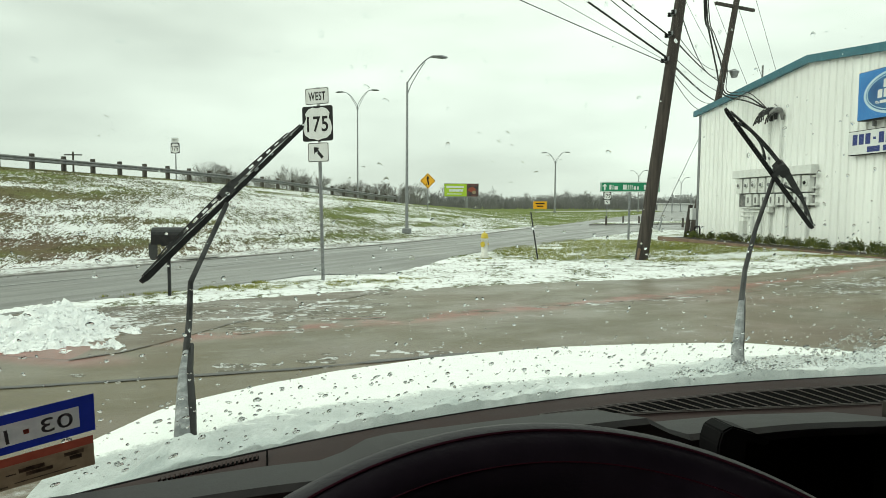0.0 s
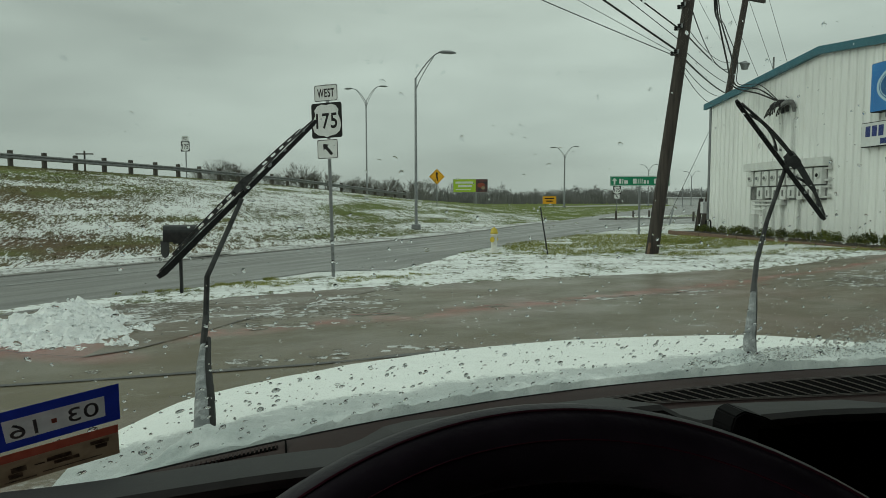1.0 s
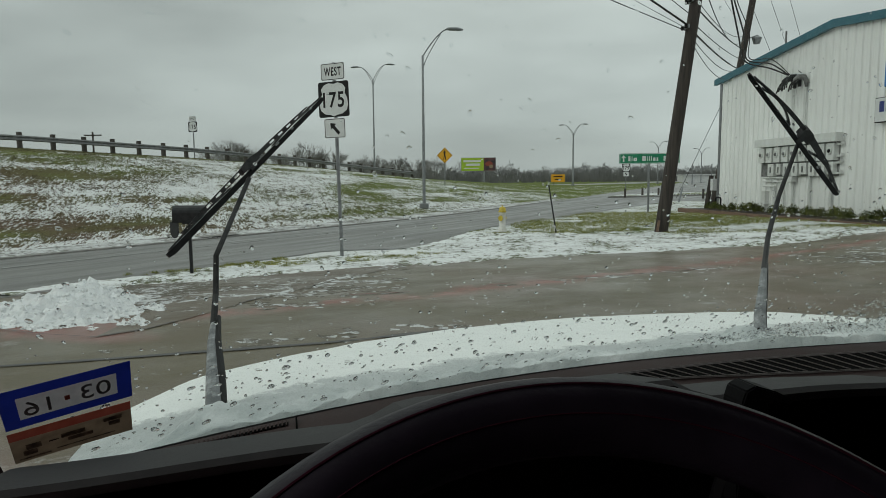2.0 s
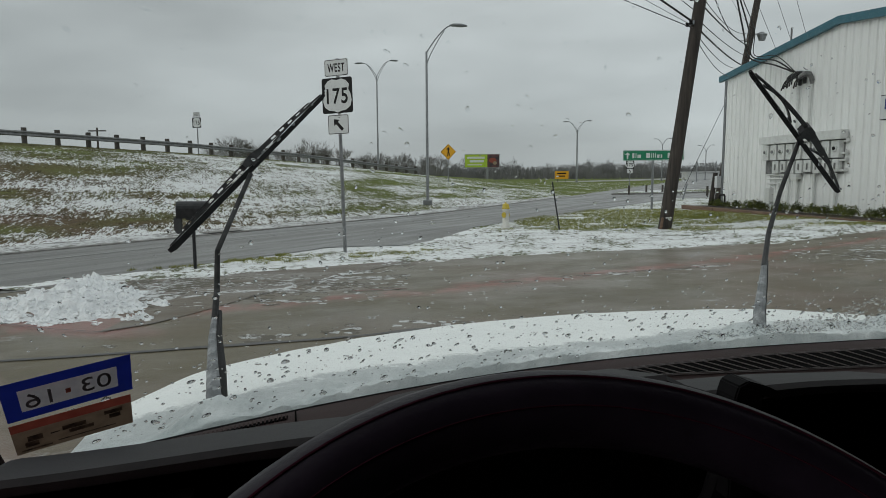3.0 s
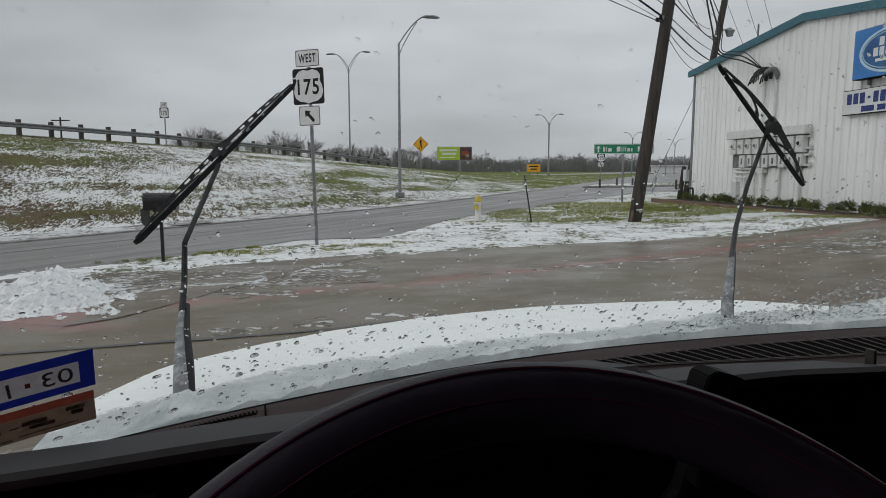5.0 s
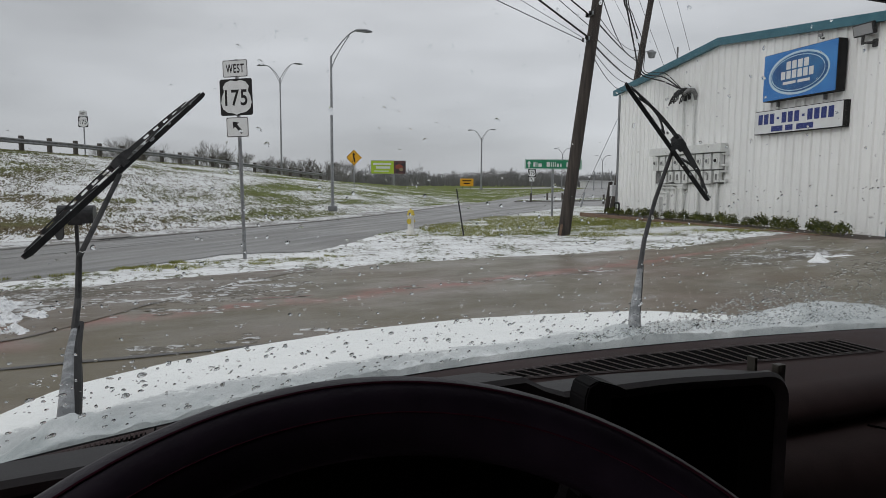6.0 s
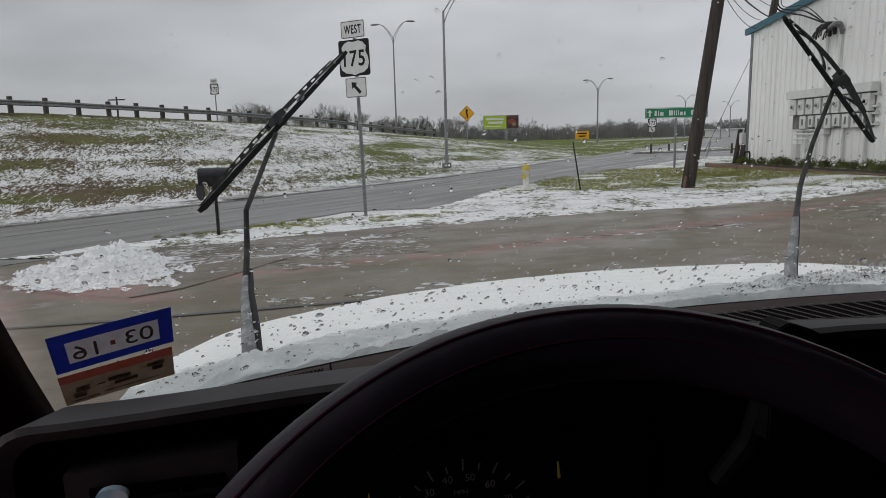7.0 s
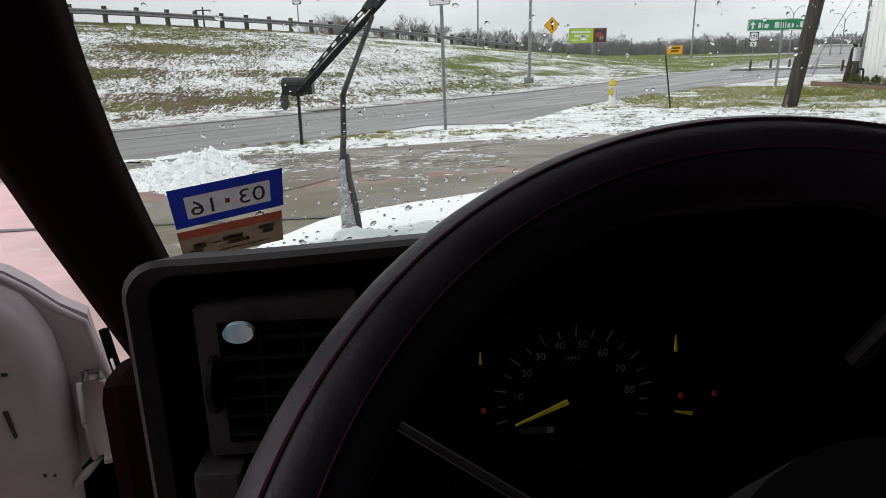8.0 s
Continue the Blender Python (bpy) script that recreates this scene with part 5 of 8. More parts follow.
BACK = Vector((-13.35, 6.4, 0))
for s, z0, off, sag, r in ((4.94, 9.75, -0.1, 0.20, 0.010), (5.03, 11.25, 0.0, 0.05, 0.006), (5.14, 13.4, 0.05, 0.05, 0.024), (5.39, 15.1, 0.0, 0.10, 0.010), (5.68, 14.5, 0.1, 0.05, 0.018)):
    cable(on_pole(s) + Vector((-0.13, off, 0)), BACK + Vector((0, off, z0)), sag, r)
for s, f, off, sag, r in ((5.62, 8.0, 0.0, 0.35, 0.010), (5.52, 7.34, 0.1, 0.10, 0.020), (5.11, 6.88, 0.05, 0.10, 0.012), (4.90, 6.41, 0.0, 0.10, 0.024), (4.74, 6.41, 0.0, 0.35, 0.010), (4.62, 6.35, 0.0, 0.60, 0.010), (6.12, 7.85, 0.0, 0.75, 0.014), (6.55, 8.23, 0.0, 0.2, 0.006)):
    cable(on_pole(s) + Vector((0.10, off, 0)), P2B + u2 * f, sag, r)
for top_x, top_z, end_x, end_z in ((13.35, 11.15, 16.1, 5.6), (14.1, 12.0, 17.0, 5.2), (14.74, 13.2, 17.6, 5.3)):
    cable((top_x, 32.0, top_z), (end_x, 32.4, end_z), 0.05, 0.009, "thin overhead power line")
cable(P2B + u2 * 6.5, (12.6, 37.0, 0.2), 0.0, 0.012, "thin steel guy wire")
stub = thing("pole_stub", "short dark leaning timber pole stub by the building", "post", at_ground(10.08, 25.95))
part("shaft", tube((-0.1, 0, -0.3), (0.10, 0, 1.40), 0.10, 0.085, 10), M_WOODPOLE, stub)
gs = thing("guy_stake", "short pale leaning guy wire guard", "stake", at_ground(12.45, 36.3))
part("shaft", tube((0, 0, -0.2), (0.25, 0, 0.85), 0.05), M_GALV, gs)

# ---- steel-clad building ----
BM = pose(10.30, 25.507, 0.35, 0, 0, -84.35)
BW, BD, EAVE, RIDGE = 12.66, 18.0, 4.62, 5.30
bld = thing("metal_building", "white ribbed steel building with teal trim", "building", BM)


def gable(x):
    return EAVE + (RIDGE - EAVE) * (1 - abs(x - BW / 2) / (BW / 2))


# gable wall in ribbed sheets
NS = 14
for k in range(NS):
    x0, x1 = BW * k / NS, BW * (k + 1) / NS
    bm = bmesh.new()
    w = x1 - x0
    prof = []
    for j in range(3):
        c = x0 + w * (j + 0.5) / 3
        prof += [(c - 0.048, 0.0), (c - 0.028, -0.042), (c + 0.028, -0.042), (c + 0.048, 0.0)]
        if j < 2:
            g = c + w / 6
            prof += [(g - 0.02, 0.0), (g, -0.006), (g + 0.02, 0.0)]
    prof = [(x0, 0.0)] + prof + [(x1, 0.0)]
    lo = [bm.verts.new((x, y, -0.5)) for x, y in prof]
    hi = [bm.verts.new((x, y, gable(x))) for x, y in prof]
    bk0, bk1 = [bm.verts.new((x, 0.06, -0.5)) for x in (x0, x1)], [bm.verts.new((x, 0.06, gable(x))) for x in (x0, x1)]
    for i in range(len(prof) - 1):
        bm.faces.new((lo[i], lo[i + 1], hi[i + 1], hi[i]))
    bm.faces.new((bk0[1], bk0[0], bk1[0], bk1[1]))
    part("siding_sheet", bm, M_SIDING, bld)
for x0, x1 in ((0.0, 0.08), (BW - 0.08, BW)):
    part("side_wall", boxed((x0, 0.065, -0.5), (x1, BD, EAVE), 0.0), M_SIDING, bld)
part("back_wall", boxed((0.08, BD - 0.1, -0.5), (BW - 0.08, BD, EAVE)), M_SIDING, bld)
for sgn in (0, 1):
    xa, xb = (0, BW / 2) if sgn == 0 else (BW, BW / 2)
    out = -0.25 if sgn == 0 else 0.25
    bm = bmesh.new()
    q = [(xa + out, gable(xa) - 0.03), (xb, RIDGE), (xb, RIDGE + 0.06), (xa + out, gable(xa) + 0.03)]
    f = [bm.verts.new((x, -0.10, z + 0.02)) for x, z in q]
    b2 = [bm.verts.new((x, BD + 0.1, z + 0.02)) for x, z in q]
    bm.faces.new(f)
    bm.faces.new(b2[::-1])
    for i in range(4):
        bm.faces.new((f[(i + 1) % 4], f[i], b2[i], b2[(i + 1) % 4]))
    bmesh.ops.recalc_face_normals(bm, faces=bm.faces[:])
    roof = part("roof", bm, M_ROOF, bld, "grey metal roof sheet")
    # rake trim: a folded teal box along the gable
    bm = bmesh.new()
    q = [(xa + out * 1.2, gable(xa) - 0.13), (xb, RIDGE - 0.11), (xb, RIDGE + 0.11), (xa + out * 1.2, gable(xa) + 0.08)]
    f = [bm.verts.new((x, -0.17, z)) for x, z in q]
    b2 = [bm.verts.new((x, -0.045, z)) for x, z in q]
    bm.faces.new(f)
    bm.faces.new(b2[::-1])
    for i in range(4):
        bm.faces.new((f[(i + 1) % 4], f[i], b2[i], b2[(i + 1) % 4]))
    bmesh.ops.recalc_face_normals(bm, faces=bm.faces[:])
    part("rake_trim", bm, M_TEAL, bld, "teal folded metal rake trim")
part("corner_trim", boxed((BW - 0.20, -0.05, -0.45), (BW + 0.05, 0.06, EAVE - 0.1), 0.01), M_TEAL, bld, "teal corner trim")
part("corner_trim", boxed((BW + 0.003, 0.065, -0.45), (BW + 0.05, 0.11, EAVE - 0.1), 0.01), M_TEAL, bld, "teal corner trim")
part("corner_trim", boxed((-0.07, -0.05, -0.45), (0.06, 0.06, EAVE - 0.1), 0.01), M_GALV, bld, "grey corner trim and downpipe")
part("gutter", boxed((BW + 0.10, -0.1, EAVE - 0.12), (BW + 0.28, BD, EAVE + 0.06), 0.03), M_TEAL, bld, "teal eaves gutter")
# street side with a glazed door and a small sign board, round the corner
dr = part("door_frame", boxed((BW + 0.004, 0.13, -0.35), (BW + 0.06, 1.40, 1.04), 0.01), M_FARGREY, bld, "grey door frame")
part("door_leaf", boxed((BW + 0.064, 0.17, -0.33), (BW + 0.08, 1.34, 1.00), 0.005), M_SIGNBLACK, dr, "dark glazed door")
sb = part("notice_board", boxed((BW + 0.1, 0.14, 1.08), (BW + 0.18, 1.25, 1.66), 0.01), M_SIGNWHITE, bld, "white notice board with dark bars")
for z, w in ((1.54, 0.8), (1.37, 0.9), (1.20, 0.6)):
    part("text_bar", boxed((BW + 0.182, 0.70 - w / 2, z - 0.055), (BW + 0.19, 0.70 + w / 2, z + 0.055)), M_SIGNBLACK, sb)

# company sign box, its lettering drawn as plain shapes
ec = thing("sign_box", "blue box sign with a pale oval on the white wall", "sign", BM @ pose(9.86, -0.04, 3.83))
part("case", boxed((-1.24, -0.26, -0.61), (1.24, 0.0, 0.61), 0.02), M_SIGNBLACK, ec, "black sign case")
face = part("face", prism(rounded(2.45, 1.19, 0.02), -0.01, pose(0, -0.262, 0)), M_ECBLUE, ec, "bright blue face")
part("oval", prism(ellipse(2.06, 1.07), -0.004, pose(0, -0.274, 0)), M_ECRING, face, "pale oval ring")
part("oval", prism(ellipse(1.93, 0.96, 40, 0.02, 0.0), -0.004, pose(0, -0.279, 0)), M_ECDARK, face, "dark blue oval")
part("oval", prism(ellipse(1.82, 0.88, 40, -0.01, 0.0), -0.004, pose(0, -0.284, 0)), M_ECRING, face, "thin pale oval line")
part("oval", prism(ellipse(1.77, 0.84, 40, 0.0, 0.0), -0.004, pose(0, -0.289, 0)), M_ECDARK, face, "dark blue oval field")
bars(face, pose(0, -0.294, 0), [(-0.30 + 0.2 * i, 0.215, 0.15, 0.20) for i in range(4)] + [(-0.475 + 0.19 * i, -0.02, 0.145, 0.20) for i in range(6)] + [(-0.25, -0.22, 0.44, 0.07), (0.24, -0.22, 0.40, 0.07)], M_SIGNWHITE, -0.004)
for x in (-0.9, 0.7):
    part("bracket", boxed((x, -0.12, -0.75), (x + 0.04, -0.02, -0.62)), M_GALV, ec)

pn = thing("sign_board", "white sign board with dark blue bars and black edge", "sign", BM @ pose(9.74, -0.04, 2.69))
part("case", boxed((-1.55, -0.14, -0.315), (1.55, 0.0, 0.315), 0.01), M_SIGNBLACK, pn, "black case")
face = part("face", prism(rounded(3.02, 0.59, 0.01, 5, -0.02), -0.006, pose(0, -0.142, 0)), M_SIGNWHITE, pn, "white face")
bars(face, pose(0, -0.149, 0), [(-1.30 + 0.222 * i, 0.08, 0.165 if i not in (3, 7) else 0.09, 0.27 if i not in (3, 7) else 0.06) for i in range(12)] + [(-0.66, -0.19, 0.42, 0.14), (-0.22, -0.19, 0.26, 0.14), (0.32, -0.19, 0.56, 0.14)], M_NAVY, -0.004)

# electric meter bank
mt = thing("meter_bank", "row of grey electric meters and boxes on the wall", "meters", BM)
part("trough", boxed((2.87, -0.30, 1.985), (6.90, -0.045, 2.24), 0.01), M_METERBOX, mt, "long grey wiring trough")
part("backing_board", boxed((2.95, -0.058, 1.02), (6.80, -0.044, 1.98), 0.003), M_HEAD, mt, "dull grey board behind the meters")
for i in range(9):
    x = 3.16 + 0.43 * i
    c = part("meter_can", boxed((x - 0.165, -0.22, 1.47), (x + 0.165, -0.06, 1.955), 0.012), M_METERBOX, mt)
    bm = bmesh.new()
    lathe(bm, [(0.098, 0.0), (0.098, 0.028), (0.088, 0.036), (0.062, 0.038), (0.0615, 0.03)], 18)
    bm.transform(pose(x, -0.222, 1.73, 90, 0, 0))
    part("meter_ring", bm, M_METERBOX, c, "pale round meter collar", True)
    bm = bmesh.new()
    lathe(bm, [(0.052, 0.0), (0.052, 0.045), (0.040, 0.060), (0.012, 0.064)], 16)
    bm.transform(pose(x, -0.224, 1.73, 90, 0, 0))
    part("meter_dial", bm, M_SIGNBLACK if i == 8 else M_HEAD if i in (0, 2, 5) else M_RAIL, c, "glass-covered meter dial", True)
for i in range(8):
    x = 3.70 + 0.415 * i
    w = (0.16, 0.12, 0.16, 0.15, 0.17, 0.14, 0.16, 0.12)[i]
    sw = part("switch_box", boxed((x - w, -0.20, 1.03 + (0.05 if i % 3 == 1 else 0)), (x + w, -0.06, 1.43), 0.012), M_METERBOX, mt)
    part("switch_lever", boxed((x - 0.03, -0.215, 1.14), (x + 0.04, -0.202, 1.33), 0.004), M_HEAD, sw)
for x, z in ((4.34, 0.86), (3.81, 0.70), (4.78, 0.86), (6.55, 1.04), (5.6, 1.04)):
    part("conduit", tube((x, -0.11, -0.3), (x, -0.11, z), 0.036), M_METERBOX, mt)
for x0, x1, z in ((3.2, 4.58, 0.98), (3.2, 4.36, 0.86), (3.2, 3.83, 0.70)):
    part("conduit", tube((x0, -0.11, z), (x1, -0.11, z), 0.032), M_METERBOX, mt)
part("junction_box", boxed((4.60, -0.24, 0.85), (4.92, -0.045, 1.02), 0.01), M_METERBOX, mt)
part("junction_box", boxed((3.20, -0.20, 0.10), (3.45, -0.045, 0.55), 0.01), M_METERBOX, mt)
for z in (1.92, 1.59, 1.40, 1.11):
    part("strut", boxed((6.70, -0.14, z - 0.028), (6.95, -0.045, z + 0.028), 0.005), M_METERBOX, mt)
    part("strut_end", boxed((6.93, -0.15, z - 0.028), (6.96, -0.045, z + 0.075), 0.004), M_METERBOX, mt)
for x in (4.62, 5.20):
    part("riser", tube((x, -0.11, 2.24), (x, -0.11, 3.78), 0.042), M_METERBOX, mt)

wh = thing("weather_heads", "cluster of grey service entrance heads with black cables", "cable entry", BM)
for i, (x, z) in enumerate(((4.62, 3.92), (4.86, 3.95), (5.20, 3.90))):
    bm = bmesh.new()
    ring_sweep(bm, [(x + 0.03, -0.10, z - 0.20), (x + 0.03, -0.12, z - 0.02), (x, -0.17, z + 0.09), (x - 0.05, -0.30, z + 0.10), (x - 0.09, -0.40, z + 0.02), (x - 0.10, -0.42, z - 0.05)], [0.045, 0.07, 0.085, 0.09, 0.07, 0.04], 10)
    hd = part("head", bm, M_MAILBOX if i < 2 else M_HEAD, wh, "hooded entrance head")
    for j in range(3):
        bm = bmesh.new()
        o = (j - 1) * 0.06
        ring_sweep(bm, [(x + o - 0.06, -0.36, z + 0.02), (x + o - 0.10, -0.45, z - 0.04), (x + 1.5 * o - 0.14, -0.47, z - 0.14), (x + 1.9 * o - 0.19 - 0.05 * (i == 0), -0.46, z - 0.30 + 0.04 * j)], [0.016, 0.02, 0.020, 0.024], 6)
        part("lead", bm, M_WIRE, hd, "black cable lead")
    part("snow_cap", prism(ellipse(0.15, 0.05, 14, x - 0.04, z + 0.185), 0.14, pose(0, -0.32, 0)), M_SNOW, hd, "little cap of white snow")
part("eye_bolt", tube((4.86, -0.04, 4.16), (5.10, -0.30, 4.19), 0.014), M_GALV, wh)
part("side_hook", tube((5.28, -0.10, 3.86), (5.42, -0.16, 3.80), 0.02), M_HEAD, wh)
# service drops from the pole
for k in range(3):
    a0 = on_pole(9.6 + 0.2 * k) + Vector((0.12, 0.05 * k, 0))
    e0 = BM @ Vector((4.72 + 0.10 * k, -0.42, 4.13 - 0.03 * k))
    run = [a0, Vector((6.86 + 0.05 * k, 17.0, 6.45)), Vector((7.78 + 0.09 * k, 18.9, 6.30 - 0.05 * k)), Vector((8.62 + 0.16 * k, 20.3, 5.58 + 0.03 * k)), BM @ Vector((2.86 + 0.14 * k, -0.75, 4.86 + 0.02 * k)), BM @ Vector((4.0 + 0.04 * k, -0.55, 4.44 + 0.13 * k)), e0]
    pts = []
    for q in range(len(run) - 1):
        p0, p1, p2_, p3 = run[max(0, q - 1)], run[q], run[q + 1], run[min(len(run) - 1, q + 2)]
        for v in range(8):
            u = v / 8
            pts.append(0.5 * (2 * p1 + (p2_ - p0) * u + (2 * p0 - 5 * p1 + 4 * p2_ - p3) * u * u + (3 * p1 - p0 - 3 * p2_ + p3) * u ** 3))
    bm = bmesh.new()
    ring_sweep(bm, pts + [e0], (0.026, 0.023, 0.014)[k], 6)
    tagged(link_mesh("service_cable", bm, M_WIRE, True), "sagging black service cable from pole to wall", "cable", "service cables")
part("roof_vent_pipe", tube((3.44, 0.3, 4.9), (3.44, 0.3, 5.72), 0.03, 0.03, 8), M_HEAD, bld, "thin dark vent pipe on the roof")


M_DARKHOUSING = surface("black_lamp_metal", [(0.016, 0.016, 0.017), (0.034, 0.034, 0.034)], 20, 0.5, 0.1, 120)


def floodlight(x, z, s, label):
    t = thing("floodlight", label, "floodlight", BM @ pose(x, -0.04, z))
    part("mount", boxed((0.16 * s, -0.05, -0.42 * s), (0.34 * s, 0.0, -0.16 * s), 0.01), M_DARKHOUSING, t)
    part("arm", tube((0.25 * s, -0.04, -0.28 * s), (-0.08 * s, -0.16 * s - 0.04, -0.24 * s), 0.045 * s), M_DARKHOUSING, t)
    part("knuckle", tube((-0.08 * s, -0.16 * s - 0.04, -0.30 * s), (-0.08 * s, -0.16 * s - 0.04, 0.0), 0.05 * s), M_DARKHOUSING, t)
    bm = boxed((-0.42 * s, -0.07 * s, -0.21 * s), (0.42 * s, 0.07 * s, 0.21 * s), 0.03 * s)
    bmesh.ops.transform(bm, matrix=pose(0, -0.20 * s - 0.04, 0.19 * s, 14, 0, 0), verts=bm.verts[:])
    hd = part("housing", bm, M_DARKHOUSING, t, "black lamp housing")
    bm = boxed((-0.37 * s, -0.08 * s, -0.165 * s), (0.37 * s, -0.071 * s, 0.165 * s))
    bmesh.ops.transform(bm, matrix=pose(0, -0.20 * s - 0.04, 0.19 * s, 14, 0, 0), verts=bm.verts[:])
    part("lens", bm, M_FARGREY, hd, "dull grey lens")


floodlight(11.70, 4.36, 0.66, "black wall floodlight on a bent arm")
floodlight(10.32, 4.62, 0.16, "small dark wall sensor lamp")
# gas riser at the corner
gr = thing("gas_riser", "thin black bent pipe beside the wall", "pipe", BM)
bm = bmesh.new()
ring_sweep(bm, [(0.67, -0.45, -0.5), (0.67, -0.45, 0.20), (0.70, -0.45, 0.26), (1.0, -0.45, 0.26), (1.03, -0.45, 0.20), (1.03, -0.45, -0.5)], 0.035, 8)
part("pipe", bm, M_SIGNBLACK, gr)
part("box", boxed((-0.28, -0.20, 0.50), (-0.075, -0.02, 0.95), 0.01), M_FARWHITE, gr, "small white box")

# planting bed with timber edging and shrubs
BEDM = BM @ pose(0, 0, -0.07, 0, -0.4, 0)
bed = thing("planting_bed", "planting bed edged with brown timbers along the wall", "planting bed", BEDM)
part("soil", boxed((-0.6, -1.15, -0.45), (BW + 0.3, -0.05, -0.12), 0.03), M_MULCH, bed, "dark soil")
for k in range(5):
    x0 = -0.7 + 2.52 * k
    for z in (-0.45, -0.27):
        part("timber", boxed((x0, -1.30, z), (x0 + 2.48, -1.16, z + 0.17), 0.015), M_TIMBER, bed)


def shrub(m, size, seed, label):
    r = random.Random(seed)
    t = thing("shrub", label, "shrub", m, group="shrubs along the wall")
    bm = bmesh.new()
    for k in range(7):
        an, le = r.uniform(0, 6.28), r.uniform(0.5, 0.9) * size
        ring_sweep(bm, [(0, 0, -0.1), (0.3 * size * math.cos(an), 0.3 * size * math.sin(an), le * 0.6), (0.5 * size * math.cos(an), 0.5 * size * math.sin(an), le)], [0.012, 0.008, 0.004], 4)
    part("stems", bm, M_TREEBARK, t)
    bm = bmesh.new()
    for k in range(620):
        an, el = r.uniform(0, 6.28), math.acos(r.uniform(-0.15, 1))
        rad = size * (0.20 + 0.52 * r.random() ** 0.6 + 0.10 * math.sin(3 * an + seed))
        c = Vector((rad * math.sin(el) * math.cos(an), rad * math.sin(el) * math.sin(an), size * 0.28 + rad * math.cos(el) * 1.05))
        d = Vector((r.uniform(-1, 1), r.uniform(-1, 1), r.uniform(-0.3, 1))).normalized()
        e = d.orthogonal().normalized()
        e = Matrix.Rotation(r.uniform(0, 6.28), 3, d) @ e
        l, w = size * r.uniform(0.10, 0.19), size * r.uniform(0.035, 0.06)
        s2 = d.cross(e)
        vs = [bm.verts.new(c), bm.verts.new(c + e * l * 0.5 + s2 * w), bm.verts.new(c + e * l), bm.verts.new(c + e * l * 0.5 - s2 * w)]
        bm.faces.new(vs)
    part("leaves", bm, M_LEAF, t, "small dark green leaves")
    return t


for k in range(21):
    xx = 0.6 + 0.575 * k
    sz = rng.uniform(0.23, 0.33) + 0.002 * k
    shrub(BEDM @ pose(xx + rng.uniform(-0.1, 0.1), -0.65 + rng.uniform(-0.1, 0.1), -0.12, 0, 0, rng.uniform(0, 360)), sz, k, "low leafy evergreen shrub in the wall bed")


# ---- grass tufts on the verges ----
def tufts(name, count, where, label, hmin=0.05, hmax=0.13, material=None, w=0.006, sink=0.03):
    r = random.Random(len(name) + count)
    vs, fs = [], []
    made = 0
    while made < count:
        x, y = where(r)
        if x is None:
            made += 1
            continue
        z = height(x, y) - sink
        for k in range(5):
            an = r.uniform(0, 6.28)
            hgt = r.uniform(hmin, hmax)
            ox, oy = x + r.uniform(-0.04, 0.04), y + r.uniform(-0.04, 0.04)
            lx, ly = math.cos(an), math.sin(an)
            b0 = len(vs)
            vs += [(ox - ly * w, oy + lx * w, z), (ox + ly * w, oy - lx * w, z), (ox + lx * hgt * 0.5, oy + ly * hgt * 0.5, z + hgt)]
            fs.append((b0, b0 + 1, b0 + 2))
        made += 1
    me = bpy.data.meshes.new(name)
    me.from_pydata(vs, [], fs)
    me.materials.append(material or M_BLADE)
    return tagged(new(name, me), label, "grass", kind="stuff")


def island_spot(r):
    x, y = r.uniform(-4.9, 1.6), r.uniform(8.8, 17.5)
    w = max(math.exp(-(((x + 2.95) / 0.75) ** 2 + ((y - 10.85 - 0.35 * (x + 2.95)) / 0.6) ** 2)), math.exp(-(((x + 1.2) / 0.8) ** 2 + ((y - 11.45 - 0.3 * (x + 1.2)) / 0.6) ** 2)),
            0.85 * math.exp(-(((x + 4.0) / 0.8) ** 2 + ((y - 10.0 - 0.6 * (x + 4.1)) / 0.3) ** 2)), 0.6 * math.exp(-(((x - 1.2) / 0.5) ** 2 + ((y - 16.6) / 0.5) ** 2)))
    if fbm(x, y, 2.2, 6.0) + 0.6 * fbm(x, y, 8.0, 2.0) < 0.80 - 1.15 * w or w < 0.10:
        return None, None
    return x, y


def verge_spot(r):
    x = r.uniform(1.8, 11.0)
    y = r.uniform(upper_edge(x) - 1.3, 26.0)
    far = smooth(16.5, 20.0, y)
    if along(x, y)[1] > 9.0 or fbm(x * 0.5, y, 0.8, 6.0) < 0.1 - 0.5 * far:
        return None, None
    return x, y


def bank_spot(r):
    a, b = r.uniform(-6, 46), 15.2 + 18.6 * r.random()
    x, y = plan(a, b + drift(a))
    if fbm(x, y, 0.35, 12.0) < -0.25 or y < 4 or (a > 22 and r.random() < 0.8):
        return None, None
    return x, y


tufts("bank_grass", 26000, bank_spot, "dull grass tufts standing out of thin snow", 0.035, 0.085, M_DULLBLADE, 0.011)
tufts("verge_grass", 60000, island_spot, "short green grass poking through thin snow", 0.030, 0.056, None, 0.0050, 0.005)
tufts("verge_grass", 19000, verge_spot, "short yellow-green grass poking through thin snow", 0.045, 0.09)


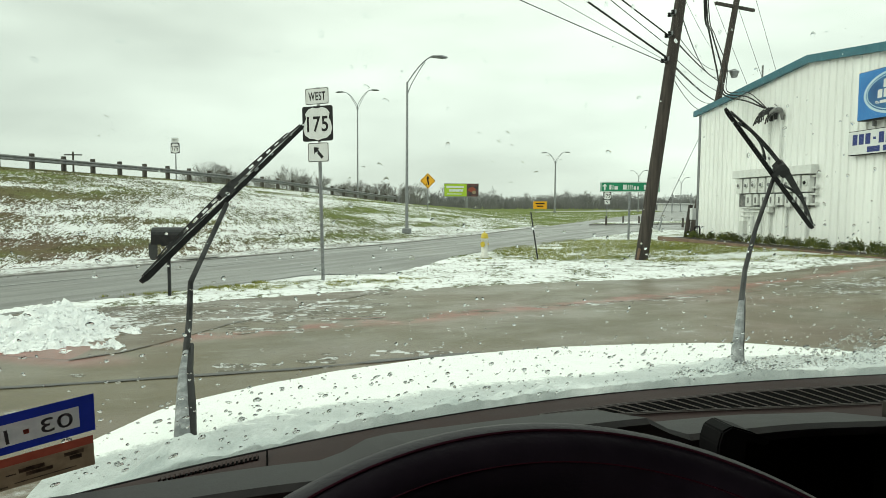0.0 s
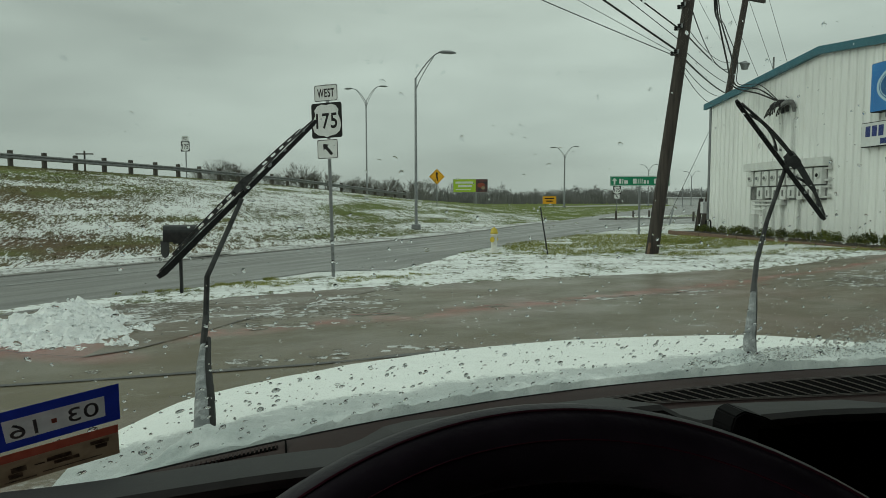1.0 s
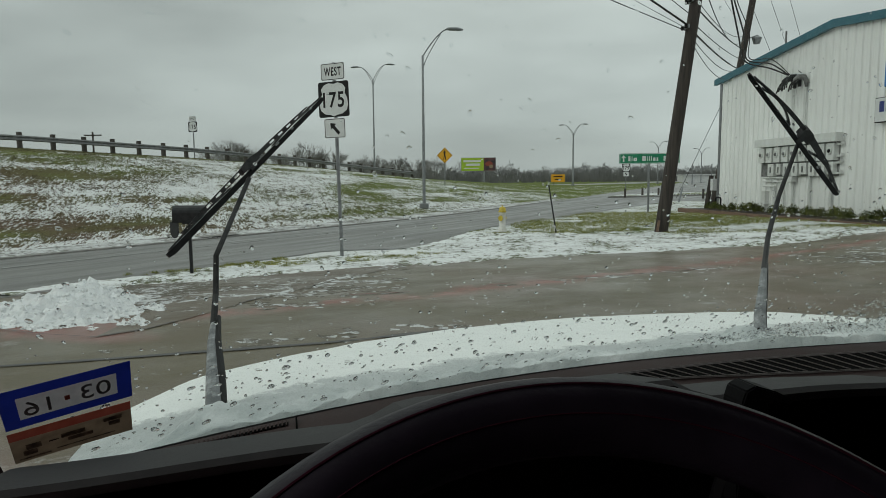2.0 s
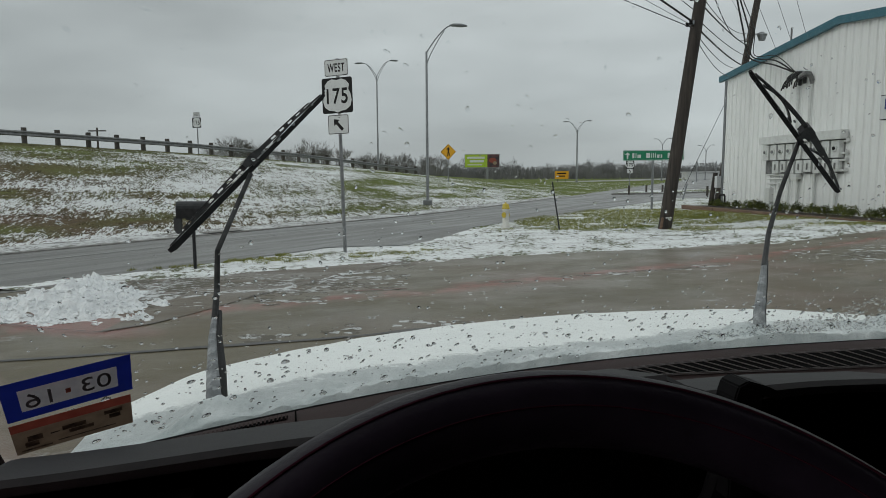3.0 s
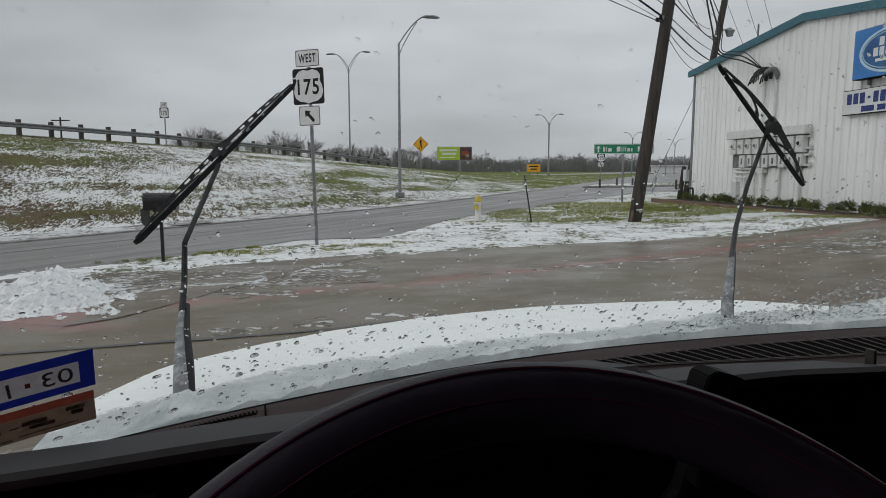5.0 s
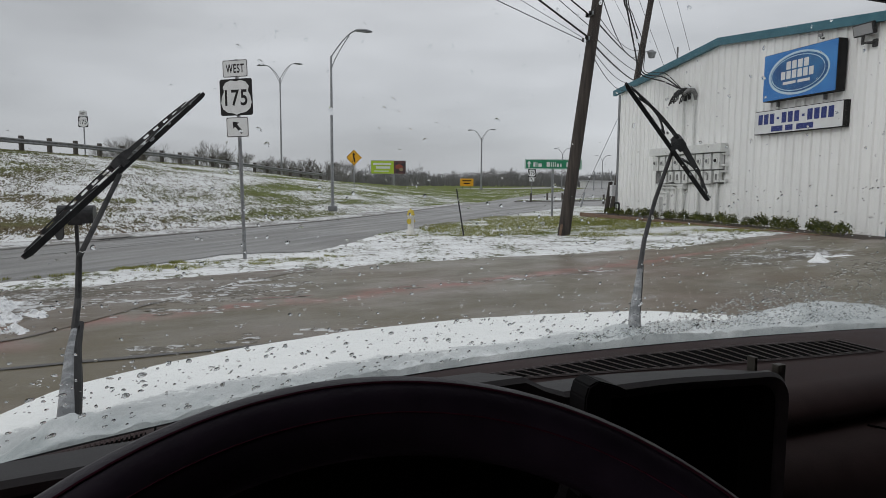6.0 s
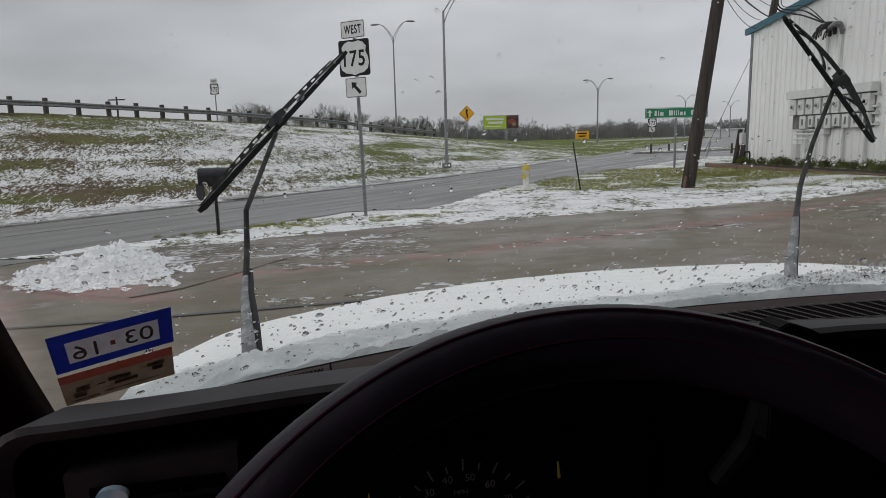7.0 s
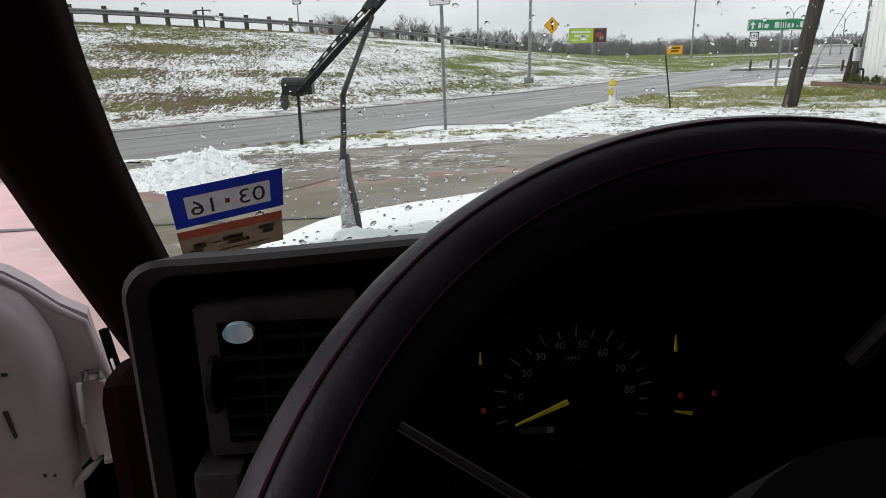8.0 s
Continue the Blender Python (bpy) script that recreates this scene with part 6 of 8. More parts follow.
# ---- bare winter trees and the far woods ----
def branchy(bm, r, base, hgt, spread, depth=4, seg=4, thick=0.022, least=0.0, lean=0.25):
    def grow(p, d, l, rad, lev):
        q = p + d * l
        mid = p.lerp(q, 0.5) + Vector((r.uniform(-1, 1), r.uniform(-1, 1), 0)) * l * 0.06
        rad = max(rad, least)
        ring_sweep(bm, [p, mid, q], [rad, max(least, rad * 0.8), max(least * 0.7, rad * 0.62)], seg if lev < 2 else 3, cap=False)
        if lev >= depth:
            return
        for k in range(r.choice((2, 3, 3, 4))):
            ax = Vector((r.uniform(-1, 1), r.uniform(-1, 1), r.uniform(-0.35, 0.7))) * spread
            nd = (d + ax).normalized()
            grow(p.lerp(q, r.uniform(0.55, 1.0)), nd, l * r.uniform(0.55, 0.82), rad * 0.55, lev + 1)
    grow(Vector(base), Vector((r.uniform(-lean, lean), r.uniform(-lean, lean), 1)).normalized(), hgt * 0.27, hgt * thick, 0)


def bare_tree(x, y, top, seed, spread=0.85):
    r = random.Random(seed)
    z = height(x, y)
    t = thing("bare_tree", "leafless grey-brown winter tree beyond the highway", "tree", pose(x, y, z))
    bm = bmesh.new()
    hgt = top - z
    ring_sweep(bm, [(0, 0, -0.5), (0, 0, hgt * 0.15), (0.02, 0, hgt * 0.3)], [hgt * 0.035, hgt * 0.028, hgt * 0.022], 8)
    part("trunk", bm, M_TREEBARK, t)
    bm = bmesh.new()
    for k in range(11):
        branchy(bm, r, (r.uniform(-0.1, 0.1), r.uniform(-0.1, 0.1), hgt * r.uniform(0.10, 0.2)), hgt * r.uniform(1.15, 1.40), spread, 4, 3, 0.007, 0.012, 0.8)
    part("crown", bm, M_TREEBARK, t, "dense fan of bare twigs")
    return t


for i, (px, yy, top) in enumerate(((-36.2, 101, 6.9), (-34.3, 100, 7.6), (-32.6, 102, 7.0), (-27.2, 102, 6.2), (-22.6, 100, 6.5), (-20.6, 101, 6.9), (-18.9, 103, 6.2), (-15.2, 110, 5.5), (-12.6, 112, 5.6), (-9.6, 118, 5.3), (-6.0, 120, 5.4), (-3.2, 128, 5.8))):
    bare_tree(px, yy, top, 40 + i, 0.72)

bm = bmesh.new()
r = random.Random(99)
for k in range(620):
    u = r.random()
    x = -70 + 200 * u
    y = 205 + 75 * r.random() + 0.15 * x
    big = 0.97 + 0.26 * noise.noise(Vector((x * 0.05, 3, 1))) + 0.20 * noise.noise(Vector((x * 0.21, 8, 4)))
    branchy(bm, r, (x, y, -1.5), r.uniform(9.6, 14.0) * big, 1.45, 4, 3, 0.010, 0.034, 0.5)
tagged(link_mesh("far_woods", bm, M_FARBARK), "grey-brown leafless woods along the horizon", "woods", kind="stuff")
bm = bmesh.new()
for k in range(150):
    x = -80 + 1.6 * k
    y = 292 + 0.15 * x
    hgt = 4.2 + 1.4 * noise.noise(Vector((k * 0.37, 2, 5))) + 0.5 * r.random()
    for q in range(5):
        px = x + 0.32 * q
        ring_sweep(bm, [(px, y, -1), (px + r.uniform(-0.3, 0.3), y + r.uniform(-1, 1), hgt * r.uniform(0.7, 1.15))], [0.5, 0.08], 4, cap=False)
for k in range(1500):
    px = -75 + 210 * r.random()
    py = 203 + 0.15 * px
    hgt = (3.4 + 1.5 * noise.noise(Vector((px * 0.09, 2, 9)))) * r.uniform(0.55, 1.1)
    ring_sweep(bm, [(px, py, -1), (px + r.uniform(-1.3, 1.3), py + r.uniform(-1, 1), hgt)], [0.16, 0.05], 3, cap=False)
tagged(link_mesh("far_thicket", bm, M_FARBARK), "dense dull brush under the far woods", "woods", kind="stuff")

# ---- the far crossing: pale buildings, sign frame, bollards ----
def shed(x, y, w, d, h, rz, label):
    t = thing("far_shed", label, "building", at_ground(x, y, rz))
    part("wall", boxed((-w / 2, 0, -0.5), (w / 2, d, h), 0.0), M_FARWHITE, t)
    part("roof", boxed((-w / 2 - 0.3, -0.3, h + 0.003), (w / 2 + 0.3, d + 0.3, h + 0.25), 0.05), M_FARWHITE, t)


shed(63, 165, 10, 9, 1.7, -10, "low pale far building with a flat roof")
fs = thing("pole_sign", "open steel sign frame with grey bars on two posts", "sign", at_ground(44.6, 118, -14))
for x in (-1.6, 1.6):
    part("post", tube((x, 0, -0.3), (x, 0, 3.6), 0.1), M_GALV, fs)
bars(fs, pose(0, 0, 3.1), [(-1.5 + 0.5 * i, 0, 0.3, 0.4) for i in range(7)], M_FARGREY, 0.05)
part("rail", boxed((-2.8, 0.06, 2.72), (2.8, 0.16, 2.85)), M_GALV, fs)
island = thing("traffic_island", "low grassy kerbed island at the far crossing", "traffic island", at_ground(16.5, 50.0), kind="structure")
edge = [(10.6, 44.7), (14.0, 46.0), (20.7, 49.6), (23.6, 53.0), (23.0, 56.0), (17.0, 52.6), (12.4, 49.0)]
for name, grow, top, material in (("kerb_ring", 1.0, 0.10, M_KERB), ("turf", 0.95, 0.13, M_TURF)):
    bm = bmesh.new()
    hi = [bm.verts.new(((x - 16.5) * grow, (y - 50.0) * grow, top)) for x, y in edge]
    lo = [bm.verts.new(((x - 16.5) * grow, (y - 50.0) * grow, -0.2)) for x, y in edge]
    bm.faces.new(hi)
    for k in range(len(edge)):
        bm.faces.new((lo[k], lo[(k + 1) % len(edge)], hi[(k + 1) % len(edge)], hi[k]))
    bmesh.ops.recalc_face_normals(bm, faces=bm.faces[:])
    part(name, bm, material, island)
for i, (x, y) in enumerate(((11.9, 45.2), (13.4, 46.3), (14.8, 47.2), (16.0, 42.0), (20.0, 50.6))):
    t = thing("bollard", "short dark post on the far kerb island", "bollard", at_ground(x, y), group="posts on the far island")
    part("shaft", tube((0, 0, -0.2), (0, 0, 0.62), 0.08, 0.07, 8), M_WOODPOST, t)

# ---- the pickup truck: cab, dash, wheel, bonnet and wipers, in its own axes (x right, y ahead) ----
truck = thing("pickup_truck", "white pickup truck with snow on its hood, raised wipers, open door", "truck", pose(0, 0, 0, 0, 0, 14.5))
XC = 0.65  # the cab's middle


def ws_y(x, z):
    """The windscreen's surface: bowed across, raked back."""
    return 0.905 - (0.28 if x < XC else 0.11) * (x - XC) ** 2 - 0.75 * (z - 1.11)


XL, XR = -0.262, 1.562
# windscreen
bm = bmesh.new()
nx, nz = 28, 10
g = [[bm.verts.new((XL + (XR - XL) * i / nx, ws_y(XL + (XR - XL) * i / nx, 1.09 + 0.54 * j / nz), 1.09 + 0.54 * j / nz)) for i in range(nx + 1)] for j in range(nz + 1)]
for j in range(nz):
    for i in range(nx):
        bm.faces.new((g[j][i], g[j][i + 1], g[j + 1][i + 1], g[j + 1][i]))
glass = part("windscreen", bm, M_GLASS, truck, "clear slightly green wet windscreen", True)
glass.visible_shadow = False

bm = bmesh.new()
ring_sweep(bm, [(XL + (XR - XL) * k / 30, ws_y(XL + (XR - XL) * k / 30, 1.101), 1.1005) for k in range(31)], 0.0022, 8)
part("glass_seal", bm, M_RUBBER, truck, "black rubber windscreen seal", True)

# raindrops on the outer face
def drops(name, n, seed, rmin, rmax, zone, longer=1.0, lean=0.0, flat=0.24):
    r = random.Random(seed)
    vs, fs = [], []
    for k in range(n):
        x, z = zone(r)
        y = ws_y(x, z) + 0.001
        nrm = Vector((0.56 * (x - XC), 1.0, 0.75)).normalized()
        u = Vector((1, -0.56 * (x - XC), 0)).normalized()
        v = nrm.cross(u)
        c = Vector((x, y, z))
        rad = rmin + (rmax - rmin) * r.random() ** 2.2
        el = r.uniform(1.0, 1.5) * longer
        sk = r.uniform(0.75, 1.15)
        an0 = r.uniform(-0.4, 0.4) - lean
        b0 = len(vs)
        for ring, (rr, hh) in enumerate(((1.0, 0.0), (0.82, 0.30), (0.45, 0.48))):
            for q in range(9):
                t = 2 * math.pi * q / 9
                wobble = 1 + 0.16 * math.sin(2 * t + k) + 0.08 * math.sin(3 * t + 2.1 * k)
                px, pz = rad * rr * sk * wobble * math.cos(t), rad * rr * el * wobble * math.sin(t)
                px, pz = px * math.cos(an0) - pz * math.sin(an0), px * math.sin(an0) + pz * math.cos(an0)
                vs.append(tuple(c + u * px - v * pz + nrm * (hh * rad * flat)))
        vs.append(tuple(c + nrm * (0.52 * rad * flat)))
        for ring in (0, 1):
            for q in range(9):
                a, b = b0 + ring * 9 + q, b0 + ring * 9 + (q + 1) % 9
                fs.append((a, b, b + 9, a + 9))
        for q in range(9):
            fs.append((b0 + 18 + q, b0 + 18 + (q + 1) % 9, b0 + 27))
        fs.append(tuple(b0 + 8 - q for q in range(9)))
    me = bpy.data.meshes.new(name)
    me.from_pydata(vs, [], fs)
    bmx = bmesh.new()
    bmx.from_mesh(me)
    bmesh.ops.recalc_face_normals(bmx, faces=bmx.faces[:])
    for f in bmx.faces:
        if flat < 0.25 and len(f.verts) == 9:
            for e in f.edges:
                e.smooth = False
    bmx.to_mesh(me)
    bmx.free()
    me.materials.append(M_DROP)
    for p in me.polygons:
        p.use_smooth = True
    ob = new(name, me)
    ob.matrix_world = pose(0, 0, 0, 0, 0, 14.5)
    ob.visible_shadow = False
    return tagged(ob, "clear raindrops on the windscreen", "raindrops", kind="stuff")


drops("raindrops", 800, 3, 0.0007, 0.0026, lambda r: (r.uniform(-0.24, 1.45), 1.16 + 0.46 * r.random() ** 1.1), 1.3, -1.0, 0.22)
drops("raindrops", 900, 17, 0.0006, 0.0023, lambda r: (r.uniform(-0.22, 1.4), 1.14 + 0.24 * r.random()), 1.15, -0.9, 0.26)
drops("raindrops", 210, 5, 0.0014, 0.0050, lambda r: (r.uniform(-0.2, 1.0), 1.118 + 0.075 * r.random()), 0.85, -1.2, 0.30)
drops("raindrops", 420, 6, 0.0008, 0.0026, lambda r: (r.uniform(-0.2, 1.2), 1.115 + 0.09 * r.random()), 0.95, -1.2, 0.30)


def icy(r):
    """Grains crowd towards the lower right of the glass."""
    x = 0.62 + 0.85 * r.random() ** 0.75
    return x, 1.126 + (0.015 + 0.13 * smooth(0.65, 1.3, x)) * r.random() ** 1.3


drops("raindrops", 2300, 9, 0.0008, 0.0030, icy, 1.6, -0.9, 0.24)

# hood with its layer of snow
def hood_rim(x):
    """How far the hood reaches ahead at x."""
    return 1.635 - 0.27 * (x - 0.78) ** 2 - 0.10 * smooth(-0.16, -0.30, x) - 0.16 * smooth(1.40, 1.61, x)


def hood_z(x, y):
    rim = hood_rim(x)
    t = max(0.0, (y - 0.85) / (rim - 0.85))
    side = abs(x - XC) / 0.96
    return 1.085 - 0.065 * t ** 1.6 - 0.045 * side ** 4 - 0.02 * smooth(0.8, 1.0, t)


bm = bmesh.new()
nx, ny = 90, 46
g = []
for j in range(ny + 1):
    row = []
    for i in range(nx + 1):
        x = XC - 0.955 + 1.91 * i / nx
        rim = hood_rim(x)
        y0 = ws_y(x, 1.06) + 0.02
        y = y0 + (rim - y0) * j / ny
        z = hood_z(x, y) + 0.0035 * fbm(x * 3, y * 3, 1.2, 2.0)
        t = (y - y0) / (rim - y0)
        edge = max(smooth(0.93, 1.0, t) * 0.16, smooth(0.965, 1.0, abs(x - XC) / 0.955) * 0.16)
        row.append(bm.verts.new((x, y, z - edge)))
    g.append(row)
for j in range(ny):
    for i in range(nx):
        bm.faces.new((g[j][i], g[j][i + 1], g[j + 1][i + 1], g[j + 1][i]))
hs = link_mesh("snow_cover", bm, M_HOODSNOW, True)
hs.matrix_world = pose(0, 0, 0, 0, 0, 14.5)
tagged(hs, "smooth layer of white snow on the truck hood", "snow")
# grey slush in the cowl at the foot of the glass
bm = bmesh.new()
nx, ny = 420, 16
g = []
for j in range(ny + 1):
    row = []
    for i in range(nx + 1):
        x = XC - 0.93 + 1.86 * i / nx
        y0 = ws_y(x, 1.112) + 0.004
        wdt = 0.10 + 0.05 * max(math.exp(-((x + 0.088) / 0.06) ** 2), math.exp(-((x - 0.785) / 0.06) ** 2)) + 0.02 * fbm(x, 3.0, 9.0, 2.0) + 0.028 * fbm(x, 7.0, 26.0, 4.0) + 0.016 * fbm(x, 5.0, 70.0, 1.0) + 0.02 * fbm(x, 1.0, 2.2, 1.0) + 0.10 * smooth(0.85, 1.35, x)
        v = j / ny
        y = y0 + wdt * v
        z = hood_z(x, y) + 0.012 + 0.012 * math.sin(math.pi * min(1, v * 1.1)) + 0.005 * fbm(x, y, 16, 3.0) + 0.003 * fbm(x, y, 45, 1.0) - 0.04 * smooth(0.75, 1.0, v) + 0.02 * smooth(0.25, 0.0, v) + (0.040 + 0.012 * fbm(x, y, 6.0, 2.0)) * smooth(0.85, 1.35, x) * smooth(0.0, 0.35, v) + 0.022 * max(math.exp(-((x + 0.088) / 0.05) ** 2), math.exp(-((x - 0.785) / 0.05) ** 2)) * math.sin(math.pi * min(1, v * 1.15))
        row.append(bm.verts.new((x, y, z if j else 1.05)))
    g.append(row)
for j in range(ny):
    for i in range(nx):
        bm.faces.new((g[j][i], g[j][i + 1], g[j + 1][i + 1], g[j + 1][i]))
sl = link_mesh("cowl_slush", bm, M_SLUSH, True)
sl.matrix_world = pose(0, 0, 0, 0, 0, 14.5)
tagged(sl, "wet grey slush heaped against the windscreen foot", "slush", kind="stuff")

# bodywork below the snow
bm = bmesh.new()
rim_pts = [(XC - 0.95 + 1.9 * i / 30, hood_rim(XC - 0.95 + 1.9 * i / 30) - 0.02) for i in range(31)]
top = [bm.verts.new((x, y, 0.93)) for x, y in rim_pts]
bot = [bm.verts.new((x, y - 0.02, 0.45)) for x, y in rim_pts]
for i in range(30):
    bm.faces.new((top[i], top[i + 1], bot[i + 1], bot[i]))
tb = [bm.verts.new((x, 0.80, 0.93)) for x in (XC + 0.95, XC - 0.95)]
bm.faces.new(top + tb)
bmesh.ops.recalc_face_normals(bm, faces=bm.faces[:])
part("hood", bm, M_WHITEPAINT, truck, "white painted hood and nose", True)
for x0, x1 in ((XC - 0.955, XC - 0.90), (XC + 0.90, XC + 0.955)):
    part("fender", boxed((x0, 0.62, 0.45), (x1, 1.18, 1.00), 0.02), M_WHITEPAINT, truck)
# unseen side, rear quarter and back, added windowless to keep light out
bm = boxed((XC + 0.90, -0.95, 0.40), (XC + 0.955, 0.60, 1.68), 0.02)
part("side_panel", bm, M_WHITEPAINT, truck, "unseen windowless passenger side, closed to keep the cab dark")
part("rear_quarter", boxed((XC - 0.955, -0.95, 0.40), (XC - 0.90, -0.30, 1.68), 0.02), M_HEADLINER, truck)
part("sill", boxed((XC - 0.955, -0.95, 0.36), (XC - 0.80, 0.60, 0.50), 0.02), M_WHITEPAINT, truck)
part("floor_pan", boxed((XC - 0.80, -0.95, 0.40), (XC + 0.90, 0.90, 0.46)), M_BLACKPLASTIC, truck)
part("firewall", boxed((XC - 0.88, 0.74, 0.46), (XC + 0.88, 0.79, 1.0)), M_BLACKPLASTIC, truck)
part("cab_back", boxed((XC - 0.90, -0.98, 0.40), (XC + 0.90, -0.92, 1.68), 0.02), M_HEADLINER, truck)
part("roof", boxed((XC - 0.88, -0.95, 1.655), (XC + 0.88, 0.30, 1.72), 0.03), M_HEADLINER, truck, "grey cab roof and headliner")
bm = bmesh.new()
ring_sweep(bm, [(XL + (XR - XL) * k / 12, ws_y(XL + (XR - XL) * k / 12, 1.64) - 0.03, 1.66) for k in range(13)], 0.045, 8)
part("header", bm, M_HEADLINER, truck, "grey padded windscreen header", True)
bm = bmesh.new()
hx = [XL + (XR - XL) * k / 12 for k in range(13)]
ra = [bm.verts.new((x, ws_y(x, 1.64) - 0.03, 1.69)) for x in hx]
rb = [bm.verts.new((x, 0.25, 1.69)) for x in hx]
for k in range(12):
    bm.faces.new((ra[k], rb[k], rb[k + 1], ra[k + 1]))
part("roof_front", bm, M_HEADLINER, truck)
bm = bmesh.new()
box(bm, (XC - 0.90, -0.97, 1.724), (XC + 0.90, 0.26, 1.755), 0.012)
part("roof_skin", bm, M_WHITEPAINT, truck, "white painted roof")
box_back = boxed((XC - 0.93, -1.03, 0.40), (XC + 0.93, -0.985, 1.70), 0.012)
part("back_panel", box_back, M_WHITEPAINT, truck, "white painted back of the cab")
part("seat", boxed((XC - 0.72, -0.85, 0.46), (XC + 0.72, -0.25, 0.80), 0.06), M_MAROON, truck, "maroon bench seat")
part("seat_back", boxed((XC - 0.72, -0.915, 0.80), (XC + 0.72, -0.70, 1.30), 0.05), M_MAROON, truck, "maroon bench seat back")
for i, (x, y) in enumerate(((XC - 0.74, 1.15), (XC + 0.74, 1.15), (XC - 0.74, -0.75), (XC + 0.74, -0.75))):
    bm = bmesh.new()
    lathe(bm, [(0.20, -0.11), (0.33, -0.12), (0.36, -0.09), (0.36, 0.09), (0.33, 0.12), (0.20, 0.11)], 28)
    bm.transform(pose(x, y, 0.36, 0, 90, 0))
    wv = part("wheel", bm, M_TYRE, truck, "black rubber tyre", True)
    bm = bmesh.new()
    lathe(bm, [(0.05, -0.10), (0.205, -0.115), (0.205, 0.115), (0.05, 0.10)], 20)
    bm.transform(pose(x, y, 0.36, 0, 90, 0))
    part("rim", bm, M_CHROME, wv)


# A-pillars along the glass edge
def pillar(x_in, sgn, name):
    bm = bmesh.new()
    n = 10
    rings = []
    for k in range(n + 1):
        z = 0.98 + 0.68 * k / n
        xi = x_in + sgn * -0.045 * smooth(1.2, 1.62, z) * (1 if sgn < 0 else 1)
        y = ws_y(XL if sgn < 0 else XR, z)
        wdt = 0.078
        sec = [(0.0, 0.0), (0.0, -0.035), (-0.012, -0.05), (-wdt + 0.02, -0.055), (-wdt, -0.04), (-wdt, -0.005), (-0.03, 0.012)]
        rings.append([bm.verts.new((xi + (a if sgn < 0 else -a), y + b, z)) for a, b in sec])
    for r0, r1 in zip(rings, rings[1:]):
        for k in range(len(r0)):
            bm.faces.new((r0[k], r0[(k + 1) % len(r0)], r1[(k + 1) % len(r0)], r1[k]))
    bm.faces.new(rings[0])
    bm.faces.new(rings[-1][::-1])
    bmesh.ops.recalc_face_normals(bm, faces=bm.faces[:])
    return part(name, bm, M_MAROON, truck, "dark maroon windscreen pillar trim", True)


pillar(XL + 0.006, -1, "pillar")
pillar(XR - 0.006, 1, "pillar")

# rear-view mirror
rm = part("mirror", boxed((0.505, 0.40, 1.548), (0.765, 0.44, 1.62), 0.02), M_BLACKPLASTIC, truck, "black rear-view mirror")
part("mirror_glass", boxed((0.515, 0.394, 1.556), (0.755, 0.399, 1.612)), M_CHROME, rm)
part("stem", tube((0.64, 0.44, 1.60), (0.64, 0.545, 1.645), 0.012), M_BLACKPLASTIC, rm)

# dashboard: a padded top that follows the glass, rolled down to the face
bm = bmesh.new()
cols = []
for i in range(49):
    x = -0.235 + 1.77 * i / 48
    yb = ws_y(x, 1.095)
    front = 0.56 + 0.05 * smooth(0.50, 0.64, x)
    k = smooth(0.60, 0.68, x)
    row = [(yb + 0.002, 1.0985), (yb - 0.02, 1.1055), (yb - 0.06, 1.110), (max(front + 0.03, yb - 0.12), 1.114), (front + 0.012, 1.116), (front - 0.012, 1.110), (front - 0.026, 1.096), (front - 0.031, 1.084), (front - 0.027, 1.074), (front + 0.0, 1.070), (front + 0.0, 1.067), (front - 0.036, 1.063), (front - 0.055 - 0.015 * k, 1.048), (front - 0.060 - 0.030 * k, 1.02), (front - 0.062 - 0.036 * k, 0.96), (front - 0.06 - 0.01 * k, 0.80), (front + 0.05, 0.72)]
    cols.append([bm.verts.new((x, y, z)) for y, z in row])
for c0, c1 in zip(cols, cols[1:]):
    for k in range(len(c0) - 1):
        bm.faces.new((c0[k], c1[k], c1[k + 1], c0[k + 1]))
bmesh.ops.recalc_face_normals(bm, faces=bm.faces[:])
dash = part("dashboard", bm, M_VINYL, truck, "maroon-brown padded vinyl dashboard", True)
# gap round the glove box lid, and a black rod for the shade under the padded roll
bm = bmesh.new()
ring_sweep(bm, [(0.885, 0.576, 1.0645), (0.900, 0.564, 1.0625), (0.912, 0.551, 1.0565), (0.920, 0.541, 1.049), (0.925, 0.530, 1.035), (0.928, 0.520, 1.020), (0.929, 0.513, 0.960)], 0.0014, 6)
part("glove_seam", bm, M_DIALSHADE, dash, "dark gap beside the glove box lid")
bm = bmesh.new()
ring_sweep(bm, [(x, 0.608, 1.0685) for x in (0.66, 0.9, 1.2, 1.5)], 0.0035, 6)
part("groove", bm, M_DIALSHADE, dash, "black rod for the shade in the groove under the padded roll")

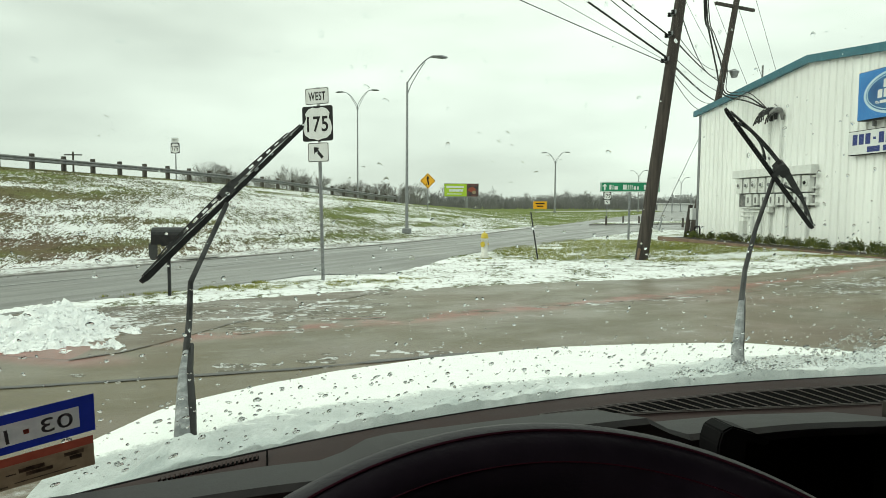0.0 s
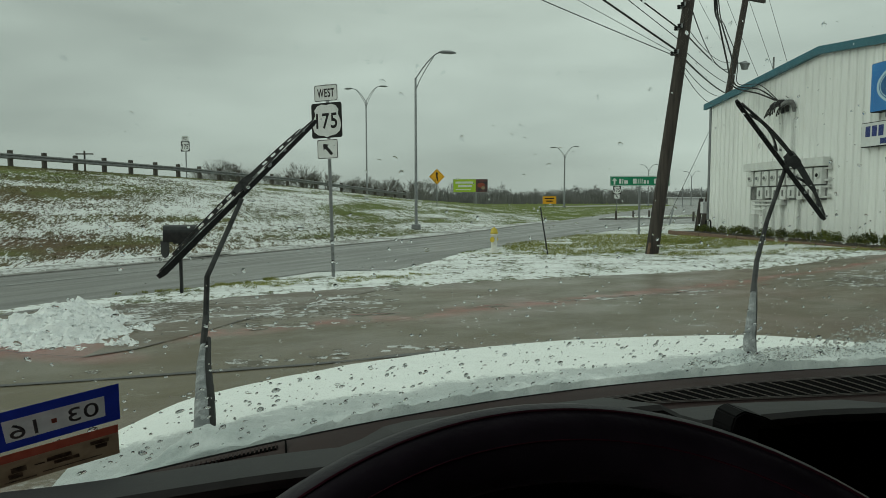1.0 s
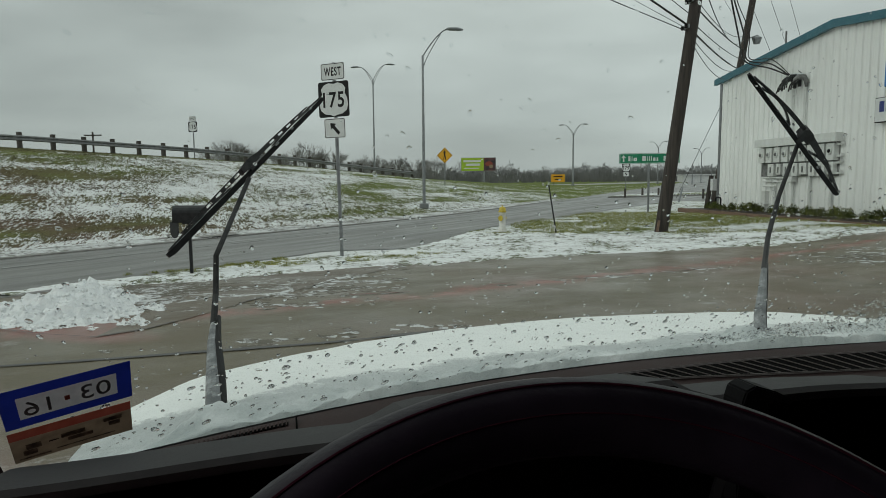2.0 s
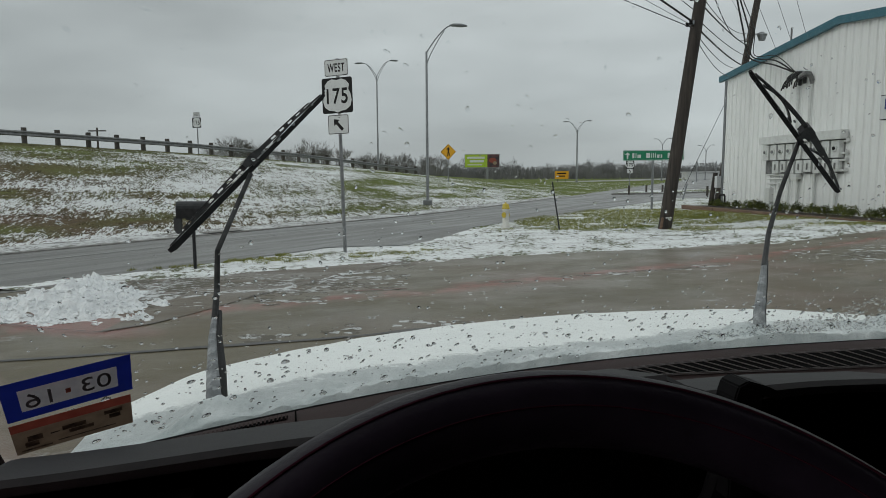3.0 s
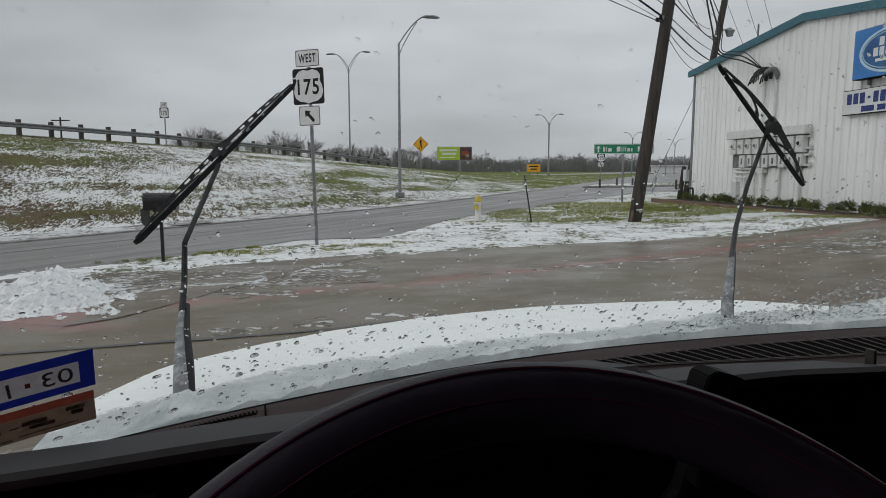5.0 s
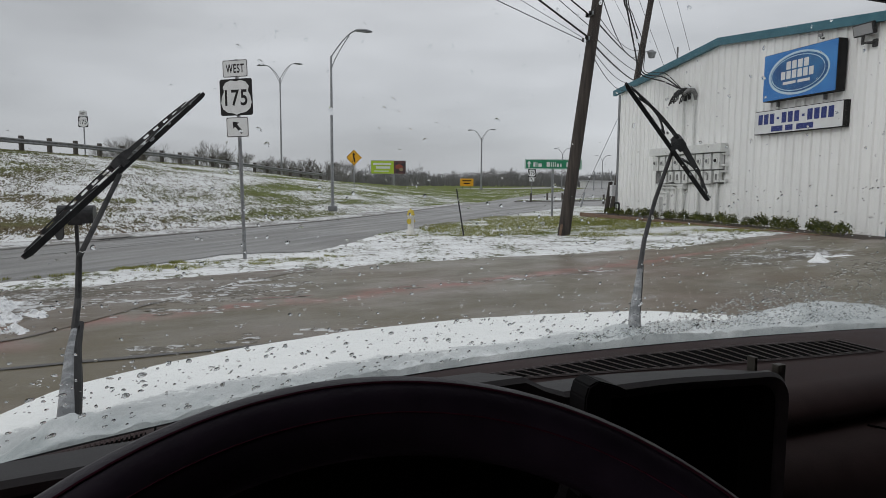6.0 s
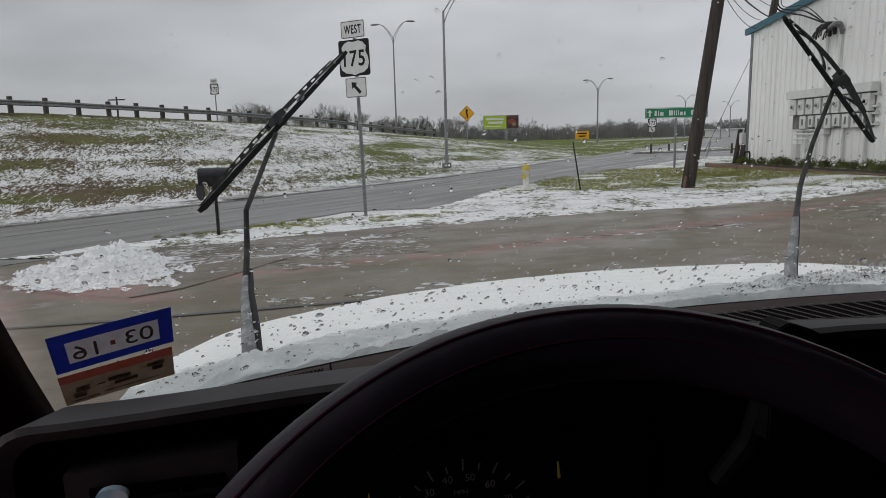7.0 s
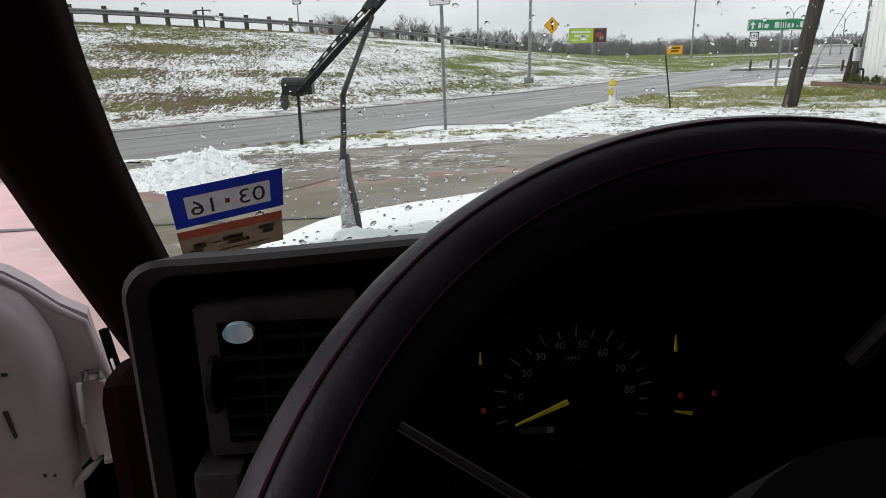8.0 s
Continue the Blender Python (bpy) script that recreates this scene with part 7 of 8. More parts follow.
# defroster grille: a slot with many fins along the glass
def grille(back, front, fins, name):
    """A black strip for a slot's shaded depth, between a back and a front edge, crossed by thin fins, in a double
    raised rim.
    """
    def along_edge(pts, u):
        k = min(len(pts) - 2, int(u * (len(pts) - 1)))
        f = u * (len(pts) - 1) - k
        return Vector((pts[k][0] + (pts[k + 1][0] - pts[k][0]) * f, pts[k][1] + (pts[k + 1][1] - pts[k][1]) * f, 0))

    n = 24
    bm = bmesh.new()
    prev = None
    for k in range(n + 1):
        b0, f0 = along_edge(back, k / n), along_edge(front, k / n)
        row = [bm.verts.new((p.x, p.y, z)) for p, z in ((b0, 1.108), (b0, 1.1172), (f0, 1.1172), (f0, 1.108))]
        if prev:
            for q in range(4):
                bm.faces.new((prev[q], prev[(q + 1) % 4], row[(q + 1) % 4], row[q]))
        else:
            bm.faces.new(row)
        prev = row
    bm.faces.new(prev[::-1])
    bmesh.ops.recalc_face_normals(bm, faces=bm.faces[:])
    fr = part(name, bm, M_DIALSHADE, dash, "black strip standing in for the shaded defroster slot")
    for grow, rad in ((0.001, 0.0012), (0.006, 0.0009)):
        rim = [along_edge(back, k / n) + Vector((0, grow, 1.1172)) for k in range(n + 1)] + [along_edge(front, 1 - k / n) + Vector((0, -grow, 1.1172)) for k in range(n + 1)]
        rim.append(rim[0])
        bm = bmesh.new()
        ring_sweep(bm, rim, rad, 6)
        part("frame", bm, M_FIN, fr)
    for k in range(1, fins):
        u = (k / fins) ** 0.92
        bm = bmesh.new()
        ring_sweep(bm, [along_edge(front, u) + Vector((0, 0.001, 1.1178)), along_edge(back, min(1.0, u + 0.006)) + Vector((0, -0.001, 1.1178))], 0.0009, 5)
        part("fin", bm, M_FIN, fr)


grille([(0.355, 0.789), (0.50, 0.806), (0.68, 0.815), (0.90, 0.802), (1.085, 0.775)], [(0.375, 0.778), (0.52, 0.768), (0.70, 0.744), (0.90, 0.720), (1.087, 0.704)], 36, "defroster_grille")

# side demister by the left pillar, a slanted row of fins that follows the glass
def dem(k, n=22):
    x = -0.100 + 0.100 * k / n
    return x, ws_y(x, 1.100) - 0.040


# flat black strip in place of the demister's shaded hollow
bm = bmesh.new()
prev = None
for k in range(23):
    x, y = dem(k)
    w = 0.003 + 0.005 * k / 22
    row = [bm.verts.new((x, y - w, 1.1105)), bm.verts.new((x, y + w, 1.1085))]
    if prev:
        bm.faces.new((prev[0], row[0], row[1], prev[1]))
    prev = row
sd = part("side_demister", bm, M_DIALSHADE, dash, "narrow black strip standing in for the shaded demister slot")
for k in range(22):
    x, y = dem(k + 0.5)
    w = 0.003 + 0.0048 * k / 22
    part("fin", boxed((x - 0.0009, y - w, 1.1070), (x + 0.0009, y + w, 1.1112)), M_VINYL, sd)
part("seam", boxed((0.008, 0.70, 1.106), (0.0100, 0.768, 1.1122)), M_DIALSHADE, dash)

# instrument hood: rounded brow over a recessed dark face
BX0, BX1, BY, BZ0, BZ1 = -0.225, 0.59, 0.45, 0.86, 1.200
bm = bmesh.new()


def with_top(pts):
    """Adds points along the flat top of an outline."""
    out = []
    for i, p in enumerate(pts):
        q = pts[(i + 1) % len(pts)]
        out.append(p)
        if abs(p[1] - q[1]) < 1e-6 and abs(p[0] - q[0]) > 0.3 and p[1] > 1.0:
            out += [(p[0] + (q[0] - p[0]) * k / 40, p[1]) for k in range(1, 40)]
    return out


outer = with_top(rounded(BX1 - BX0, BZ1 - BZ0, 0.028, 7, (BX0 + BX1) / 2, (BZ0 + BZ1) / 2))
inner = with_top(rounded(BX1 - BX0 - 0.034, BZ1 - BZ0 - 0.018, 0.020, 7, (BX0 + BX1) / 2, (BZ0 + BZ1) / 2 - 0.003))


def brow_drop(x):
    return 0.010 * smooth(0.05, -0.2, x) - 0.004 - 0.0065 * smooth(0.05, 0.30, x) * smooth(0.58, 0.42, x) - 0.0165 * smooth(0.05, 0.10, x) * smooth(0.33, 0.295, x)


def loop(pts, y, shrink=0.0):
    return [bm.verts.new((x, y, z - (brow_drop(x) if z > 1.0 else 0) - shrink * (1 if z > 1.0 else 0))) for x, z in pts]


l0 = loop(outer, 0.62, 0.080)
l1 = loop(outer, 0.54, 0.020)
l2 = loop(outer, BY + 0.004)
l3 = loop(with_top(rounded(BX1 - BX0 - 0.010, BZ1 - BZ0 - 0.006, 0.026, 7, (BX0 + BX1) / 2, (BZ0 + BZ1) / 2)), BY - 0.002)
l4 = loop(inner, BY + 0.004)
for p, q in ((l0, l1), (l1, l2), (l2, l3), (l3, l4)):
    for k in range(len(p)):
        f = bm.faces.new((p[k], p[(k + 1) % len(p)], q[(k + 1) % len(p)], q[k]))
        f.material_index = 0 if q in (l1, l2) else 1
bmesh.ops.recalc_face_normals(bm, faces=bm.faces[:])
brow = part("instrument_hood", bm, [M_BROWLIT, M_GREYVINYL], truck, "dark grey padded instrument hood")
# black face; the recess walls carry the hood's inner shade as colour
bm = bmesh.new()
cap = loop([(x, z) for x, z in inner], BY + 0.044)
bm.faces.new(cap)
back = [bm.verts.new(v.co + Vector((0, -0.041, 0))) for v in cap]
for k in range(len(cap)):
    bm.faces.new((cap[(k + 1) % len(cap)], cap[k], back[k], back[(k + 1) % len(cap)]))
bmesh.ops.recalc_face_normals(bm, faces=bm.faces[:])
part("bezel", bm, M_DIALSHADE, brow, "black instrument face, its recess walls blackened for shade")

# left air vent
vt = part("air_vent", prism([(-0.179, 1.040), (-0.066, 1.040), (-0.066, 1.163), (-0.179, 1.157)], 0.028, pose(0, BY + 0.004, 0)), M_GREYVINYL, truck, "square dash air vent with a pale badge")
# solid black block stands in for the shaded hollow behind the louvres
part("vent_well", boxed((-0.163, BY + 0.001, 1.052), (-0.076, BY + 0.012, 1.146)), M_DIALSHADE, vt)
me = None
for k in range(6):
    z = 1.060 + 0.0150 * k
    part("louvre", boxed((-0.160, BY - 0.004, z), (-0.079, BY + 0.010, z + 0.0022), 0, pose(0, 0, 0)), M_BLACKPLASTIC, vt)
for x in (-0.135, -0.105):
    part("louvre", boxed((x, BY - 0.002, 1.056), (x + 0.002, BY + 0.010, 1.142)), M_BLACKPLASTIC, vt)
bm = prism(ellipse(0.021, 0.0145, 28, -0.147, 1.142), -0.006, pose(0, BY - 0.002, 0))
part("badge", bm, M_OVAL, vt, "small glossy pale blue oval badge")
part("thumb_wheel", tube((-0.171, BY + 0.004, 1.10), (-0.167, BY + 0.004, 1.10), 0.022, 0.022, 18), M_BLACKPLASTIC, vt)
part("switch", boxed((-0.190, BY - 0.012, 1.008), (-0.155, BY + 0.03, 1.034), 0.004), M_GREYVINYL, truck, "grey headlamp switch")

# dials
CY = BY + 0.034
dial = part("instrument_panel", boxed((-0.005, CY, 0.985), (0.272, CY + 0.004, 1.128), 0.002), M_DIALSHADE, truck, "black speedometer cluster with yellow needles")
for txt, x, z in (("10", 0.059, 1.057), ("20", 0.065, 1.078), ("30", 0.076, 1.092), ("40", 0.091, 1.101), ("50", 0.110, 1.101), ("60", 0.127, 1.093), ("70", 0.142, 1.078), ("80", 0.151, 1.058)):
    letters(txt, 0.0062, M_DIALPRINT, dial, pose(x, CY - 0.001, z), "numeral", None, 0.0005)
letters("MPH", 0.0042, M_DIALPRINT, dial, pose(0.102, CY - 0.001, 1.089), "numeral", None, 0.0005)
for k in range(17):
    an = radians(196 - 212 * k / 16)
    cx, cz, r0, r1 = 0.104, 1.052, 0.056, 0.0625 if k % 2 else 0.066
    part("tick", prism([(cx + r0 * math.cos(an) - 0.0006 * math.sin(an), cz + r0 * math.sin(an) + 0.0006 * math.cos(an)), (cx + r1 * math.cos(an) - 0.0006 * math.sin(an), cz + r1 * math.sin(an) + 0.0006 * math.cos(an)), (cx + r1 * math.cos(an) + 0.0006 * math.sin(an), cz + r1 * math.sin(an) - 0.0006 * math.cos(an)), (cx + r0 * math.cos(an) + 0.0006 * math.sin(an), cz + r0 * math.sin(an) - 0.0006 * math.cos(an))], -0.0006, pose(0, CY - 0.001, 0)), M_DIALPRINT, dial)


def needle(x0, z0, x1, z1, w, mat=None):
    d = Vector((x1 - x0, 0, z1 - z0)).normalized()
    s = Vector((-d.z, 0, d.x))
    part("needle", prism([(x0 + s.x * w, z0 + s.z * w), (x0 - s.x * w, z0 - s.z * w), (x1 - s.x * w * 0.25, z1 - s.z * w * 0.25), (x1 + s.x * w * 0.25, z1 + s.z * w * 0.25)], -0.002, pose(0, CY - 0.003, 0)), mat or M_NEEDLE, dial, "yellow pointer")


needle(0.099, 1.052, 0.056, 1.033, 0.0021)
needle(0.027, 1.090, 0.027, 1.100, 0.0012)
needle(0.186, 1.092, 0.185, 1.106, 0.0011)
needle(0.205, 1.034, 0.190, 1.037, 0.0014)
for x, z in ((0.195, 1.050), (0.224, 1.050), (0.030, 1.047)):
    part("warning_mark", prism(ellipse(0.0045, 0.0055, 10, x, z), -0.001, pose(0, CY - 0.001, 0)), M_DIALRED, dial, "red zone mark")
part("odometer", prism([(0.060, 1.023), (0.088, 1.023), (0.088, 1.029), (0.060, 1.029)], -0.001, pose(0, CY - 0.001, 0)), M_SIGNBLACK, dial)
part("odometer_digit", prism([(0.083, 1.0235), (0.088, 1.0235), (0.088, 1.0285), (0.083, 1.0285)], -0.002, pose(0, CY - 0.001, 0)), M_DIALPRINT, dial)

# clip on the hood's right shoulder
cl = part("clip", boxed((0.571, 0.478, 1.190), (0.575, 0.488, 1.211), 0.001), M_CLIP, truck, "small worn metal phone clip")
part("clip_jaw", boxed((0.600, 0.475, 1.164), (0.611, 0.484, 1.201), 0.002), M_CLIP, cl)
part("clip_base", boxed((0.575, 0.479, 1.189), (0.597, 0.486, 1.194), 0.001), M_CLIP, cl)

# steering wheel
WC = Vector((0.1065, 0.123, 1.160))
tilt = radians(49.3)
WN = Vector((0, -math.cos(tilt), math.sin(tilt)))
WU = Vector((1, 0, 0))
WV = WN.cross(WU)


def on_wheel(an, rad, off=0.0):
    return WC + WU * (rad * math.cos(an)) + WV * (rad * math.sin(an)) + WN * off


def torus(R, r, off=0.0, n=96, seg=16, nub=0.0):
    bm = bmesh.new()
    rings = []
    for k in range(n):
        an = 2 * math.pi * k / n
        rd = (WU * math.cos(an) + WV * math.sin(an))
        rr = r * (1 + nub * math.sin(an * 60))
        rings.append([bm.verts.new(WC + rd * (R + rr * math.cos(t)) + WN * (off + rr * math.sin(t))) for t in [2 * math.pi * q / seg for q in range(seg)]])
    for k in range(n):
        a, b = rings[k], rings[(k + 1) % n]
        for q in range(seg):
            bm.faces.new((a[q], b[q], b[(q + 1) % seg], a[(q + 1) % seg]))
    bmesh.ops.recalc_face_normals(bm, faces=bm.faces[:])
    return bm


sw = part("steering_wheel", torus(0.1875, 0.0172), M_WHEEL, truck, "black leather-wrapped steering wheel", True)
part("stitching", torus(0.1942, 0.0008, 0.0158, 120, 6), M_REDTHREAD, sw, "dark red stitched seam")
part("stitching", torus(0.1800, 0.0004, 0.0155, 120, 6), M_REDTHREAD, sw, "dark red stitched seam")
for an in (200, 340, 250, 290):
    bm = bmesh.new()
    a = radians(an)
    ring_sweep(bm, [on_wheel(a, 0.05, -0.02), on_wheel(a, 0.12, -0.012), on_wheel(a, 0.185, 0.0)], [0.024, 0.018, 0.012], 10, squash=(1, 0.5))
    part("spoke", bm, M_BLACKPLASTIC, sw)
bm = bmesh.new()
hub = [on_wheel(radians(10 * k), 0.075, 0.0) for k in range(36)]
f = [bm.verts.new(p) for p in hub]
f2 = [bm.verts.new(p - WN * 0.045) for p in hub]
bm.faces.new(f)
for k in range(36):
    bm.faces.new((f[k], f2[k], f2[(k + 1) % 36], f[(k + 1) % 36]))
bmesh.ops.recalc_face_normals(bm, faces=bm.faces[:])
part("hub", bm, M_BLACKPLASTIC, sw)
col = part("steering_column", tube(WC - WN * 0.05, WC - WN * 0.42, 0.045, 0.06, 16), M_BLACKPLASTIC, truck, "black steering column shroud", True)
bm = bmesh.new()
ring_sweep(bm, [WC - WN * 0.13, (0.022, 0.28, 1.115), (-0.047, 0.27, 1.174)], [0.0036, 0.0028, 0.0022], 8)
part("turn_stalk", bm, M_GREYVINYL, col, "grey turn signal stalk")
bm = bmesh.new()
ring_sweep(bm, [(0.30, 0.43, 1.10), (0.315, 0.415, 1.14), (0.322, 0.405, 1.19)], [0.008, 0.008, 0.009], 8)
lev = part("shift_lever", bm, M_BLACKPLASTIC, col, "column shift lever")
bm = prism([(0.312, 1.150), (0.314, 1.226), (0.317, 1.235), (0.325, 1.2385), (0.343, 1.2325), (0.359, 1.2240), (0.356, 1.2215), (0.338, 1.2260), (0.333, 1.150)], 0.022, pose(0, 0.392, 0))
bmesh.ops.bevel(bm, geom=bm.edges[:], offset=0.0012, segments=2, affect="EDGES")
part("knob", bm, M_BLACKPLASTIC, lev, "blocky dark grey lever end")


# ---- wipers, raised off the glass ----
def wiper(name, housing, arm, tip, tail, label, bow, side, rung, chunk):
    """A wiper: a tapered housing at the pivot, a bent arm, and a blade carrier with its yokes and rubber."""
    bm = bmesh.new()
    ring_sweep(bm, arm, [0.0054, 0.0050, 0.0046, 0.0044][:len(arm)], 8, squash=(1, 0.6))
    w = part(name, bm, M_ARM, truck, label)
    bm = bmesh.new()
    ring_sweep(bm, housing, [0.0115, 0.0100, 0.0074, 0.0052][:len(housing)], 10, squash=(1, 0.8))
    part("housing", bm, M_ARMCAP, w, "grey frosted pivot housing")
    # dark tube: the arm's underside and the housing's shaded side, drawn as a part
    bm = bmesh.new()
    ring_sweep(bm, [Vector(p) + Vector((0.012 - 0.002 * i, 0.004, 0.002)) for i, p in enumerate(housing)], [0.004, 0.0062, 0.0052, 0.004], 8)
    part("spring", bm, M_RUBBER, w, "dark strip for the shaded underside of the arm")
    tip, tail = Vector(tip), Vector(tail)
    d = (tip - tail).normalized()
    tip = tip + d * 0.012
    mid, half = (tip + tail) / 2, (tip - tail).length / 2
    out = d.cross(Vector((mid.x, mid.y, mid.z - 1.39))).normalized()
    out = -out if out.x * side < 0 else out
    nrm = d.cross(out)
    m = Matrix(((d.x, nrm.x, out.x, mid.x), (d.y, nrm.y, out.y, mid.y), (d.z, nrm.z, out.z, mid.z), (0, 0, 0, 1)))

    def slab(outline, y0, y1):
        return prism(outline, y1 - y0, m @ Matrix.Translation((0, y0, 0)))

    part("rubber", slab([(-half, -0.005), (-half + 0.012, -0.0082), (half - 0.012, -0.0066), (half, -0.004), (half, 0.0020), (-half, 0.0026)], -0.003, 0.003), M_RUBBER, w, "black rubber blade")
    # pale strip draws the metal highlight line along the blade
    part("spine", slab([(-half * 0.97, 0.0022), (half * 0.97, 0.0016), (half * 0.97, 0.0026), (-half * 0.97, 0.0032)], -0.004, 0.004), M_ARMCAP, w, "thin pale steel strip for the blade's highlight line")

    def arc(s, span, base, top):
        return base + top * (1 - (s / span) ** 2)

    if bow > 0.012:
        # open bridge: one tapered bow over two smaller ones
        span, k2 = half * 0.93, 32
        up = [(span * (2 * k / k2 - 1), arc(span * (2 * k / k2 - 1), span, 0.0035, bow)) for k in range(k2 + 1)]
        thick = [0.0022 + 0.0020 * smooth(0.95, 0.35, abs(q) / span) for q, o in up]
        part("yoke", slab([(q, o - h) for (q, o), h in zip(up, thick)] + [(q, o + h) for (q, o), h in reversed(list(zip(up, thick)))], -0.0045, 0.0045), M_ARM, w, "bowed main blade yoke")
        for c in (-0.50, 0.50):
            pts = [(half * (c + 0.27 * (k / 7 - 1)), 0.0035 + 0.0105 * (1 - (k / 7 - 1) ** 2)) for k in range(15)]
            part("claw", slab([(q, o - 0.0014) for q, o in pts] + [(q, o + 0.0016) for q, o in reversed(pts)], -0.005, 0.005), M_ARM, w, "small inner blade bow")
            cx = half * c
            part("rivet", slab([(cx - 0.010, 0.012), (cx + 0.010, 0.012), (cx + 0.008, arc(cx, span, 0.0035, bow) + 0.002), (cx - 0.008, arc(cx, span, 0.0035, bow) + 0.002)], -0.0055, 0.0055), M_ARM, w)
        part("sleeve", slab([(-half * 0.08, 0.0035 + bow - 0.0075), (-half * 0.46, 0.0035 + bow * 0.79 - 0.0065), (-half * 0.52, 0.0035 + bow * 0.73 - 0.003), (-half * 0.52, 0.0035 + bow * 0.73 + 0.0045), (-half * 0.08, 0.0035 + bow + 0.0065)], -0.006, 0.006), M_ARM, w, "worn sleeve on the bow")
        top = 0.0035 + bow
        part("pivot_clip", slab([(-0.020, top - 0.013), (0.014, top - 0.016), (0.020, top + 0.001), (0.014, top + 0.0075), (-0.006, top + 0.0085), (-0.022, top + 0.003)], -0.009, 0.009), M_ARM, w, "black blade clip")
        part("pivot_link", slab([(-0.006, -0.004), (0.006, -0.004), (0.009, top - 0.01), (-0.009, top - 0.01)], -0.0065, 0.0065), M_ARM, w)
    else:
        span, k2 = half * 0.80, 28
        bm = bmesh.new()
        up = [(span * (2 * k / k2 - 1), arc(span * (2 * k / k2 - 1), span, 0.0082, bow)) for k in range(k2 + 1)]
        for lo, hi in ((-0.0004 * chunk, 0.0020 * chunk), (-0.0062, -0.0062 + 0.0020 * chunk)):
            piece = slab([(s, o + lo) for s, o in up] + [(s, o + hi) for s, o in reversed(up)], -0.004, 0.004)
            me = bpy.data.meshes.new("piece")
            piece.to_mesh(me)
            piece.free()
            bm.from_mesh(me)
            bpy.data.meshes.remove(me)
        for k in range(0, k2, 2):
            (s0, o0), (s1, o1) = up[k], up[k + 1]
            solid = abs(k - k2 / 2) < 3
            s2, o2 = up[k + 2] if solid else (s0 + (s1 - s0) * rung, o0 + (o1 - o0) * rung)
            piece = slab([(s0, o0 - 0.0044), (s2, o2 - 0.0044), (s2, o2 + 0.0003), (s0, o0 + 0.0003)], -0.0035, 0.0035)
            me = bpy.data.meshes.new("piece")
            piece.to_mesh(me)
            piece.free()
            bm.from_mesh(me)
            bpy.data.meshes.remove(me)
        part("yoke", bm, M_ARM, w, "slotted main blade yoke")
        for c in (-0.62, 0.62):
            pts = [(half * (c + 0.34 * (k / 6 - 1)), 0.0032 + 0.002 * (1 - (k / 6 - 1) ** 2)) for k in range(13)]
            part("claw", slab([(s, o - 0.001) for s, o in pts] + [(s, o + 0.002) for s, o in reversed(pts)], -0.005, 0.005), M_ARM, w)
        top = 0.0082 + bow
        part("pivot_clip", slab([(-0.024, top - 0.009), (0.024, top - 0.009), (0.022, top + 0.003 * chunk), (0.008, top + 0.005 * chunk), (-0.014, top + 0.0045 * chunk), (-0.024, top + 0.001 * chunk)], -0.008, 0.008), M_ARM, w, "black blade clip")
        part("pivot_link", slab([(-0.009, -0.002), (0.009, -0.002), (0.008, top), (-0.008, top)], -0.0065, 0.0065), M_ARM, w)
    # crusts of ice on blade and arm
    r = random.Random(int(half * 1e5))
    bm = bmesh.new()
    for k in range(9):
        q = half * r.uniform(-0.95, 0.95)
        hull = bmesh.ops.create_icosphere(bm, subdivisions=1, radius=1.0)
        size = r.uniform(0.0016, 0.0042)
        at = m @ Matrix.Translation((q, r.choice((-1, 1)) * r.uniform(0.004, 0.006), r.choice((0.0, r.uniform(0.0, 0.8 * bow + 0.006)))))
        for v in hull["verts"]:
            v.co = at @ Vector((v.co.x * size * 1.7 * r.uniform(0.8, 1.2), v.co.y * 0.0018, v.co.z * size * 0.8))
    part("ice_crust", bm, M_ARMCAP, w, "bits of grey ice stuck to the blade", True)
    return w


wiper("wiper", [(-0.087, 0.815, 1.085), (-0.098, 0.93, 1.118), (-0.108, 1.03, 1.142), (-0.112, 1.12, 1.162)],
      [(-0.112, 1.10, 1.158), (-0.110, 1.135, 1.20), (-0.109, 1.160, 1.262), (-0.055, 1.27, 1.392)],
      (0.083, 1.412, 1.549), (-0.187, 1.169, 1.264), "black raised wiper on a bent arm", 0.005, -1, 0.7, 1.0)
wiper("wiper", [(0.775, 0.925, 1.085), (0.82, 0.985, 1.14), (0.87, 1.04, 1.185), (0.91, 1.085, 1.215)],
      [(0.90, 1.075, 1.21), (0.968, 1.149, 1.262), (1.03, 1.195, 1.345), (1.095, 1.222, 1.455)],
      (0.907, 1.139, 1.580), (1.270, 1.285, 1.344), "black raised wiper on a straight arm", 0.018, 1, 1.35, 1.0)

# ---- stickers inside the glass, read from behind ----
TWS = pose(0, 0, 0, 0, 0, 14.5)


def sticker(name, label):
    """A film inside the glass, in the truck's axes."""
    return thing(name, label, "sticker", TWS)


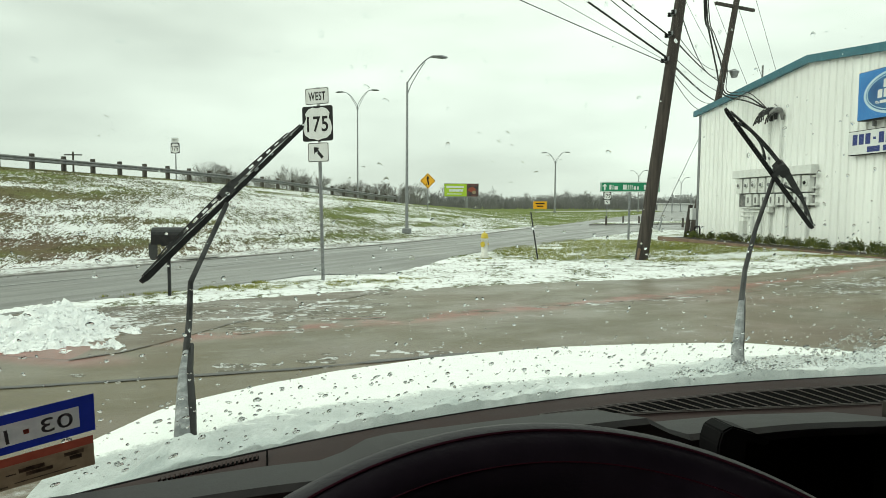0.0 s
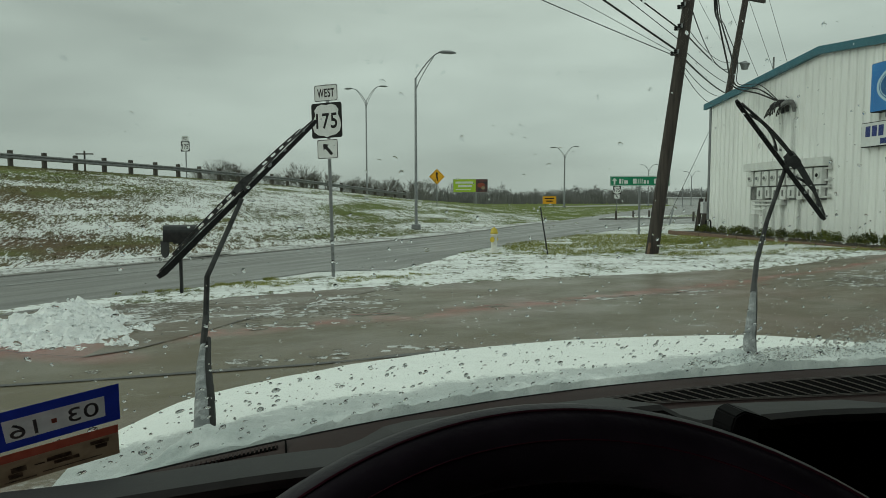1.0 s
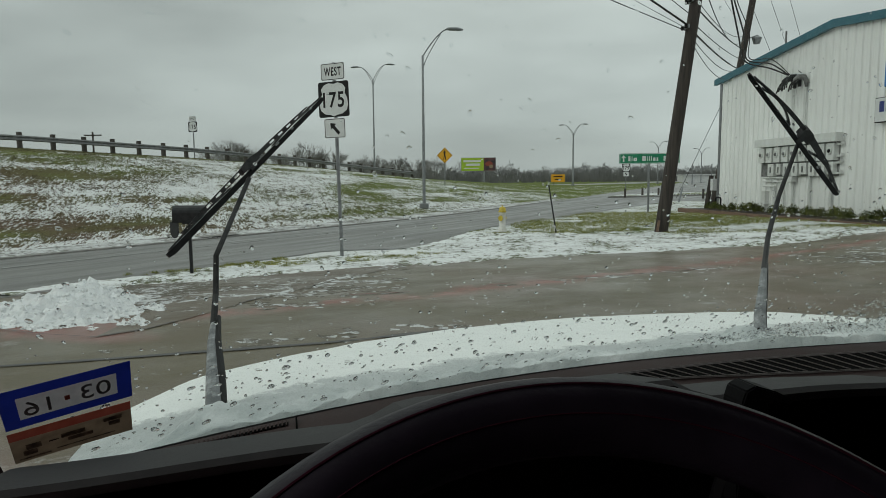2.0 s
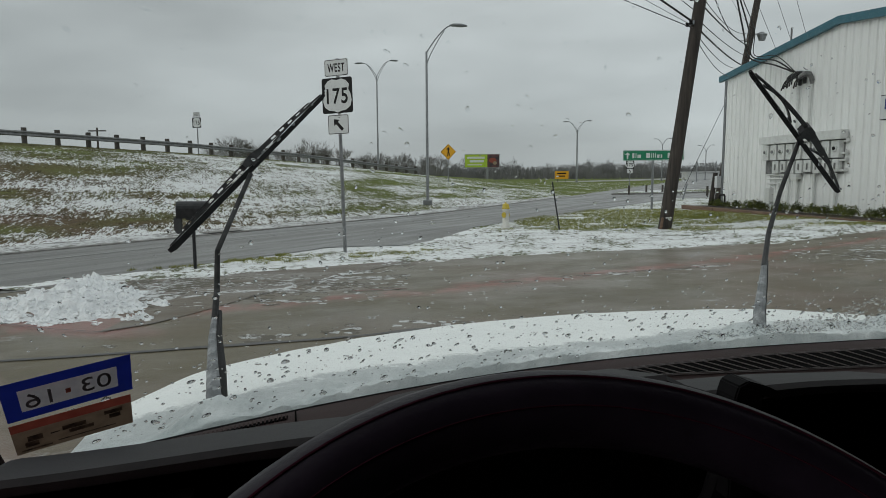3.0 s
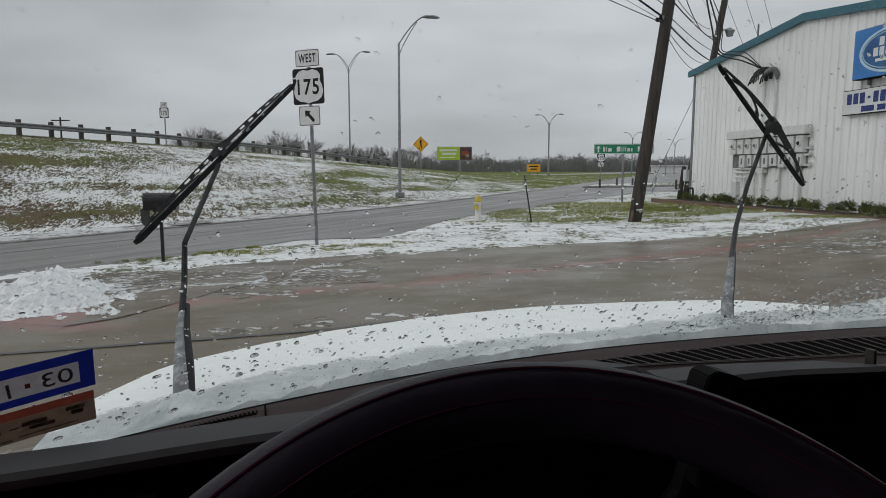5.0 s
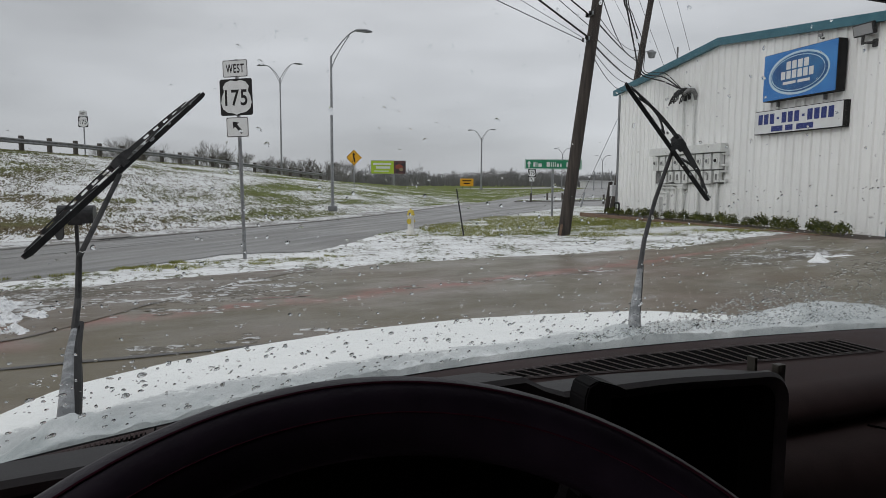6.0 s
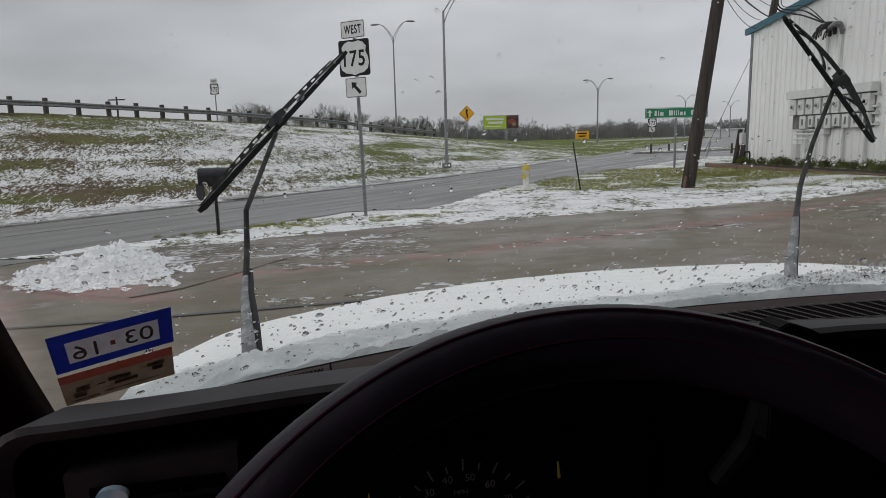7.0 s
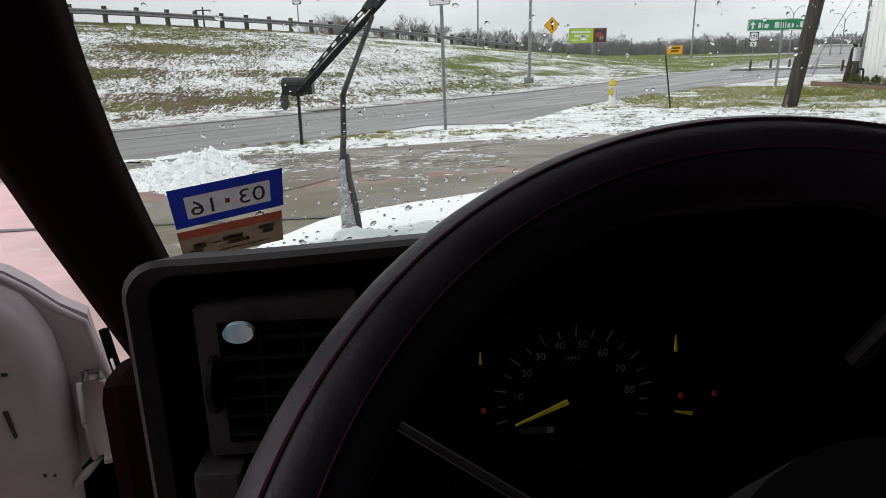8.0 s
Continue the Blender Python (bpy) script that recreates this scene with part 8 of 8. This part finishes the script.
def glass_patch(quad, u0, u1, v0, v1, off, n=6):
    bm = bmesh.new()
    (ax, az), (bx, bz), (cx, cz), (dx_, dz_) = quad
    g = []
    for j in range(n + 1):
        v = v0 + (v1 - v0) * j / n
        row = []
        for i in range(n + 1):
            u = u0 + (u1 - u0) * i / n
            x = (ax * (1 - u) + bx * u) * (1 - v) + (dx_ * (1 - u) + cx * u) * v
            z = (az * (1 - u) + bz * u) * (1 - v) + (dz_ * (1 - u) + cz * u) * v
            row.append(bm.verts.new((x, ws_y(x, z) - off, z)))
        g.append(row)
    for j in range(n):
        for i in range(n):
            bm.faces.new((g[j][i], g[j][i + 1], g[j + 1][i + 1], g[j + 1][i]))
    bmesh.ops.recalc_face_normals(bm, faces=bm.faces[:])
    return bm


Q1 = [(-0.236, 1.212), (-0.139, 1.224), (-0.145, 1.182), (-0.241, 1.169)]
Q2 = [(-0.242, 1.165), (-0.148, 1.176), (-0.153, 1.138), (-0.246, 1.128)]
s1 = sticker("date_sticker", "blue-framed date sticker inside the windscreen")
for edges in ((0, 1, 0, 0.24), (0, 1, 0.80, 1), (0, 0.12, 0.24, 0.80), (0.88, 1, 0.24, 0.80)):
    part("frame", glass_patch(Q1, *edges, 0.003), M_BLUE, s1, "bright blue frame")
part("panel", glass_patch(Q1, 0.12, 0.88, 0.24, 0.80, 0.003), M_STICKWHITE, s1, "faded white panel")


def quad_point(quad, u, v, off):
    (ax, az), (bx, bz), (cx, cz), (dx_, dz_) = quad
    x = (ax * (1 - u) + bx * u) * (1 - v) + (dx_ * (1 - u) + cx * u) * v
    z = (az * (1 - u) + bz * u) * (1 - v) + (dz_ * (1 - u) + cz * u) * v
    return Vector((x, ws_y(x, z) - off, z))


def mirrored_text(txt, u, v, hgt, quad, parent, material):
    o = quad_point(quad, u, v, 0.0065)
    ex = (quad_point(quad, u + 0.1, v, 0.0065) - o).normalized()
    ez = (o - quad_point(quad, u, v + 0.1, 0.0065)).normalized()
    ey = ez.cross(ex).normalized()
    m = Matrix((( -ex.x, ey.x, ez.x, o.x), (-ex.y, ey.y, ez.y, o.y), (-ex.z, ey.z, ez.z, o.z), (0, 0, 0, 1)))
    return letters(txt, hgt, material, parent, m, "numeral", None, 0.0004)


mirrored_text("16", 0.27, 0.54, 0.0190, Q1, s1, M_INK)
mirrored_text("03", 0.72, 0.50, 0.0190, Q1, s1, M_INK)
part("star", glass_patch(Q1, 0.475, 0.515, 0.46, 0.58, 0.0065, 1), M_STICKRED, s1, "small red mark")
s2 = sticker("paper_sticker", "tan paper sticker with a red band inside the windscreen")
part("paper", glass_patch(Q2, 0, 1, 0.26, 1, 0.003), M_STICKTAN, s2)
part("band", glass_patch(Q2, 0, 1, 0.0, 0.26, 0.003), M_STICKRED, s2, "faded red band")
for u0, u1, v0, v1 in ((0.12, 0.24, 0.45, 0.62), (0.09, 0.20, 0.64, 0.80), (0.40, 0.60, 0.42, 0.56), (0.45, 0.66, 0.58, 0.70), (0.76, 0.92, 0.32, 0.44), (0.80, 0.90, 0.46, 0.60), (0.05, 0.30, 0.86, 0.91), (0.35, 0.85, 0.82, 0.86), (0.30, 0.38, 0.52, 0.56)):
    part("print_bar", glass_patch(Q2, u0, u1, v0, v1, 0.0052, 3), M_STICKBROWN, s2)

# ---- the open driver's door: hinge end, raised inner panel, flange and seal ----
DP = pose(-0.42, 0.78, 0, 0, 0, 199.9)
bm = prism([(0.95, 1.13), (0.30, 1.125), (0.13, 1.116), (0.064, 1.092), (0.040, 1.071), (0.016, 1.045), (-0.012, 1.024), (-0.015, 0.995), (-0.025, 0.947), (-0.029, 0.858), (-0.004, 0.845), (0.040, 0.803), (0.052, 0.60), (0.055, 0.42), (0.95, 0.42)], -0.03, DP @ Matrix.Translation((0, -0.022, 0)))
door = part("driver_door", bm, M_SHADEDDOOR, truck, "open white driver's door, darkened for shade, with scuffed paint")
edge = [(0.95, 1.10), (0.22, 1.095), (0.11, 1.082), (0.071, 1.053), (0.058, 1.032), (0.046, 1.001), (0.040, 0.963), (0.038, 0.912), (0.041, 0.858), (0.045, 0.791), (0.052, 0.50), (0.95, 0.50)]
bm = bmesh.new()
rims = []
for grow, y in ((-0.018, -0.021), (-0.014, 0.004), (-0.002, 0.018), (0.014, 0.022)):
    rims.append([bm.verts.new((x + (grow if x < 0.9 else 0), y, z - (grow * 0.6 if z > 1.0 else 0))) for x, z in edge])
for a, b in zip(rims, rims[1:]):
    for k in range(len(a) - 1):
        bm.faces.new((a[k], a[k + 1], b[k + 1], b[k]))
bm.faces.new(rims[-1])
bmesh.ops.recalc_face_normals(bm, faces=bm.faces[:])
bm.transform(DP)
part("inner_panel", bm, M_SHADEDDOOR, door, "raised white inner door panel", True)
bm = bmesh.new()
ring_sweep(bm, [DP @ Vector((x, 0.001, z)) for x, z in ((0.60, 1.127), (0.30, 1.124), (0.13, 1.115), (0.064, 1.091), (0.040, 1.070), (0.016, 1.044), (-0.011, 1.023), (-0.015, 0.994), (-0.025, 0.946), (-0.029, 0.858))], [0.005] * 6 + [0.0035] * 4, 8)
part("flange", bm, M_SHADEDDOOR, door, "folded white door flange", True)
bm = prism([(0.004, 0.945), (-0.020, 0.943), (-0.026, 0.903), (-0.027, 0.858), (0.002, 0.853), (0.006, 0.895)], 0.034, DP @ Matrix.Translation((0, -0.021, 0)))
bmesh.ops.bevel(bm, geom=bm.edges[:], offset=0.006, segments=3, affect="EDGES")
part("hinge_plate", bm, M_SHADEDDOOR, door, "stepped white hinge plate", True)
bm = bmesh.new()
ring_sweep(bm, [DP @ Vector(p) for p in ((0.045, 0.006, 0.80), (0.02, 0.008, 0.823), (-0.002, 0.006, 0.842))], [0.004, 0.006, 0.003], 6)
part("lower_flange", bm, M_SHADEDDOOR, door, "bent lower flange", True)
for pts in ([(0.086, 0.938), (0.081, 0.938), (0.077, 0.903), (0.080, 0.901), (0.083, 0.918)], [(0.060, 0.846), (0.057, 0.846), (0.057, 0.842), (0.060, 0.842)], [(0.050, 0.843), (0.047, 0.843), (0.047, 0.839), (0.050, 0.839)], [(0.079, 0.985), (0.073, 0.984), (0.073, 0.981), (0.079, 0.981)]):
    part("scuff", prism(pts, 0.002, DP @ Matrix.Translation((0, 0.0225, 0))), M_SIGNBLACK, door)
part("sill_ledge", boxed((-0.050, -0.030, 0.843), (-0.006, 0.030, 0.850), 0.002, DP), M_SHADEDDOOR, truck, "white sill ledge in the shade-darkened door paint")
# black sheet added behind the ledge in place of the shade there
part("hinge_pillar", boxed((-0.10, -0.085, 0.42), (0.075, -0.056, 0.850), 0.004, DP), M_DIALSHADE, truck, "black sheet standing in for the shade below the door")
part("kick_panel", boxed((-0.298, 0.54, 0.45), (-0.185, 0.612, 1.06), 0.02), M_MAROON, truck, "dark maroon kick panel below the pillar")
bm = bmesh.new()
ring_sweep(bm, [DP @ Vector(p) for p in ((-0.031, 0.030, 1.02), (-0.036, 0.032, 0.98), (-0.041, 0.034, 0.948), (-0.043, 0.036, 0.90), (-0.043, 0.036, 0.70))], 0.006, 8)
seal = part("door_seal", bm, M_DIALSHADE, truck, "black rubber door seal", True)
bm = bmesh.new()
ring_sweep(bm, [DP @ Vector(p) for p in ((-0.034, 0.038, 0.985), (-0.039, 0.040, 0.95), (-0.042, 0.042, 0.905))], 0.0016, 6)
part("seal_edge", bm, M_WHITEPAINT, seal, "worn white seal edge", True)
